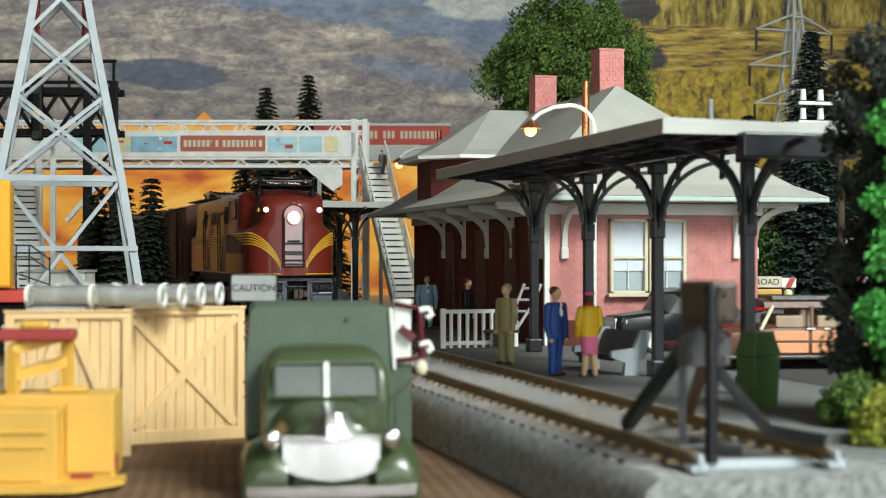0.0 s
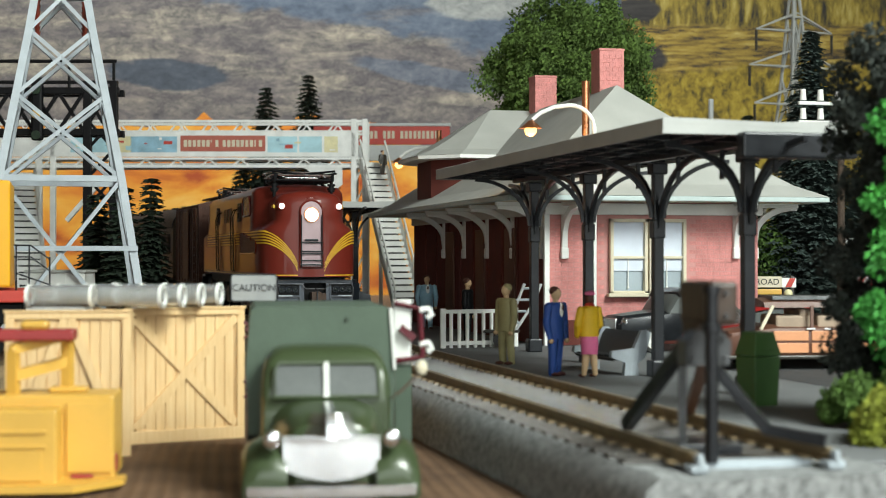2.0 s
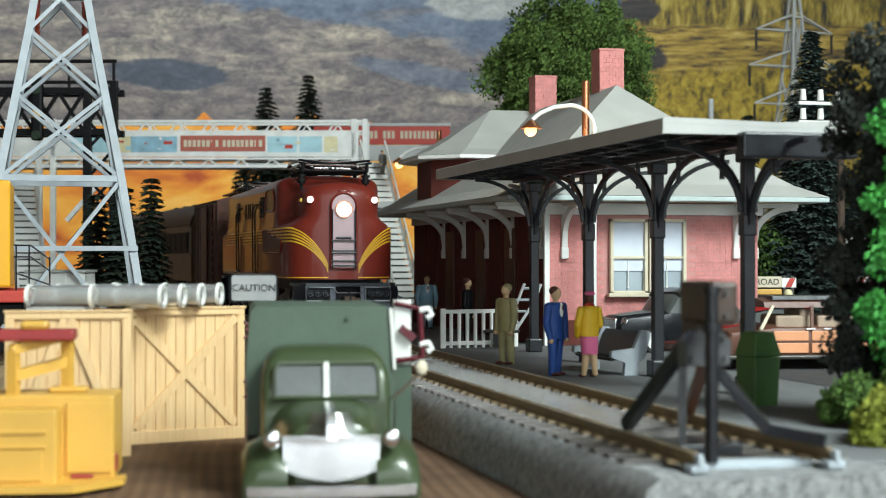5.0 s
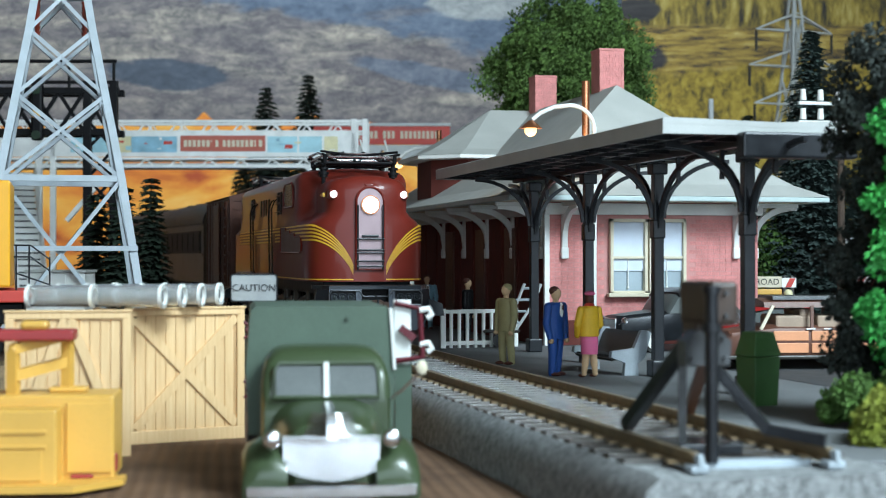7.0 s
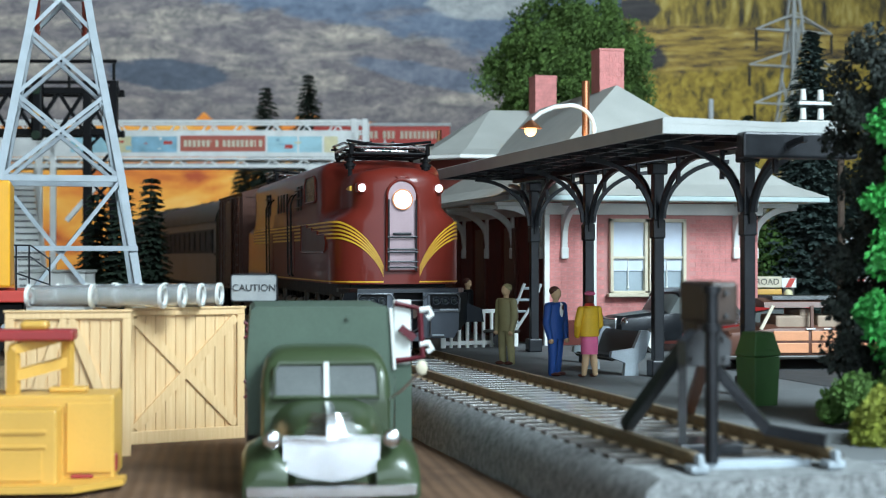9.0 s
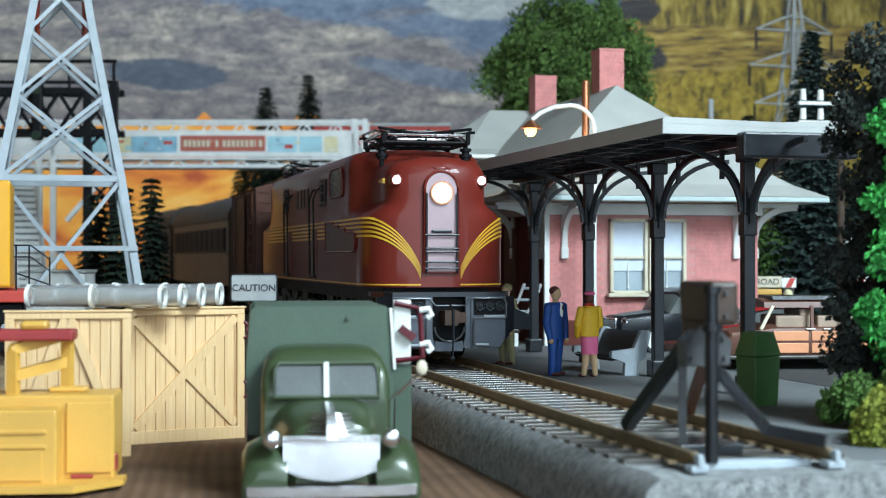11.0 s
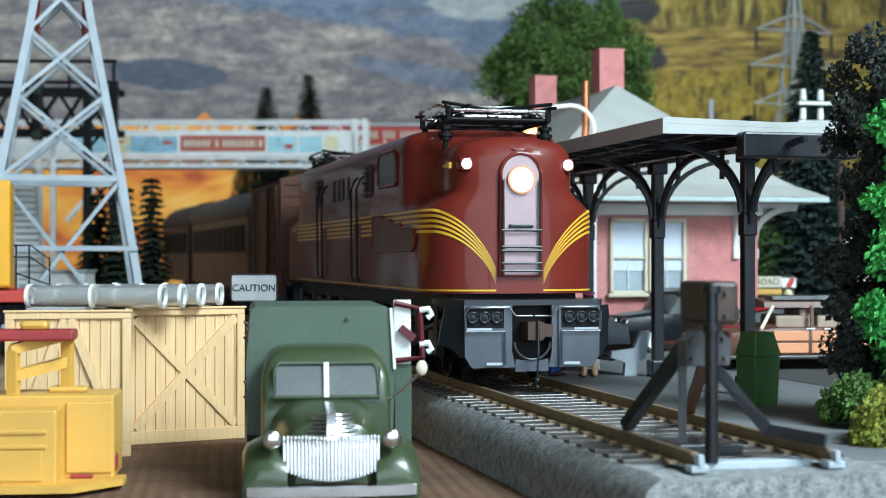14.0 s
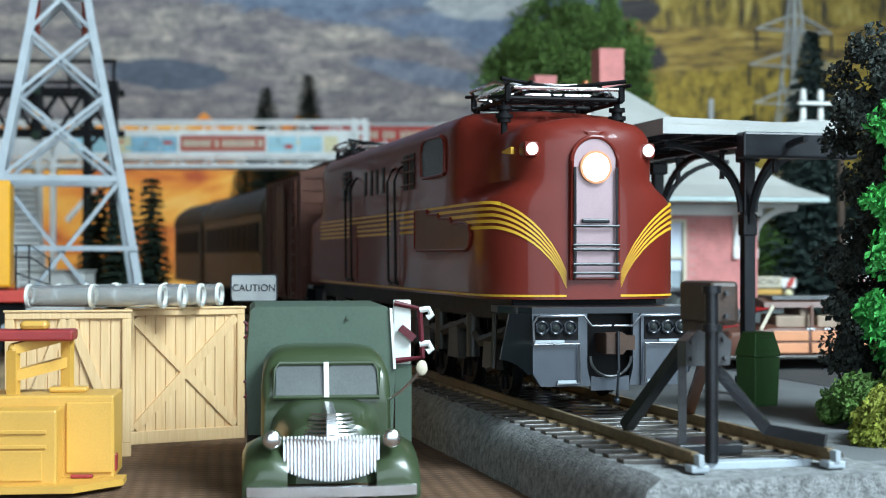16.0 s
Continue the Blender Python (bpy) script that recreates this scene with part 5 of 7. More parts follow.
def man(main, hair, shirt=True):
    p = [(trunk, (0.72, 1.42, 0.20, 0.25, 0.15), main),
         (limb, ([(-0.10, 0, 0.85), (-0.12, -0.02, 0.45), (-0.12, 0.0, 0.05)], [0.115, 0.09, 0.075]), main),
         (limb, ([(0.10, 0, 0.85), (0.12, 0.02, 0.45), (0.13, 0.05, 0.05)], [0.115, 0.09, 0.075]), main),
         (limb, ([(-0.25, 0, 1.34), (-0.31, 0, 1.02), (-0.27, -0.06, 0.72)], [0.085, 0.075, 0.055]), main),
         (limb, ([(0.25, 0, 1.34), (0.31, 0, 1.02), (0.27, -0.06, 0.72)], [0.085, 0.075, 0.055]), main),
         (ball, ((-0.27, -0.08, 0.68), 0.055), "skin"), (ball, ((0.27, -0.08, 0.68), 0.055), "skin"),
         (ball, ((-0.12, -0.07, 0.035), 0.09, 0.8, 1.5, 0.45), "hair"), (ball, ((0.13, -0.02, 0.035), 0.09, 0.8, 1.5, 0.45), "hair"),
         (rod, ((0, 0, 1.38), (0, 0, 1.5), 0.06), "skin"), (ball, ((0, -0.01, 1.585), 0.105, 0.9, 1, 1.2), "skin"),
         (ball, ((0, 0.025, 1.64), 0.112, 0.95, 1, 0.85), hair)]
    if shirt:
        p.append((ball, ((0, -0.13, 1.27), 0.08, 0.8, 0.5, 1.9), "white"))
        p.append((ball, ((0, -0.175, 1.32), 0.03, 0.9, 0.5, 1.9), "hair"))
    return p


figure((9.35, 29.3, -0.3, 0, 0, 38), man("blue", "hair"), "painted figurine in a blue suit standing on the platform")
figure((9.30, 32.6, -0.3, 0, 0, -70), man("tan", "tan", False), "painted figurine in a khaki suit standing on the platform")
figure((9.87, 28.8, -0.3, 0, 0, 200), [
    (trunk, (0.78, 1.36, 0.20, 0.20, 0.15), "yellow_coat"), (trunk, (0.44, 0.8, 0.17, 0.19, 0.14), "pink"),
    (limb, ([(-0.08, 0, 0.5), (-0.09, 0.03, 0.28), (-0.10, 0.05, 0.06)], [0.075, 0.07, 0.05]), "skin"),
    (limb, ([(0.08, 0, 0.5), (0.10, 0, 0.28), (0.12, -0.02, 0.06)], [0.075, 0.07, 0.05]), "skin"),
    (ball, ((-0.10, -0.02, 0.03), 0.07, 0.7, 1.5, 0.5), "hair"), (ball, ((0.12, -0.08, 0.03), 0.07, 0.7, 1.5, 0.5), "hair"),
    (limb, ([(-0.21, 0, 1.28), (-0.27, -0.02, 1.0), (-0.18, -0.16, 0.86)], [0.08, 0.075, 0.06]), "yellow_coat"),
    (limb, ([(0.21, 0, 1.28), (0.27, -0.02, 1.0), (0.2, -0.12, 0.8)], [0.08, 0.075, 0.06]), "yellow_coat"),
    (ball, ((0, 0, 1.37), 0.10, 1.1, 1, 0.6), "sign_red"), (ball, ((0, 0, 1.50), 0.10, 0.9, 1, 1.15), "hair"), (ball, ((0, 0.01, 1.60), 0.105, 1.05, 1.05, 0.5), "pink")],
    "painted figurine in a yellow coat and pink skirt on the platform")
figure((11.35, 49.0, -0.3, 0, 0, 0), man("mid_blue", "hair"), "small painted figurine in a blue coat by the wall")
figure((10.75, 41.5, -0.3, 0, 0, 60), man("black", "hair", False), "dark painted figurine beside the station wall")
fig = figure((13.75, 67.9, 5.6, 0, 0, 40), man("truck_grey", "hair", False), "small grey painted figurine at the top of the stairs")


fig.scale = (0.7, 0.7, 0.62)


def bench(at):
    ob = thing("bench", at, "grey cast bench with dark slatted seat and back", "bench")
    for y in (-0.95, 0.95):
        bm = B()
        o = [(-0.14, 0), (0.16, 0), (0.14, 0.28), (0.30, 0.42), (0.42, 1.0), (0.36, 1.06), (0.22, 1.06), (0.06, 0.64), (-0.40, 0.58), (-0.42, 0.44), (-0.12, 0.30)]
        prism(bm, o, y - 0.06, y + 0.06)
        part("end_frame", bm, "grey_steel", ob, "light grey cast end frame")
    bm = B()
    shell = [(-0.40, 0.40), (-0.30, 0.44), (-0.05, 0.40), (0.08, 0.46), (0.14, 0.62), (0.22, 0.92), (0.30, 1.02)]
    prism(bm, shell + [(x + 0.05, z - 0.06) for x, z in reversed(shell)], -0.9, 0.9)
    part("seat_shell", bm, "truck_grey", ob, "dark curved seat and back", smooth=True)
    for k in range(5):
        bm = B()
        x, z = (-0.34 + 0.09 * k, 0.445 - 0.012 * abs(k - 1))
        rod(bm, (x, -0.88, z), (x, 0.88, z), 0.016, 6)
        part("seat_slat", bm, "steel_black", ob)
    return ob


bench((10.70, 29.95, -0.3, 0, 0, 4)).scale = (1, 1, 0.82)
bin_ob = thing("litter_bin", (10.55, 22.75, -0.3, 0, 0, 12), "dark green plastic litter bin with a sloped hood", "litter bin")
bm = B()
loft(bm, [[(sx * w, sy * w, z) for sx, sy in ((-1, -1), (1, -1), (1, 1), (-1, 1))] for w, z in ((0.25, 0), (0.28, 0.76))])
bmesh.ops.bevel(bm, geom=bm.edges[:], offset=0.025, segments=2, affect="EDGES", profile=0.5)
part("bin_body", bm, "bin_green", bin_ob)
bm = B()
loft(bm, [[(sx * w, sy * w, z) for sx, sy in ((-1, -1), (1, -1), (1, 1), (-1, 1))] for w, z in ((0.29, 0.765), (0.29, 0.80), (0.20, 1.14))])
bmesh.ops.bevel(bm, geom=bm.edges[:], offset=0.02, segments=2, affect="EDGES", profile=0.5)
hood = part("hood", bm, "bin_green", bin_ob)
bm = B()
bar(bm, (-0.14, -0.272, 0.86), (0.14, -0.272, 0.86), 0.02, 0.03)
bar(bm, (-0.14, -0.222, 1.06), (0.14, -0.222, 1.06), 0.02, 0.03)
part("flap", bm, "bin_green", hood)
bin_ob.scale = (0.88, 0.88, 1.0)

# ---- buffer stop on the track ----
stop = thing("buffer_stop", (0, 0, 0), "black steel buffer stop bolted over the rails", "buffer stop")


def stop_bar(name, pts, w, material="steel_black", label=""):
    bm = B()
    ribbon(bm, pts, w, w, (0.02, 0.03, 1))
    return part(name, bm, material, stop, label)


bm = B()
rod(bm, (6.62, 15.4, -0.15), (6.62, 15.4, 1.70), 0.07, 12)
rod(bm, (6.62, 15.4, 1.22), (6.62, 15.4, 1.30), 0.105, 12)
rod(bm, (6.62, 15.4, 1.62), (6.62, 15.4, 1.70), 0.10, 12)
part("upright", bm, "steel_black", stop, smooth=True)
stop_bar("rear_strut", [(6.36, 17.25, 0.05), (6.62, 16.1, 1.05)], 0.13)
stop_bar("rear_strut", [(7.82, 18.9, 0.05), (7.12, 16.6, 1.02)], 0.12, "wood_brown")
stop_bar("front_strut", [(7.82, 15.2, 0.07), (7.34, 15.6, 0.16), (6.78, 15.9, 0.92)], 0.125)
stop_bar("center_post", [(6.62, 16.2, -0.15), (6.62, 16.2, 0.95)], 0.09, "stop_black")
bm = B()
prism(bm, [(6.48, 0.84), (6.98, 0.84), (7.0, 1.1), (6.86, 1.22), (6.62, 1.22), (6.48, 1.1)], 15.75, 16.0)
part("gusset_plate", bm, "stop_black", stop, "dark grey bolted gusset plate")
bm = B()
box(bm, 6.5, 7.25, 16.0, 16.75, -0.15, -0.03, 0.02)
part("foot_plate", bm, "steel_black", stop, "black plate between the rails")
bm = B()
box(bm, 6.64, 6.98, 15.5, 16.35, 1.28, 1.74, 0.05)
part("buffer_head", bm, "head_brown", stop, "dark brown weathered buffer block")
bm = B()
loft(bm, [[(x, y, z) for x, y in ((6.62, 15.8), (6.92, 15.8), (6.92, 16.2), (6.62, 16.2))] for z in (1.18, 1.3)])
part("neck", bm, "head_brown", stop)
for x, z in ((6.54, 0.92), (6.92, 0.92), (6.54, 1.1), (6.9, 1.12), (6.72, 1.0)):
    bm = B()
    rod(bm, (x, 15.76, z), (x, 15.70, z), 0.026, 8)
    part("bolt", bm, "stop_black", stop)
for z in (1.38, 1.62):
    bm = B()
    rod(bm, (6.82, 15.5, z), (6.82, 15.45, z), 0.025, 8)
    part("bolt", bm, "stop_black", stop)


# ---- footbridge with stairs ----
bridge = thing("footbridge", (2.55, 71.4, 0, 0, 0, -13.63), "white lattice footbridge with advertising panels over the track", "footbridge")
BW = 11.0
for y in (0, 1.6):
    for z, h in ((6.0, 0.12), (6.35, 0.10), (7.55, 0.10), (8.0, 0.12)):
        bm = B()
        box(bm, -9, BW, y - 0.06, y + 0.06, z - h / 2, z + h / 2, 0.01)
        part("chord", bm, "bridge_white", bridge)
    for k in range(14):
        x = -8.6 + k * 1.4
        for z0, z1, d in ((7.58, 7.97, 0.3), (6.03, 6.33, 0.35)):
            bm = B()
            ribbon(bm, [(x - d, y, z0), (x, y, z1), (x + d, y, z0)], 0.08, 0.08, (0, 1, 0))
            part("truss_web", bm, "bridge_white", bridge)
bm = B()
box(bm, -9, BW, 0.06, 1.54, 6.05, 6.15)
part("deck", bm, "grey", bridge, "grey walkway deck")
bm = B()
box(bm, -9, BW - 0.4, -0.12, -0.07, 6.42, 7.5, 0.01)
sign = part("sign_panel", bm, "bridge_white", bridge, "white advertising board")
for x0, x1, mt in ((-2.1, -0.4, "pale_blue"), (-0.35, 0.6, "sand"), (0.55, 2.6, "mid_blue"), (6.6, 7.9, "pale_blue"), (8.0, 9.0, "pale_blue"), (9.1, 9.7, "sand")):
    bm = B()
    box(bm, x0, x1, -0.126, -0.12, 6.62, 7.32)
    part("printed_panel", bm, mt, sign)
random.seed(11)
for k in range(26):
    x = random.choice([random.uniform(-2.0, 2.5), random.uniform(6.6, 9.6)])
    z = random.uniform(6.65, 7.2)
    bm = B()
    box(bm, x, x + random.uniform(0.1, 0.4), -0.131, -0.126, z, z + random.uniform(0.04, 0.25))
    part("print_mark", bm, random.choice(["sand", "mid_blue", "sign_red", "white", "pale_blue"]), sign)
bm = B()
box(bm, 2.75, 6.5, -0.14, -0.12, 6.66, 7.36, 0.01)
board = part("red_sign", bm, "board_red", sign, "red board with a row of pale bars")
x = 2.9
for k, w in enumerate((0.2, 0.19, 0.19, 0.19, 0.2, 0.2, 0.06, 0.18, 0, 0.19, 0.2, 0.2, 0.2, 0.18, 0.18, 0.2, 0.08, 0.2)):
    if w:
        bm = B()
        box(bm, x, x + w * 0.72, -0.15, -0.14, 6.86 if k != 6 else 7.05, 7.16)
        part("letter_bar", bm, "cream", board)
    x += 0.2 if w else 0.12
for y in (0.0, 1.6):
    for x in (10.4, 10.9):
        bm = B()
        box(bm, x - 0.12, x + 0.12, y - 0.12, y + 0.12, -0.9, 8.1, 0.02)
        part("tower_leg", bm, "bridge_white", bridge)
for k in range(6):
    bm = B()
    bar(bm, (10.4, 0, 0.2 + k), (10.9, 0, 1.2 + k), 0.08, 0.08)
    part("tower_brace", bm, "bridge_white", bridge)
bm = B()
prism(bm, [(8.2, 5.95), (9.9, 5.95), (9.9, 5.2), (9.5, 4.9), (9.1, 5.2)], -0.05, 0.1)
part("corner_plate", bm, "bridge_white", bridge)
for x in (-3.5, -2.9):
    bm = B()
    box(bm, x - 0.12, x + 0.12, -0.12, 0.12, -0.9, 8.1, 0.02)
    part("tower_leg", bm, "bridge_white", bridge)
bm = B()
bar(bm, (-2.3, 0, 3.6), (-0.3, 0, 5.9), 0.2, 0.2)
part("knee_brace", bm, "bridge_white", bridge)


def stairs(at, n, rise, going, width, label):
    ob = thing("stair_flight", at, label, "stairs")
    for sx in (0, width):
        bm = B()
        bar(bm, (sx, 0, 0.1), (sx, n * going, n * rise + 0.1), 0.10, 0.3)
        part("stringer", bm, "white", ob)
        bm = B()
        bar(bm, (sx, 0, 1.0), (sx, n * going, n * rise + 1.0), 0.07, 0.08)
        part("hand_rail", bm, "white", ob)
        for k in range(0, n + 1, 5):
            bm = B()
            bar(bm, (sx, k * going, k * rise), (sx, k * going, k * rise + 1.0), 0.06, 0.06, (0, 1, 0))
            part("baluster", bm, "white", ob)
    for k in range(n):
        bm = B()
        box(bm, 0.05, width - 0.05, k * going, k * going + 0.30, (k + 1) * rise - 0.2, (k + 1) * rise)
        part("step", bm, "white", ob)
    # Dark sheet added behind the treads so that their gaps look shaded.
    bm = B()
    bar(bm, (width / 2, 0.30, 0.0), (width / 2, n * going + 0.30, n * rise), width - 0.12, 0.04)
    part("backing_plate", bm, "steel_black", ob, "dark sheet added for the shade between the steps")
    return ob


st = stairs((13.55, 64.3, -0.3, 0, 0, 8), 24, 0.27, 0.19, 1.15, "steep white stairs climbing to the footbridge")
stairs((-1.6, 66.6, -0.3, 0, 0, 8), 22, 0.27, 0.19, 1.15, "steep white stairs at the far end of the footbridge")

# sign board on a freight wagon behind the bridge
wagon = thing("billboard", (14.3, 81.2, -0.3, 0, 0, -13.63), "long red board with pale bars on posts behind the bridge", "billboard")
bm = B()
box(bm, -1.5, 5.6, 0, 0.2, 8.15, 9.1, 0.03)
part("board", bm, "sign_red", wagon)
bm = B()
box(bm, -1.5, 5.65, -0.05, 0.3, 9.1, 9.25, 0.02)
box(bm, -1.5, 5.65, -0.05, 0.3, 7.3, 8.12, 0.02)
part("frame", bm, "grey", wagon)
for x in (-1.2, 2.0, 5.2):
    bm = B()
    box(bm, x - 0.1, x + 0.1, 0.05, 0.25, -0.9, 8.1)
    part("post", bm, "grey", wagon)
x = 0.1
for k in range(22):
    if k not in (4, 8, 12):
        bm = B()
        box(bm, x, x + 0.15, -0.02, 0, 8.45, 8.85)
        part("letter_bar", bm, "cream", wagon)
    x += 0.225


# ---- lattice towers ----
def lattice_tower(at, base, levels, label, leg=0.17, material="grey_steel", arms=(), disc="amber"):
    """Four leaning legs with crossed braces; levels: (height, half width)."""
    ob = thing("transmission_tower", at, label, "transmission tower")
    c = ((-1, -1), (1, -1), (1, 1), (-1, 1))
    for sx, sy in c:
        bm = B()
        ribbon(bm, [(sx * w, sy * w, z) for z, w in levels], leg, leg, (0, 1, 0))
        part("leg", bm, material, ob)
    for i, ((z0, w0), (z1, w1)) in enumerate(zip(levels, levels[1:])):
        for k in range(4):
            (ax, ay), (bx, by) = c[k], c[(k + 1) % 4]
            for p, q in (((ax * w0, ay * w0, z0), (bx * w1, by * w1, z1)), ((bx * w0, by * w0, z0), (ax * w1, ay * w1, z1))):
                bm = B()
                bar(bm, p, q, leg * 0.5, leg * 0.5)
                part("brace", bm, material, ob)
            if i in base:
                bm = B()
                bar(bm, (ax * w0, ay * w0, z0), (bx * w0, by * w0, z0), leg * 0.8, leg * 0.8)
                part("strut", bm, material, ob)
    for z, w in arms:
        for sx in (-1, 1):
            bm = B()
            for dy in (-0.25, 0.25):
                bar(bm, (0, dy, z), (sx * w, 0, z), leg * 0.6, leg * 0.6)
                bar(bm, (0, dy, z + 0.9), (sx * w, 0, z), leg * 0.6, leg * 0.6)
            arm = part("cross_arm", bm, material, ob)
            for k in range(7):
                bm = B()
                rod(bm, (sx * w, 0, z - 0.1 - 0.14 * k), (sx * w, 0, z - 0.24 - 0.14 * k), 0.09, 8, 0.05)
                part("insulator", bm, disc, arm)
    return ob


lattice_tower((0.04, 43.9, -0.9, 0, 0, 0), (1,), ((0, 2.3), (4.95, 1.55), (7.17, 1.14), (8.9, 0.82), (10.4, 0.58), (12.0, 0.36), (14.0, 0.2)), "grey painted lattice transmission tower", 0.2, arms=((9.9, 0.62),))
lattice_tower((36.1, 73.5, -0.9, 0, 0, 10), (2, 4), ((0, 1.6), (5, 1.1), (9, 0.7), (12, 0.45), (15, 0.25), (17.2, 0.06)), "far grey lattice transmission tower with cross arms", 0.12, "can_roof", ((14.3, 2.3), (12.5, 2.7), (10.6, 2.4)), "truck_grey")

bm = B()
bar(bm, (-1.95, -1.95, 3.12), (1.95, -1.95, 3.12), 0.13, 0.13)
part("strut", bm, "grey_steel", bpy.data.objects["transmission_tower"])
# black signal gantry behind the tower
gantry = thing("signal_gantry", (-1.0, 62.2, -0.9, 0, 0, -13.63), "black steel signal gantry with railings across the line", "signal gantry")
for z in (9.22, 7.65):
    for y in (0, 1.0):
        bm = B()
        box(bm, -9, 3.3, y - 0.13, y + 0.13, z - 0.13, z + 0.13, 0.02)
        part("girder", bm, "black", gantry)
for k in range(12):
    x = -8.5 + k * 0.95
    bm = B()
    bar(bm, (x, 0, 7.7), (x + 0.95, 0, 9.15), 0.13, 0.13)
    bar(bm, (x + 0.95, 0, 7.7), (x, 0, 9.15), 0.13, 0.13)
    part("web", bm, "black", gantry)
for z in (9.55, 10.35):
    bm = B()
    rod(bm, (-9, 0, z), (3.2, 0, z), 0.07, 6)
    part("railing", bm, "black", gantry)
for x in (-2.2, -0.4, 1.4, 3.1):
    bm = B()
    rod(bm, (x, 0, 9.3), (x, 0, 10.35), 0.06, 6)
    part("railing_post", bm, "black", gantry)
for x in (2.1, 3.1):
    bm = B()
    box(bm, x - 0.15, x + 0.15, -0.15, 0.15, 0, 9.6, 0.02)
    part("column", bm, "black", gantry)
for k in range(8):
    bm = B()
    bar(bm, (2.1, 0, 0.4 + 1.1 * k), (3.1, 0, 1.5 + 1.1 * k), 0.1, 0.1)
    bar(bm, (3.1, 0, 0.4 + 1.1 * k), (2.1, 0, 1.5 + 1.1 * k), 0.1, 0.1)
    part("column_web", bm, "black", gantry)
bm = B()
box(bm, 0.05, 0.5, -0.5, -0.2, 7.3, 9.7, 0.1)
sh = part("signal_head", bm, "black", gantry)
for z, mt in ((8.3, "yellow"), (9.2, "pine_dark"), (7.5, "pine_dark")):
    bm = B()
    rod(bm, (0.28, -0.52, z), (0.28, -0.62, z), 0.17, 12)
    part("signal_lens", bm, mt, sh)


# ---- trees ----
def foliage(points, seed, leaf, per, size):
    """Leaves scattered round many centres, in one mesh."""
    rnd = random.Random(seed)
    verts, faces = [], []
    for c in points:
        r = size * rnd.uniform(0.6, 1.3)
        for k in range(per):
            d = Vector((rnd.gauss(0, 1), rnd.gauss(0, 1), rnd.gauss(0, 1))).normalized() * r * rnd.random() ** 0.4
            a = Vector((rnd.gauss(0, 1), rnd.gauss(0, 1), rnd.gauss(0, 1))).normalized()
            b = a.orthogonal().normalized()
            e = a.cross(b)
            s = leaf * rnd.uniform(0.6, 1.5)
            o = Vector(c) + d
            i = len(verts)
            verts += [(o + b * s) * S, (o + e * s * 0.6 + a * s * 0.3) * S, (o - b * s) * S, (o - e * s * 0.6 + a * s * 0.2) * S]
            faces.append((i, i + 1, i + 2, i + 3))
    me = bpy.data.meshes.new("crown")
    me.from_pydata([tuple(v) for v in verts], [], faces)
    return me


def broad_tree(name, at, height, rx, rz, z0, seed, material, label, n=120, leaf=0.13, per=70, size=0.75, ry=None):
    rnd = random.Random(seed)
    ob = thing(name, at, label, "tree")
    bm = B()
    pts = [(0, 0, 0), (0.05, 0.02, height * 0.25), (-0.05, 0.05, height * 0.5), (0.03, 0, height * 0.75)]
    for i, (a, b) in enumerate(zip(pts, pts[1:])):
        rod(bm, a, b, 0.028 * height * (1 - 0.25 * i), 9, 0.028 * height * (0.75 - 0.25 * i))
    t = part("trunk", bm, "bark", ob, smooth=True)
    centres = []
    for k in range(n):
        th, ph = rnd.uniform(0, 6.283), math.acos(rnd.uniform(-1, 1))
        q = rnd.uniform(0.55, 1.0) * (1 + 0.22 * noise.noise((math.cos(th) * 1.7 + seed, math.sin(th) * 1.7, ph * 1.3)))
        centres.append((rx * q * math.sin(ph) * math.cos(th), (ry or rx) * q * math.sin(ph) * math.sin(th), z0 + rz * (1 + q * math.cos(ph))))
    for c in centres[:9]:
        bm = B()
        rod(bm, (0, 0, height * 0.45), c, 0.012 * height, 6, 0.004 * height)
        part("limb", bm, "bark", ob)
    cr = new("crown", foliage(centres, seed, leaf, per, size))
    cr.data.materials.append(M[material])
    cr.parent = ob
    return ob


def conifer(at, height, radius, seed, label, material="pine_dark", tiers=0, leaf=0.2):
    rnd = random.Random(seed)
    tiers = tiers or int(height * 4.2)
    ob = thing("conifer_tree", at, label, "conifer")
    bm = B()
    rod(bm, (0, 0, 0), (0, 0, height * 0.97), height * 0.022, 8, 0.01)
    part("trunk", bm, "bark", ob)
    verts, faces = [], []
    for t in range(tiers):
        q = t / (tiers - 1)
        z = height * (0.10 + 0.88 * q)
        r = radius * (1 - q) ** 0.8 + 0.06
        nb = max(7, int(22 * (1 - q) + 6))
        for k in range(nb):
            th = 6.283 * (k + rnd.random() * 0.8) / nb
            rr = r * rnd.uniform(0.65, 1.12)
            steps = max(3, int(rr / (leaf * 0.7)))
            for j in range(steps):
                f = (j + 0.6) / steps
                base = Vector((math.cos(th) * rr * f, math.sin(th) * rr * f, z - rr * f * 0.35 + rnd.uniform(-.05, .05)))
                for side in (-1, 1, 0):
                    a = th + side * 0.9
                    tip = base + Vector((math.cos(a), math.sin(a), -0.35 + rnd.uniform(-.2, .2))) * leaf * rnd.uniform(1.0, 1.7)
                    w = Vector((-math.sin(a), math.cos(a), 0)) * leaf * 0.5
                    i = len(verts)
                    verts += [(base - w) * S, (base + w) * S, (tip + w * 0.4) * S, (tip - w * 0.4 + Vector((0, 0, 0.03))) * S]
                    faces.append((i, i + 1, i + 2, i + 3))
    me = bpy.data.meshes.new("crown")
    me.from_pydata([tuple(v) for v in verts], [], faces)
    cr = new("crown", me)
    me.materials.append(M[material])
    cr.parent = ob
    return ob


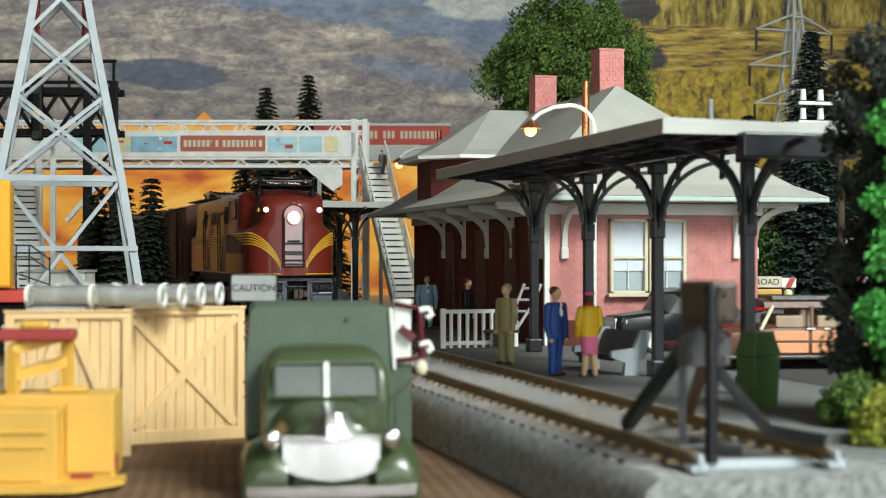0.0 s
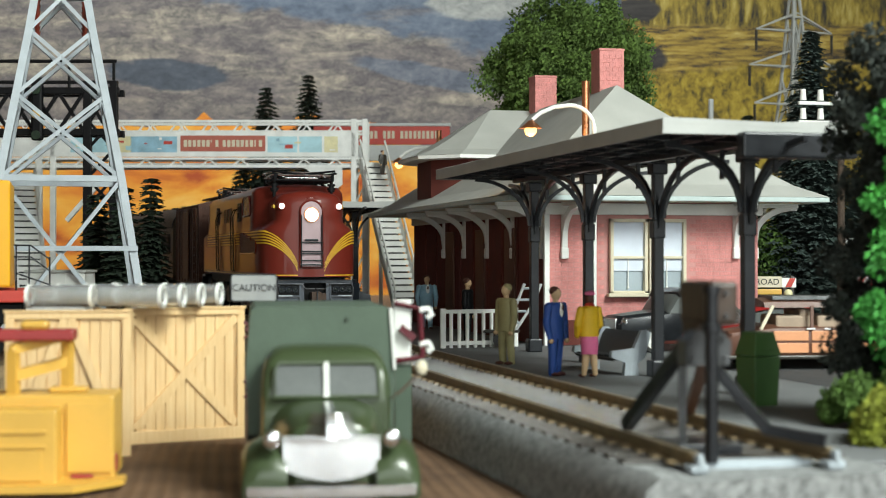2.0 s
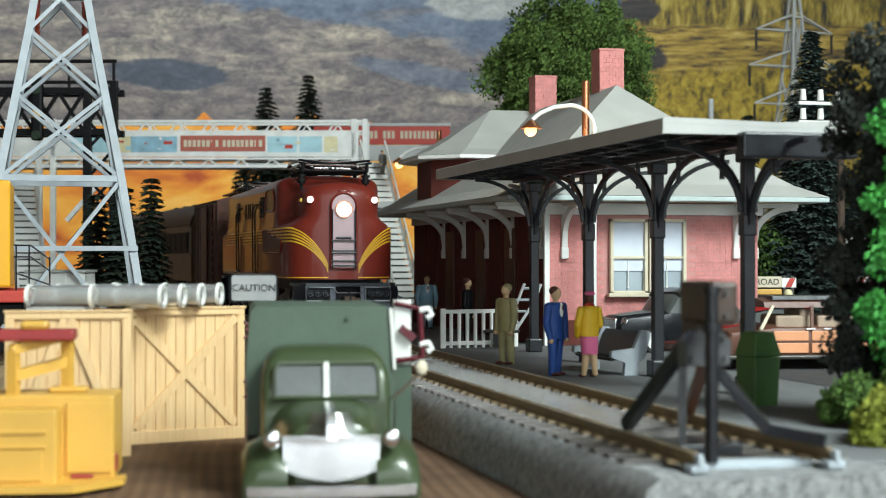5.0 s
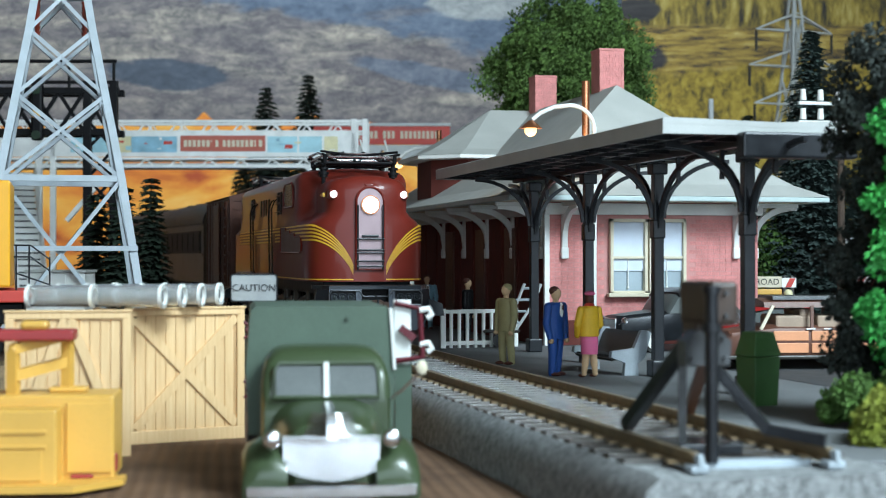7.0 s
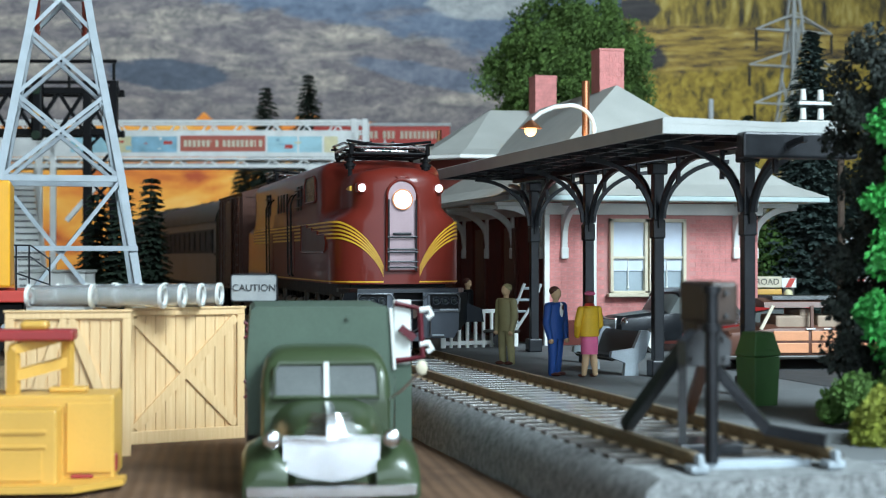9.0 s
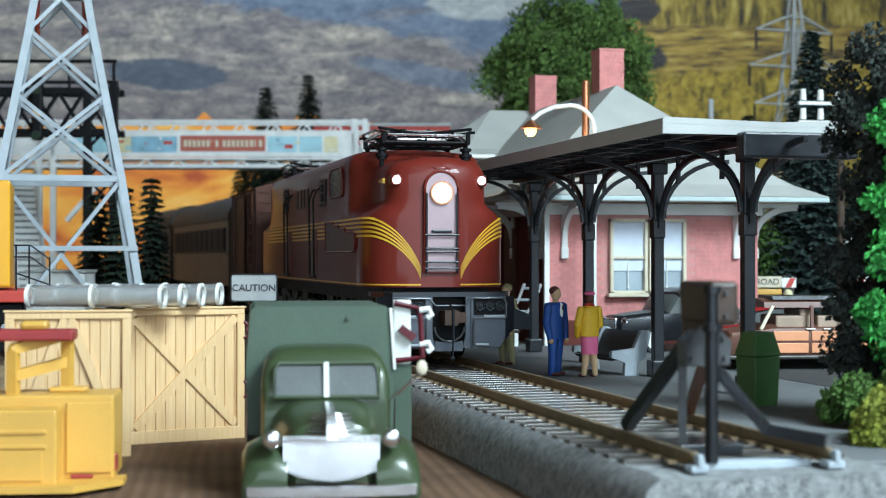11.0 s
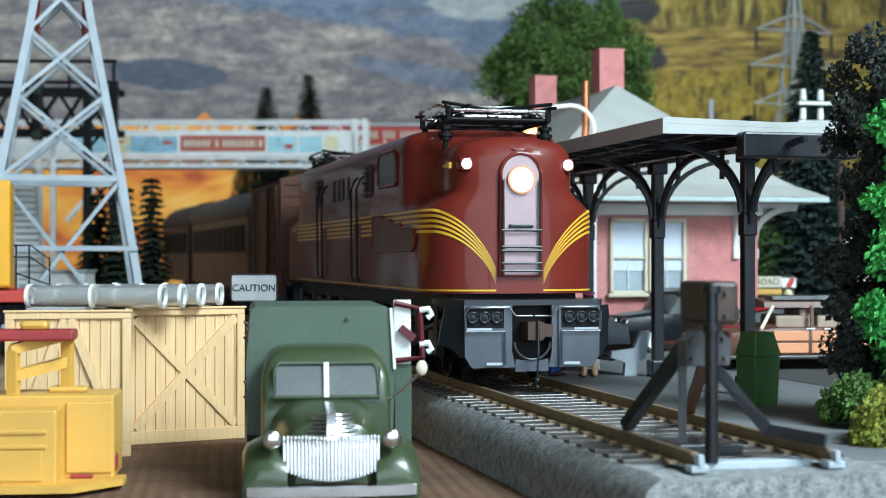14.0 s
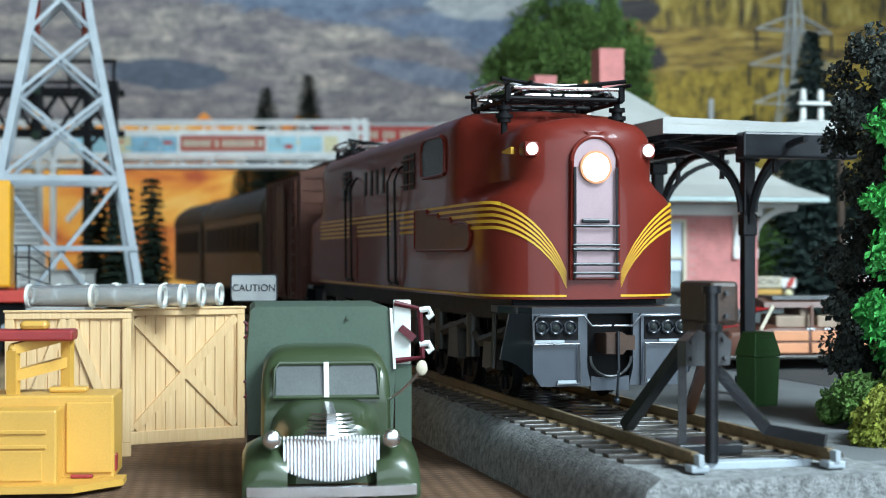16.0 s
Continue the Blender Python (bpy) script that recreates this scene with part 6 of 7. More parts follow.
broad_tree("broad_tree", (19.6, 59.2, -0.3), 11.5, 3.15, 4.1, 4.5, 5, "leaf", "large round green broadleaf tree behind the station", 520, 0.075, 230, 0.62)
broad_tree("small_tree", (21.95, 46.1, -0.3), 3.3, 0.8, 1.0, 1.15, 8, "leaf_bush", "low dense green tree beside the station", 70, 0.09, 80, 0.5)
conifer((10.76, 84.8, -0.9), 12.2, 3.0, 1, "small dark conifer behind the footbridge")
conifer((12.97, 84.3, -0.9), 12.9, 2.7, 2, "tall dark conifer behind the footbridge")
conifer((3.2, 57.6, -0.9), 5.8, 0.8, 3, "dark conifer beside the track")
conifer((8.9, 80, -0.9), 7.6, 1.5, 4, "dark conifer beyond the bridge")
conifer((1.95, 51.2, -0.9), 5.2, 0.85, 5, "dark conifer below the gantry")
conifer((1.2, 53.0, -0.9), 5.0, 1.0, 14, "dark conifer below the gantry")
conifer((23.1, 45.9, -0.3), 9.6, 2.0, 6, "tall blue-green spruce beside the road", "spruce", 64, 0.16)
conifer((26.2, 47.5, -0.3), 7.2, 1.7, 7, "dark spruce beside the road", "spruce", 48, 0.17)
conifer((24.6, 66.0, -0.3), 9.5, 0.7, 9, "small conifer in the distance")
conifer((31.0, 68.0, -0.3), 9.0, 0.8, 10, "small conifer in the distance")

# near tree: dark clumps with bright green sprays
rnd = random.Random(21)
near = thing("foreground_tree", (11.55, 20.2, -0.3), "near tree with dark twiggy foliage and bright green sprays", "tree")
bm = B()
tube(bm, [(0, 0, 0), (0.05, 0, 1.5), (-0.03, 0.05, 3.2), (0.02, 0, 4.8)], 0.1, 8)
part("trunk", bm, "bark", near, smooth=True)
cs = []
for k in range(150):
    z = rnd.uniform(0.35, 5.3)
    r = (0.95 - 0.10 * max(0, z - 3.6) ** 1.5) * rnd.uniform(0.2, 1.0) * (1 + 0.25 * noise.noise((z * 1.3, 1.1, k * 0.01)))
    th = rnd.uniform(0, 6.283)
    cs.append((r * math.cos(th), r * math.sin(th), z))
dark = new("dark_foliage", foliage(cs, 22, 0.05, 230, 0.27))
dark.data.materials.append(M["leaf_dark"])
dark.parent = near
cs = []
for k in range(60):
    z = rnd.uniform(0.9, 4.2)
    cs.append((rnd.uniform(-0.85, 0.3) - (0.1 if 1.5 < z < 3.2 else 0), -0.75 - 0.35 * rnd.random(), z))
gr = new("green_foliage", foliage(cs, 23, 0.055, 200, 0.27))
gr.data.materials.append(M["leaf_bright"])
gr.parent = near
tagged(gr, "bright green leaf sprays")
for k, c in enumerate(cs[:8]):
    bm = B()
    rod(bm, (0, 0, c[2] * 0.8), c, 0.03, 6, 0.01)
    part("limb", bm, "bark", near)


def bush(at, r, seed, material, label, h=0.7):
    rn = random.Random(seed)
    cs = [(r * rn.uniform(-1, 1), r * rn.uniform(-1, 1), h * rn.uniform(0.15, 0.95)) for k in range(60)]
    cs = [c for c in cs if c[0] ** 2 + c[1] ** 2 < r * r * (1.25 - c[2] / h)]
    ob = new("bush", foliage(cs, seed, 0.045, 220, 0.2))
    ob.data.materials.append(M[material])
    ob.matrix_world = place(*at)
    return tagged(ob, label, "bush", "low bushes under the tree")


bush((10.62, 19.5, -0.3), 0.52, 31, "leaf_bush", "mid-green clump bush beside the platform", 0.62)
bush((9.85, 17.7, -0.3), 0.5, 32, "leaf_olive", "yellow-green clump bush beside the track end", 0.5)
bush((10.35, 17.9, -0.3), 0.6, 33, "leaf_olive", "yellow-green clump bush beside the track end", 0.62)
bush((11.2, 18.8, -0.3), 0.7, 34, "leaf_bush", "mid-green clump bush beside the platform", 0.9)

# ---- utility pole ----
pole = thing("utility_pole", (22.1, 42.0, -0.3), "brown utility pole with white insulators on cross arms", "utility pole")
bm = B()
rod(bm, (0, 0, 0), (0, 0, 7.3), 0.12, 10, 0.09)
part("shaft", bm, "bark", pole)
for z in (6.2, 6.75):
    bm = B()
    box(bm, -1.35, 0.2, -0.06, 0.06, z - 0.05, z + 0.05, 0.02)
    arm = part("cross_arm", bm, "white", pole, "white cross arm")
    for k in range(3):
        bm = B()
        rod(bm, (-1.2 + 0.55 * k, 0, z + 0.08), (-1.2 + 0.55 * k, 0, z + 0.40), 0.10, 10, 0.08)
        part("insulator", bm, "white", arm, "white glass insulator", smooth=True)
bm = B()
box(bm, 0.1, 0.8, -0.1, 0.1, 2.7, 2.85, 0.02)
part("bracket_arm", bm, "white", pole)
mast = solo("thin_mast", rod(B(), (0, 0, 0), (0, 0, 10.5), 0.13, 8), "grey", (30.5, 71, -0.9), "thin grey mast far behind the station", "mast")
bm = B()
box(bm, -0.3, 7.0, 0, 1.2, 7.7, 8.0, 0.03)
vi = thing("far_viaduct", (29.5, 70.5, -0.9, 0, 0, -13.63), "low pale grey viaduct far behind the station", "viaduct")
part("deck", bm, "roof", vi)
for x in (0.3, 2.4, 4.5, 6.6):
    bm = B()
    box(bm, x - 0.2, x + 0.2, 0.2, 1.0, 0, 7.7)
    part("pier", bm, "roof", vi)


# ---- delivery truck ----
def wheel(parent, x, y, r, w, material="rubber", hub="chrome"):
    bm = B()
    rod(bm, (x - w / 2, y, r), (x + w / 2, y, r), r, 24)
    bmesh.ops.bevel(bm, geom=[e for e in bm.edges if len(e.link_faces) == 2 and e.calc_face_angle(0) > 1], offset=0.03, segments=2, affect="EDGES", profile=0.5)
    t = part("tyre", bm, material, parent, smooth=True)
    bm = B()
    rod(bm, (x - w / 2 - 0.01, y, r), (x + w / 2 + 0.01, y, r), r * 0.55, 18)
    part("hub_cap", bm, hub, t, smooth=True)


truck = thing("delivery_truck", (2.97, 17.5, -0.9, 0, 0, -6.5), "dull green old delivery truck with bright chrome grille", "truck")
bm = B()
rings = []
for y, w, z0, z1 in ((0.12, 0.40, 0.35, 0.90), (0.2, 0.50, 0.34, 1.02), (0.45, 0.56, 0.34, 1.10), (1.0, 0.64, 0.34, 1.17), (1.42, 0.72, 0.34, 1.22)):
    pts = []
    for a in range(0, 181, 15):
        c, s = math.cos(radians(a)), math.sin(radians(a))
        pts.append((w * math.copysign(abs(c) ** 0.6, c), y + 0.1 * (1 - abs(s)), z0 + 0.3 + (z1 - z0 - 0.3) * abs(s) ** 0.7))
    rings.append([(w, y, z0)] + pts + [(-w, y, z0)])
loft(bm, rings)
part("hood", bm, "green_truck", truck, "rounded green hood", smooth=True)
bm = B()
rings = []
for y, w, zt in ((1.30, 0.74, 1.30), (1.38, 0.78, 1.55), (1.46, 0.78, 1.70), (1.62, 0.76, 1.79), (1.85, 0.76, 1.82), (2.5, 0.76, 1.80), (2.62, 0.76, 1.72)):
    pts = []
    for a in range(0, 181, 12):
        c, s = math.cos(radians(a)), math.sin(radians(a))
        pts.append((w * math.copysign(abs(c) ** 0.35, c), y, 0.9 + (zt - 0.9) * abs(s) ** 0.35))
    rings.append([(w, y, 0.4)] + pts + [(-w, y, 0.4)])
loft(bm, rings)
cab = part("cab", bm, "green_truck", truck, "green rounded cab", smooth=True)
bm = B()
for x0, x1 in ((-0.60, -0.035), (0.035, 0.60)):
    o = [(x0, 1.24), (x1, 1.24), (x1, 1.56), (x1 - 0.04, 1.60), (x0 + 0.04, 1.60), (x0, 1.56)]
    loft(bm, [[(x, 1.26 + (z - 1.24) * 0.35, z) for x, z in o], [(x, 1.42 + (z - 1.24) * 0.3, z) for x, z in o]])
part("windshield", bm, "wind_glass", cab, "grey split windshield glass", smooth=True)
bm = B()
loop = [(-0.63, 1.27, 1.22), (0.63, 1.27, 1.22), (0.63, 1.36, 1.55), (0.56, 1.385, 1.62), (-0.56, 1.385, 1.62), (-0.63, 1.36, 1.55), (-0.63, 1.27, 1.22)]
tube(bm, loop, 0.03, 8)
part("windshield_frame", bm, "green_truck", cab, smooth=True)
bm = B()
bar(bm, (0, 1.235, 1.22), (0, 1.36, 1.63), 0.06, 0.04)
part("divider", bm, "white", cab, "pale windshield divider")
for sx in (-1, 1):
    bm = B()
    rings = []
    for k in range(0, 13):
        a = radians(180 - k * 15)
        y = 0.62 - 0.62 * math.cos(math.pi - a)
        z = 0.36 + 0.42 * math.sin(a)
        rings.append([(sx * 0.50, y, z * 0.98), (sx * 0.62, y, z + 0.05), (sx * 0.80, y, z + 0.05), (sx * 0.95, y + 0.02, z - 0.03), (sx * 1.0, y + 0.03, z - 0.14), (sx * 0.97, y + 0.05, z - 0.2), (sx * 0.5, y + 0.05, z - 0.2)])
    loft(bm, rings)
    part("front_fender", bm, "green_truck", truck, "bulging green fender", smooth=True)
    bm = B()
    rod(bm, (sx * 0.67, 0.02, 0.86), (sx * 0.67, 0.25, 0.88), 0.115, 18, 0.07)
    hl = part("headlamp", bm, "green_truck", truck, smooth=True)
    bm = B()
    ball(bm, (sx * 0.67, 0.02, 0.86), 0.105, 1, 0.45, 1, 18)
    part("lens", bm, "chrome", hl, "clear chrome headlamp lens", smooth=True)
    wheel(truck, sx * 0.80, 0.62, 0.36, 0.24)
    wheel(truck, sx * 0.80, 3.6, 0.36, 0.28)
# grille of thin bars, rising to a prow
GX = 0.53
bm = B()
loft(bm, [[(q * GX, 0.14 * abs(q), z0 - (0.11 * (1 - abs(q) ** 2.2) if z0 < 0.6 else 0.0)) for q in (-1, -0.7, -0.4, 0, 0.4, 0.7, 1)] + [(GX, 0.3, z0), (-GX, 0.3, z0)] for z0 in (0.52, 0.86)])
grille = part("grille", bm, "silver", truck, "bright chrome grille with fine bars")
for k in range(27):
    q = -1 + 2 * k / 26
    yq = 0.14 * abs(q)
    bm = B()
    bar(bm, (q * GX, yq - 0.012, 0.50 - 0.11 * (1 - abs(q) ** 2.2)), (q * GX, yq + 0.02, 0.88 + 0.02 * (1 - abs(q))), 0.02, 0.03, (0, 1, 0))
    part("grille_bar", bm, "chrome", grille)
bm = B()
loft(bm, [[(-0.06, 0.0, 0.85), (0.06, 0.0, 0.85), (0.08, 0.2, 0.85), (-0.08, 0.2, 0.85)], [(-0.06, 0.02, 1.05), (0.06, 0.02, 1.05), (0.07, 0.25, 1.12), (-0.07, 0.25, 1.12)], [(-0.05, 0.1, 1.14), (0.05, 0.1, 1.14), (0.04, 0.9, 1.20), (-0.04, 0.9, 1.20)]])
part("hood_ornament", bm, "chrome", truck, "chrome hood strip", smooth=True)
for k in range(6):
    z, w = 0.90 + 0.042 * k, 0.30 - 0.016 * k
    bm = B()
    tube(bm, [(q * w, 0.015 + 0.035 * k + 0.13 * q * q, z) for q in (-1, -0.6, -0.25, 0, 0.25, 0.6, 1)], 0.017, 6)
    part("hood_bar", bm, "chrome", truck, "bright chrome hood trim bar", smooth=True)
bm = B()
loft(bm, [[(x, -0.12 + 0.10 * (abs(x) / 0.95) ** 2 + dy, z) for dy, z in ((0, 0.23), (0, 0.34), (0.06, 0.35), (0.06, 0.22))] for x in [-0.95 + 0.1 * i for i in range(20)]])
part("bumper", bm, "chrome", truck, "chrome front bumper", smooth=True)
bm = B()
loft(bm, [[(-0.93, y, 0.62), (0.93, y, 0.62), (0.96, y, 1.45), (0.90, y, 2.21), (0.84, y, 2.26), (-0.84, y, 2.26), (-0.90, y, 2.21), (-0.96, y, 1.45)] for y in (2.68, 2.72, 5.4, 5.45)])
cargo = part("cargo_box", bm, "tarp", truck, "grey-green canvas cargo body")
# White bar that paints the highlight on the cargo body's right edge.
for sx in (1,):
    bm = B()
    bar(bm, (sx * 0.95, 2.66, 1.45), (sx * 0.90, 2.66, 2.24), 0.035, 0.035, (0, 1, 0))
    part("edge_strip", bm, "white", cargo)
bm = B()
rod(bm, (0.35, 2.67, 2.12), (0.35, 2.64, 2.12), 0.03, 8)
part("rivet", bm, "tarp", cargo)
# mirror, side rack of pale hoops
bm = B()
tube(bm, [(0.76, 1.35, 1.18), (0.9, 1.3, 1.28), (1.14, 1.28, 1.52)], 0.02, 6)
mir = part("mirror_arm", bm, "chrome", truck, smooth=True)
bm = B()
ball(bm, (1.15, 1.28, 1.56), 0.07, 1.0, 0.5, 1.35, 14)
part("mirror", bm, "cream", mir, "round cream mirror back", smooth=True)
rack = thing("hose_rack", (4.62, 20.9, -0.9, 0, 0, -13), "white and dark red rack with round hooks behind the truck", "rack")
bm = B()
box(bm, -0.24, 0.0, -0.03, 0.03, 1.45, 2.32, 0.02)
part("panel", bm, "white", rack, "glossy white panel")
bm = B()
tube(bm, [(-0.22, -0.05, 2.28), (0.12, -0.05, 2.2), (0.16, -0.05, 1.55), (-0.2, -0.05, 1.5)], 0.045, 6)
bar(bm, (-0.14, -0.06, 1.95), (0.05, -0.06, 1.8), 0.12, 0.1)
part("frame", bm, "maroon", rack, "dark red frame")
for z in (2.18, 1.72):
    bm = B()
    tube(bm, [(0.12, -0.06, z), (0.24, -0.06, z + 0.02), (0.28, -0.06, z - 0.06), (0.22, -0.06, z - 0.10)], 0.045, 8)
    part("hook", bm, "white", rack, smooth=True)
bm = B()
bar(bm, (-0.1, 0.02, 1.5), (-0.1, 0.02, 0), 0.22, 0.05, (0, 1, 0))
part("post", bm, "tarp", rack, "grey-green backing post")


# ---- crates and clear tubes ----
def crate(at, w, d, h, label, truss=False):
    ob = thing("crate", at, label, "crate", "wooden crates")
    n = 12
    for k in range(n):
        bm = B()
        box(bm, k * w / n + 0.006, (k + 1) * w / n - 0.006, 0.05, 0.09, 0.03, h - 0.03, 0.006)
        part("board", bm, "pine", ob)
    for k in range(n):
        for x in (0.05, w - 0.09):
            bm = B()
            box(bm, x, x + 0.04, k * d / n + 0.006 + 0.05, (k + 1) * d / n - 0.006, 0.03, h - 0.03)
            part("board", bm, "pine", ob)
    bm = B()
    box(bm, 0.06, w - 0.06, 0.07, d, 0.02, h - 0.04)
    part("inner_box", bm, "pine", ob)
    t = 0.16
    for a in ((0, w, 0, 0.05, 0, 0.2), (0, w, 0, 0.05, h - t * 0.6, h)):
        bm = B()
        box(bm, *a, 0.01)
        part("batten", bm, "pine", ob)
    for a in ((0, 0.13, 0, 0.05, 0.2, h - t * 0.6), (w - 0.13, w, 0, 0.05, 0.2, h - t * 0.6)):
        bm = B()
        box(bm, *a, 0.01)
        part("batten", bm, "pine", ob)
    for a in ((0, 0.05, 0.052, d, 0, 0.2), (w - 0.05, w, 0.052, d, 0, 0.2), (0, 0.05, 0.052, d, h - t * 0.6, h), (w - 0.05, w, 0.052, d, h - t * 0.6, h)):
        bm = B()
        box(bm, *a, 0.01)
        part("batten", bm, "pine", ob)
    if truss:
        braces = (((0.13, 0.2), (w / 2 - 0.04, h - 0.1)), ((w / 2 + 0.02, h - 0.1), (w - 0.13, 0.2)))
    else:
        braces = (((0.15, 0.24), (w - 0.15, h - 0.14)),)
        braces += (((0.15, h - 0.14), (w - 0.15, 0.24)),)
    for k, ((x0, z0), (x1, z1)) in enumerate(braces):
        bm = B()
        d = 0.010 if k and not truss else 0.0
        bar(bm, (x0, 0.026 + d, z0), (x1, 0.026 + d, z1), 0.14, 0.044, (0, 1, 0))
        part("brace", bm, "pine", ob)
    bm = B()
    box(bm, -0.02, w + 0.02, -0.02, d + 0.02, h, h + 0.035, 0.01)
    part("lid", bm, "pine", ob)
    if not truss:
        for z in (h - 0.35, h - 1.3):
            bm = B()
            tube(bm, [(w - 0.02, 0.02, z + 0.13), (w + 0.06, 0.0, z + 0.08), (w + 0.03, 0.0, z), (w + 0.08, 0.0, z - 0.08), (w - 0.02, 0.02, z - 0.13)], 0.03, 6)
            part("latch", bm, "maroon", ob, "dark iron latch")
    return ob


crate((1.0, 24.83, -0.9, 0, 0, 17), 1.98, 1.6, 2.08, "pale wooden crate with a crossed brace on the mat")
crate((-0.76, 23.5, -0.9, 0, 0, -2.5), 1.78, 1.0, 2.1, "pale wooden crate with slanted braces on the mat", True)
glass = bpy.data.materials.new("clear_acrylic")
glass.use_nodes = True
gb = glass.node_tree.nodes["Principled BSDF"]
gb.inputs["Base Color"].default_value = (0.9, 0.92, 0.92, 1)
gb.inputs["Roughness"].default_value, gb.inputs["Transmission Weight"].default_value, gb.inputs["IOR"].default_value = 0.15, 0.87, 1.45
M["acrylic"] = glass
for k in range(4):
    bm = B()
    r = 0.165
    n = 18
    rings = []
    L = 2.15 - 0.12 * k
    for x, rr in ((0, r), (0.0, r + 0.012), (0.05, r + 0.012), (0.06, r), (L * 0.47, r), (L * 0.47 + 0.01, r + 0.014), (L * 0.5, r + 0.014), (L * 0.5 + 0.01, r), (L - 0.06, r), (L - 0.05, r + 0.015), (L, r + 0.015), (L, r - 0.03), (0.0, r - 0.03)):
        rings.append([(x, rr * math.cos(2 * math.pi * i / n), rr * math.sin(2 * math.pi * i / n)) for i in range(n)])
    loft(bm, rings, caps=False)
    tb = solo("clear_tube", bm, "acrylic", (1.42 + 0.33 * k - L * 0.87, 24.95 + 0.36 * k, 1.405, 0, 0, -22), "clear acrylic tube lying across the crates", "tube", "tubes on the crates", smooth=True)

    # Rims of the clear tube in white paint, standing for their glints.
    for x in (0.0, L * 0.47, L - 0.05):
        bm = B()
        rings = [[(x + dx, rr * math.cos(2 * math.pi * i / n), rr * math.sin(2 * math.pi * i / n)) for i in range(n)] for dx, rr in ((-0.004, r - 0.035), (-0.004, r + 0.02), (0.045, r + 0.02), (0.045, r - 0.035), (-0.004, r - 0.035))]
        loft(bm, rings, caps=False)
        part("rim", bm, "white", tb, "rim of the tube, white for its painted glint", smooth=True)

# ---- yellow rail tractor in the foreground ----
cart = thing("yellow_tractor", (-1.5, 20.25, -0.9, 0, 0, -8), "yellow industrial tractor with a red roof bar", "tractor")
bm = B()
box(bm, 0.0, 2.15, 0.3, 1.3, 0.12, 1.17, 0.03)
part("body", bm, "yellow", cart, "yellow enamelled body")
bm = B()
box(bm, 0.0, 1.52, -0.25, 0.3, 0.12, 1.04, 0.03)
part("front_body", bm, "yellow", cart)
for z in (0.62, 0.80):
    bm = B()
    box(bm, 0.2, 1.40, -0.275, -0.25, z - 0.05, z, 0.01)
    part("drawer_edge", bm, "yellow", cart)
bm = B()
box(bm, 0.3, 1.35, -0.27, -0.25, 0.18, 0.55, 0.01)
part("lower_panel", bm, "yellow", cart)
bm = B()
rod(bm, (0.75, -0.25, 0.72), (0.75, -0.31, 0.72), 0.03, 8)
part("knob", bm, "yellow", cart)
bm = B()
loft(bm, [[(-0.2, -0.5, z), (1.75, -0.5, z), (2.28, 0.15, z), (2.28, 0.55, z), (-0.2, 0.55, z)] for z in (0.06, 0.14)])
part("running_board", bm, "yellow", cart)
bm = B()
box(bm, 1.56, 2.13, 0.27, 0.30, 0.2, 1.08, 0.015)
part("side_panel", bm, "yellow", cart)
bm = B()
box(bm, 1.62, 1.9, 0.2, 0.27, 0.14, 0.19, 0.02)
part("tail_lamp", bm, "red", cart, "small dark red lamp")
bm = B()
box(bm, 2.12, 2.17, 0.4, 0.6, 0.2, 0.42, 0.02)
part("tail_lamp", bm, "red", cart, "small dark red lamp")
bm = B()
for p, q in (((0.87, 0.55, 1.1), (0.87, 0.55, 1.72)), ((1.50, 0.85, 1.17), (1.50, 0.85, 1.88)), ((0.87, 0.55, 1.74), (1.50, 0.85, 1.90)), ((0.87, 0.55, 1.40), (1.50, 0.85, 1.56))):
    bar(bm, p, q, 0.13, 0.13, (0.3, 1, 0.2))
    ball(bm, p, 0.07)
    ball(bm, q, 0.07)
part("window_frame", bm, "yellow", cart, "yellow cab window frame")
bm = B()
box(bm, 1.28, 1.76, 0.7, 1.0, 1.17, 1.24, 0.03)
box(bm, 0.6, 1.1, 0.45, 0.7, 1.04, 1.10, 0.03)
part("mount", bm, "yellow", cart)
bm = B()
box(bm, -0.2, 1.62, 0.45, 0.95, 1.84, 1.98, 0.03)
part("roof", bm, "red", cart, "dark red roof bar")
bm = B()
box(bm, 0.95, 1.3, 0.5, 0.8, 1.98, 2.09, 0.05)
part("beacon", bm, "yellow", cart)
for x in (0.35, 1.6):
    bm = B()
    rod(bm, (x, -0.1, 0.06), (x, 1.1, 0.06), 0.06, 10)
    part("roller", bm, "rubber", cart)

# ---- yellow caboose at the edge of the view ----
cab_car = thing("yellow_caboose", (-1.35, 35.2, -0.9), "yellow caboose with a red deck and black end railing", "caboose")
bm = B()
box(bm, -7.0, 0.33, 0, 3.0, 2.25, 4.55, 0.05)
part("body", bm, "cab_yellow", cab_car)
bm = B()
box(bm, -7.0, 0.75, -0.1, 3.1, 1.92, 2.18, 0.03)
part("deck", bm, "sign_red", cab_car, "red deck edge")
bm = B()
box(bm, -7.0, 0.6, 0.2, 2.8, 1.45, 1.9, 0.03)
part("underframe", bm, "black", cab_car)
for x in (-5.0, -3.8, -1.5, -0.3):
    bm = B()
    rod(bm, (x, 0.55, 0.99), (x, 0.70, 0.99), 0.46, 18)
    rod(bm, (x, 2.3, 0.99), (x, 2.45, 0.99), 0.46, 18)
    part("wheel_pair", bm, "black", cab_car)
bm = B()
for x in (0.45, 0.72, 1.15):
    rod(bm, (x, 0.0, 2.18), (x, 0.0, 3.15 - (0.25 if x > 1 else 0)), 0.02, 6)
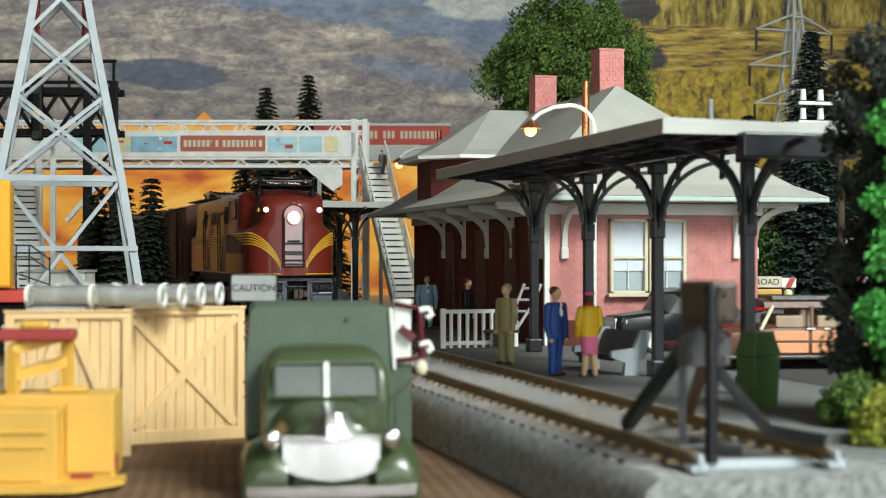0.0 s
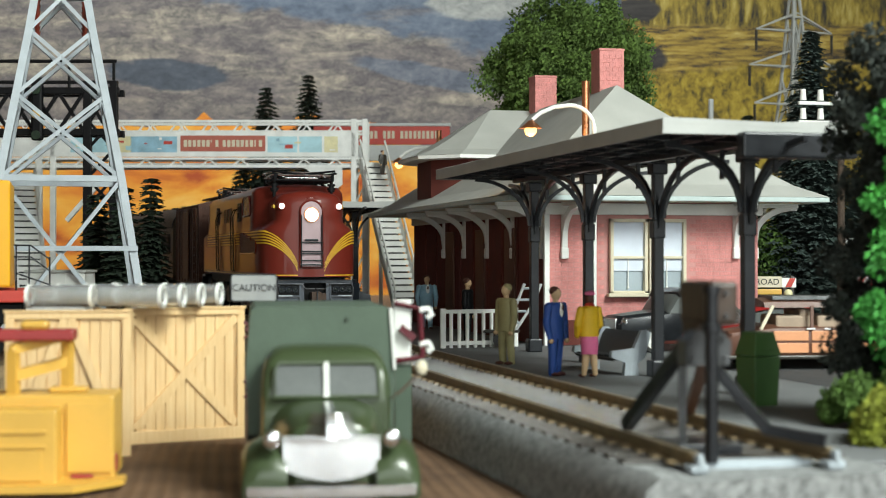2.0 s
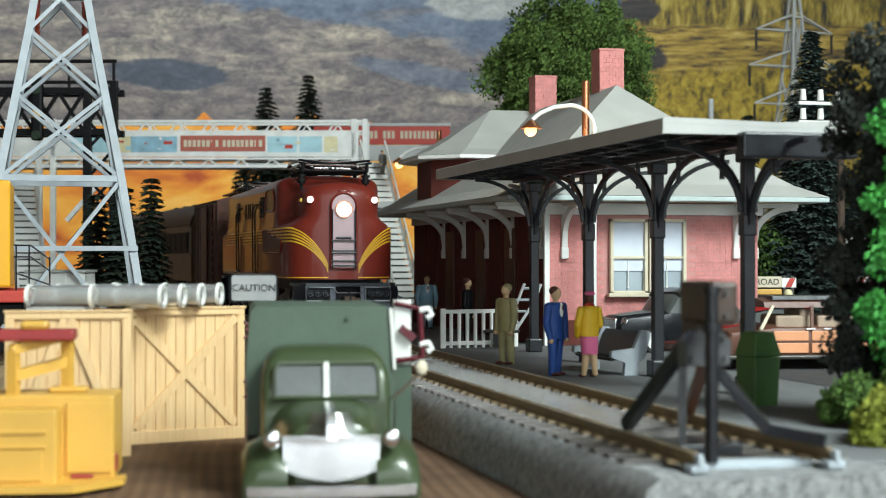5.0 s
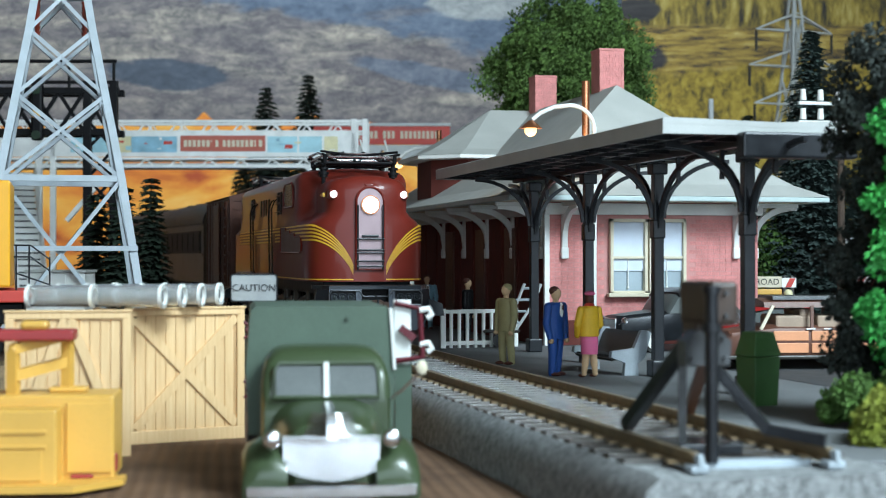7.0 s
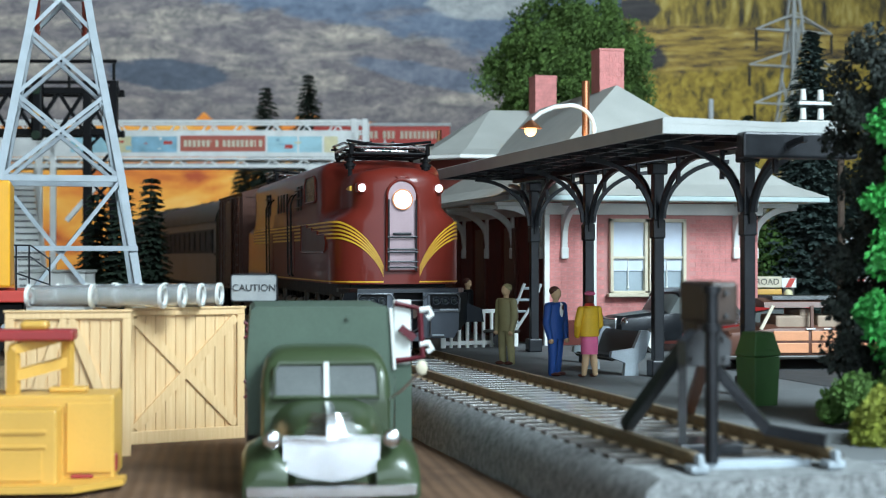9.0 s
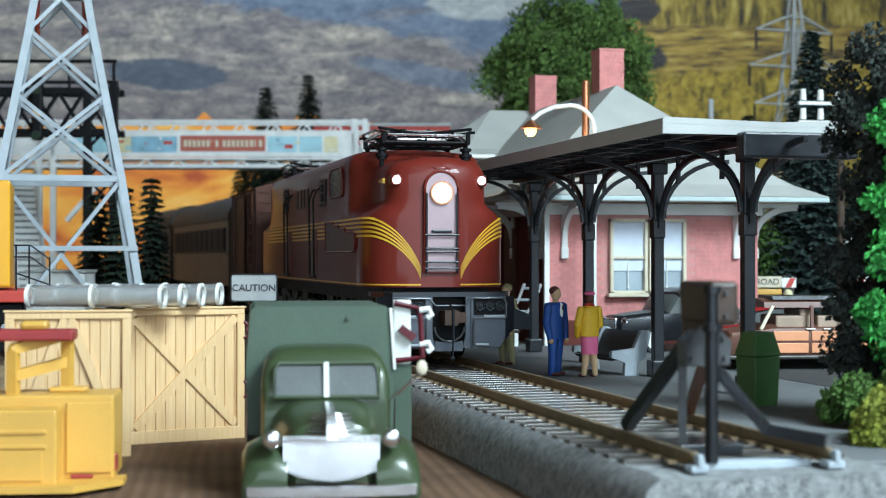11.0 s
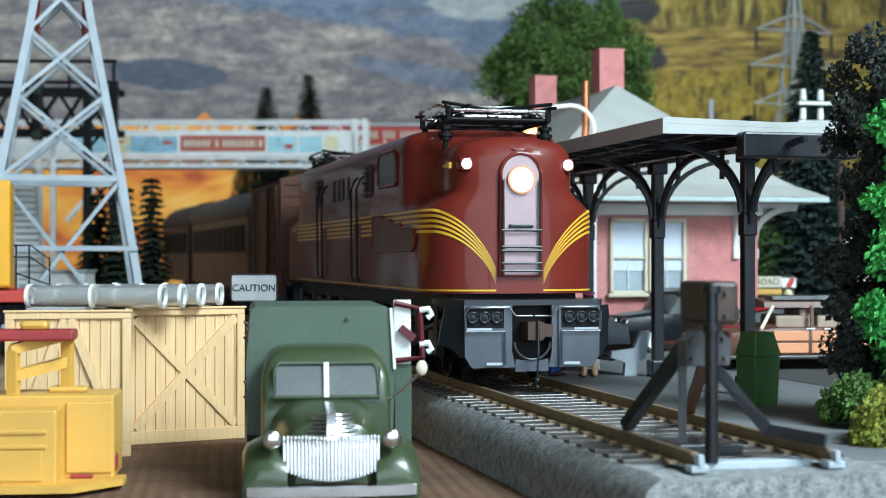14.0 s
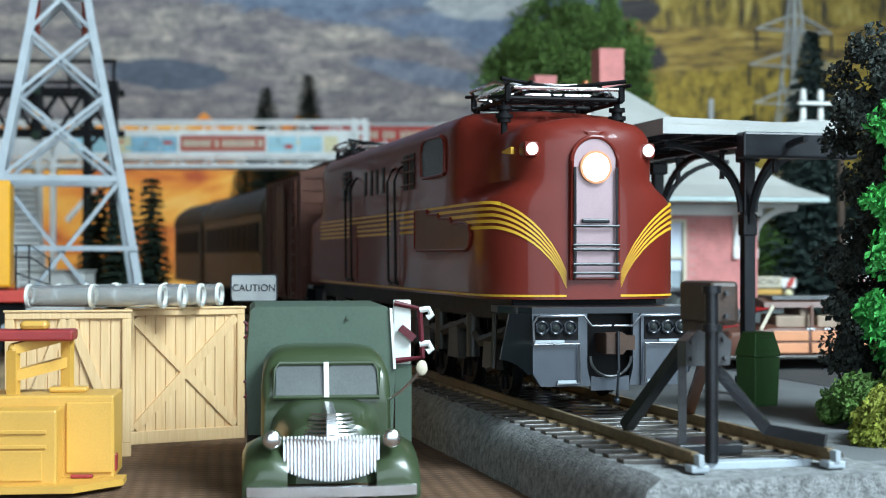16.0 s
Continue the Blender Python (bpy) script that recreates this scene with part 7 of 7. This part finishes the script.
for z in (2.9, 3.15):
    tube(bm, [(0.4, 0.0, z), (0.75, 0.0, z), (1.15, 0.0, z - 0.3)], 0.02, 6)
tube(bm, [(0.45, 0, 2.55), (1.15, 0, 2.3)], 0.02, 6)
part("end_railing", bm, "steel_black", cab_car)
bm = B()
box(bm, 0.3, 1.2, 0.0, 3.0, 1.9, 1.92 + 0.2, 0.02)
part("end_platform", bm, "black", cab_car)
bm = B()
for y in (35.83, 37.5):
    box(bm, -9, 1.0, y - 0.05, y + 0.05, -0.9, -0.37)
solo("siding_rail", bm, "rail_rust", (0, 0, 0), "worn siding rails below the caboose", "rail")

# pale shed beyond the tower
shed = thing("storage_shed", (-0.9, 46.3, -0.9, 0, 0, -13), "low pale grey storage shed behind the tower", "shed")
bm = B()
box(bm, 0, 1.65, 0, 1.4, 0, 2.45, 0.03)
part("wall", bm, "white", shed)
for x in (0.5, 1.05):
    bm = B()
    box(bm, x, x + 0.05, -0.03, 0.0, 0, 2.45)
    part("rib", bm, "white", shed)
bm = B()
box(bm, -0.05, 1.7, -0.06, 1.46, 2.45, 2.53, 0.02)
part("roof", bm, "roof", shed)

# caution sign; the plate's grey has its shade painted in
sgn = thing("caution_sign", (3.1, 25.9, -0.9, 0, 0, -13), "rounded caution sign on a thin post, its plate greyed for shade", "sign")
bm = B()
o = arc_pts(0.33, 2.6 - 0.03, 0.05, 0.05, 0, 90, 4) + arc_pts(-0.33, 2.6 - 0.03, 0.05, 0.05, 90, 180, 4) + arc_pts(-0.33, 2.22, 0.05, 0.05, 180, 270, 4) + arc_pts(0.33, 2.22, 0.05, 0.05, 270, 360, 4)
prism(bm, o, -0.02, 0.02)
plate = part("plate", bm, "sign_shaded", sgn)
bm = B()
loop = [(x * 0.985, -0.022, 2.395 + (z - 2.395) * 0.97) for x, z in o]
tube(bm, loop + loop[:1], 0.012, 5)
part("border", bm, "steel_black", plate)
writing("CAUTION", 0.158, "steel_black", plate, place(0, -0.028, 2.39, 90, 0, 0))
bm = B()
rod(bm, (0, 0.04, 0), (0, 0.04, 2.62), 0.03, 8)
part("post", bm, "steel_black", sgn)


# hand truck by the station
ht = thing("hand_truck", (11.2, 38.6, -0.3, 0, 0, -20), "grey two-wheeled hand truck leaning by the station", "hand truck")
for x in (0, 0.42):
    bm = B()
    tube(bm, [(x - 0.35, 0, 0.45), (x + 0.1, 0, 1.15), (x + 0.28, 0, 1.62)], 0.04, 6)
    part("side_rail", bm, "grey", ht)
for q in (0.15, 0.4, 0.65, 0.9):
    bm = B()
    rod(bm, (-0.35 + 0.63 * q, 0, 0.45 + 1.17 * q), (0.07 + 0.63 * q, 0, 0.45 + 1.17 * q), 0.035, 6)
    part("cross_bar", bm, "grey_steel", ht)
bm = B()
box(bm, -0.75, 0.15, -0.25, 0.25, 0.38, 0.45, 0.02)
part("toe_plate", bm, "truck_grey", ht)
for y in (-0.25, 0.25):
    bm = B()
    rod(bm, (-0.3, y - 0.04, 0.2), (-0.3, y + 0.04, 0.2), 0.2, 14)
    part("wheel", bm, "rubber", ht)

# ---- parked cars ----
def car_shell(bm, secs):
    """Rounded sections along x: (x, half width, sill, shoulder, roof, roof half width)."""
    rings = []
    for x, w, z0, z1, z2, wr in secs:
        rings.append([(x, -w * 0.92, z0), (x, -w, z0 + 0.12), (x, -w, z1 - 0.1), (x, -w * 0.96, z1), (x, -wr, z2 - 0.06), (x, -wr * 0.85, z2), (x, wr * 0.85, z2), (x, wr, z2 - 0.06), (x, w * 0.96, z1), (x, w, z1 - 0.1), (x, w, z0 + 0.12), (x, w * 0.92, z0)])
    return loft(bm, rings)


wagon_car = thing("station_wagon", (13.25, 30.5, -0.3, 0, 0, -8), "old woody station wagon with orange wood panels", "car")
bm = B()
car_shell(bm, [(0.0, 0.75, 0.3, 0.7, 0.72, 0.6), (0.1, 0.82, 0.28, 0.82, 0.85, 0.6), (0.9, 0.85, 0.26, 0.9, 0.95, 0.6), (1.0, 0.85, 0.26, 0.92, 1.0, 0.62), (4.5, 0.85, 0.28, 0.9, 0.95, 0.65), (4.6, 0.8, 0.3, 0.86, 0.9, 0.6)])
part("body", bm, "wood_brown", wagon_car, "dark brown car body", smooth=True)
bm = B()
loft(bm, [[(x0, y, z) for y, z in ((-0.74, 1.38), (-0.7, 1.50), (0, 1.58), (0.7, 1.50), (0.74, 1.38))] for x0 in (0.85, 1.0, 4.5, 4.6)], closed=True)
part("roof", bm, "wood_brown", wagon_car, "dark brown roof", smooth=True)
bm = B()
loft(bm, [[(x0, y, z) for y, z in ((-0.55, 1.55), (-0.5, 1.63), (0.5, 1.63), (0.55, 1.55))] for x0 in (1.1, 1.3, 3.6, 3.9)])
part("roof_load", bm, "stop_black", wagon_car, "dark grey load on the roof", smooth=True)
for x0, x1 in ((1.0, 1.14), (1.88, 1.95), (2.66, 2.74), (3.6, 3.68), (4.4, 4.5)):
    for y in (-0.79, 0.79):
        bm = B()
        bar(bm, (x0 + 0.03 - (0.28 if x0 == 1.0 else 0), y, 0.9), (x0 + 0.04, y * 0.93, 1.42), 0.07, 0.07, (0, 1, 0))
        part("pillar", bm, "cream" if x0 < 1.2 else "wood_brown", wagon_car)
bm = B()
for x0, x1 in ((1.15, 1.95), (2.1, 2.95), (3.1, 4.4)):
    bm = B()
    box(bm, x0, x1, -0.6, 0.6, 0.9, 1.2, 0.05)
    box(bm, x1 - 0.25, x1, -0.6, 0.6, 1.15, 1.36, 0.05)
    part("bench_seat", bm, "tan_seat", wagon_car, "tan seat seen through the windows")
for k in range(4):
    for z0, z1 in ((0.38, 0.60), (0.65, 0.87)):
        bm = B()
        x0 = 1.02 + 0.86 * k
        box(bm, x0, x0 + 0.79, -0.875, -0.84, z0, z1, 0.015)
        part("wood_panel", bm, "wood_orange", wagon_car, "orange-brown wood panel")
bm = B()
box(bm, 0.0, 4.6, -0.88, 0.88, 0.24, 0.33, 0.03)
part("running_board", bm, "truck_grey", wagon_car)
for x in (0.75, 3.8):
    for y in (-0.75, 0.75):
        bm = B()
        rod(bm, (x, y - 0.1, 0.3), (x, y + 0.1, 0.3), 0.30, 20)
        tw = part("tyre", bm, "rubber", wagon_car, smooth=True)
        bm = B()
        rod(bm, (x, y - 0.115, 0.3), (x, y + 0.115, 0.3), 0.17, 16)
        part("hub_cap", bm, "grey", tw, smooth=True)
for k in range(2):
    bm = B()
    box(bm, 1.75 + 0.4 * k, 1.95 + 0.4 * k, -0.9, -0.86, 0.9, 0.93)
    part("door_handle", bm, "chrome", wagon_car)


wagon_car.scale = (0.92, 0.92, 0.92)


def sedan(at, material, label, n="car"):
    ob = thing("parked_car", at, label, "car")
    bm = B()
    car_shell(bm, [(0.0, 0.55, 0.35, 0.7, 0.72, 0.4), (0.15, 0.66, 0.3, 0.82, 0.88, 0.4), (1.2, 0.80, 0.28, 0.92, 0.98, 0.5), (1.35, 0.82, 0.28, 0.94, 1.0, 0.6), (3.6, 0.82, 0.28, 0.9, 0.98, 0.6), (4.1, 0.7, 0.35, 0.7, 0.75, 0.4)])
    part("body", bm, material, ob, smooth=True)
    bm = B()
    loft(bm, [[(x, y, z) for y, z in ((-w, 0.92), (-w * 0.92, z2 - 0.08), (-w * 0.7, z2), (w * 0.7, z2), (w * 0.92, z2 - 0.08), (w, 0.92))] for x, w, z2 in ((1.3, 0.70, 1.0), (1.6, 0.70, 1.42), (2.1, 0.70, 1.52), (2.9, 0.70, 1.5), (3.5, 0.62, 1.0))])
    part("glasshouse", bm, "wind_glass", ob, smooth=True)
    bm = B()
    loft(bm, [[(x, y, z) for y, z in ((-w, z2 - 0.1), (-w * 0.8, z2 + 0.01), (w * 0.8, z2 + 0.01), (w, z2 - 0.1))] for x, w, z2 in ((1.58, 0.70, 1.43), (2.1, 0.71, 1.53), (2.9, 0.71, 1.51), (3.1, 0.68, 1.40))])
    part("roof", bm, material, ob, smooth=True)
    for y in (-0.5, 0.5):
        bm = B()
        ball(bm, (0.12, y, 0.72), 0.13, 0.6, 1, 1, 12)
        part("headlamp", bm, "chrome", ob, smooth=True)
    bm = B()
    box(bm, -0.12, -0.04, -0.72, 0.72, 0.32, 0.44, 0.03)
    part("bumper", bm, "chrome", ob)
    bm = B()
    box(bm, -0.02, 0.05, -0.3, 0.3, 0.42, 0.82, 0.03)
    part("grille", bm, "chrome", ob)
    for x in (0.75, 3.3):
        for y in (-0.72, 0.72):
            bm = B()
            rod(bm, (x, y - 0.1, 0.3), (x, y + 0.1, 0.3), 0.30, 20)
            tw = part("tyre", bm, "rubber", ob, smooth=True)
            bm = B()
            rod(bm, (x, y - 0.112, 0.3), (x, y + 0.112, 0.3), 0.22, 18)
            ww = part("whitewall", bm, "white", tw, smooth=True)
    return ob


sedan((13.4, 32.5, -0.3, 0, 0, -8), "car_red", "glossy red old sedan parked by the station").scale = (0.86, 0.86, 0.84)
sedan((12.95, 36.3, -0.3, 0, 0, 12), "steel_black", "black old sedan with chrome lamps parked by the station")


# ---- road works barriers ----
def barrier(at, w, label, sign=False):
    ob = thing("road_barrier", at, label, "barrier", "road works barriers")
    for x in (0.1, w - 0.1):
        bm = B()
        box(bm, x - 0.05, x + 0.05, -0.05, 0.05, 0, 1.75, 0.01)
        part("post", bm, "yellow" if sign else "truck_grey", ob)
    for z in (1.55, 1.05):
        bm = B()
        box(bm, 0, w, -0.09, -0.05, z - 0.14, z + 0.14, 0.01)
        bd = part("board", bm, "white", ob)
        for k in range(int(w / 0.4)):
            bm = B()
            x = 0.1 + 0.4 * k
            loft(bm, [[(x, y, z - 0.13), (x + 0.17, y, z - 0.13), (x + 0.30, y, z + 0.13), (x + 0.13, y, z + 0.13)] for y in (-0.096, -0.088)])
            part("stripe", bm, "sign_red", bd)
    return ob


barrier((23.4, 44.6, -0.3, 0, 0, -13), 1.3, "red and white striped road barrier")
barrier((20.4, 42.4, -0.3, 0, 0, -13), 0.42, "small red and white striped road barrier")
rw = thing("road_sign", (19.72, 41.9, -0.5, 0, 0, -13), "white road closed sign on a yellow trestle", "sign")
bm = B()
box(bm, -0.42, 0.42, -0.03, 0.03, 1.62, 1.94, 0.02)
pl2 = part("plate", bm, "cream", rw)
writing("ROAD", 0.24, "steel_black", pl2, place(0, -0.04, 1.78, 90, 0, 0))
bm = B()
box(bm, -0.42, 0.42, -0.03, 0.03, 1.42, 1.58, 0.02)
part("lower_plate", bm, "yellow", rw)
for x in (-0.5, -0.2, 0.15, 0.5):
    bm = B()
    bar(bm, (x * 0.7, 0, 1.4), (x, 0.0, 0), 0.09, 0.09, (0, 1, 0))
    part("trestle_leg", bm, "yellow", rw)
for x in (-0.5, 0.6):
    bm = B()
    ball(bm, (x, -0.05, 1.45), 0.13, n=12)
    part("warning_lamp", bm, "sand", rw, smooth=True)

# ---- pieces: ties and bricks ----
tie_bm = B()
box(tie_bm, -1.28, 1.28, -0.11, 0.11, -0.245, -0.15, 0.012)
tie_me = mesh_of("tie", tie_bm)
tie_me.materials.append(M["tie"])
end_bm = B()
box(end_bm, -0.66, 0.66, -0.11, 0.11, -0.245, -0.14, 0.012)
end_tie_me = mesh_of("tie", end_bm)
end_tie_me.materials.append(M["grey_steel"])
plate_bm = B()
for off in (-0.76, 0.76):
    for d in (-0.12, 0.12):
        box(plate_bm, off + d - 0.05, off + d + 0.05, -0.07, 0.07, -0.15, -0.118)
plate_me = mesh_of("spike_plate", plate_bm)
plate_me.materials.append(M["rail_rust"])
for k in range(140):
    u = 15.5 + 0.46 * k
    o = new("tie", tie_me if k else end_tie_me)
    o.parent = track
    tx, ty, tr = on_track(u)
    o.location = (tx * S, ty * S, 0)
    o.rotation_euler = (0, 0, radians(tr))
    if k < 70:
        q = new("spike_plate", plate_me)
        q.parent = o
brick_face(station, SX0 + 0.05, SX1, 0.36, 3.1, SY0 + 0.02, [(a[0] - 0.02, a[1] + 0.02, a[2] - 0.1, a[3]) for a in wins], lambda x, z: x < 14.0)


# ---- the moving train ----
def motions():
    speed, start = 1.781, 49.0
    cars = ((loco, 0.0, 2 * HALF), (boxcar, 17.2, 7.0), (coach_a, 24.7, 16.3), (coach_b, 41.5, 8.0))
    for ob, behind, length in cars:
        rows = []
        for k in range(0, 33):
            t = k * 0.5
            d = start - speed * t + behind
            x0, y0, _ = on_track(d)
            x1, y1, _ = on_track(d + length)
            turn = math.degrees(math.atan2(x0 - x1, y1 - y0))
            rows.append((t, place(x0, y0, 0, 0, 0, turn)))
        walk(ob, rows)
    for ob, y, r in ROLLING:
        walk(ob, [(k * 0.25, place(0, y, r, math.degrees(speed * k * 0.25 / r))) for k in range(65)])


motions()
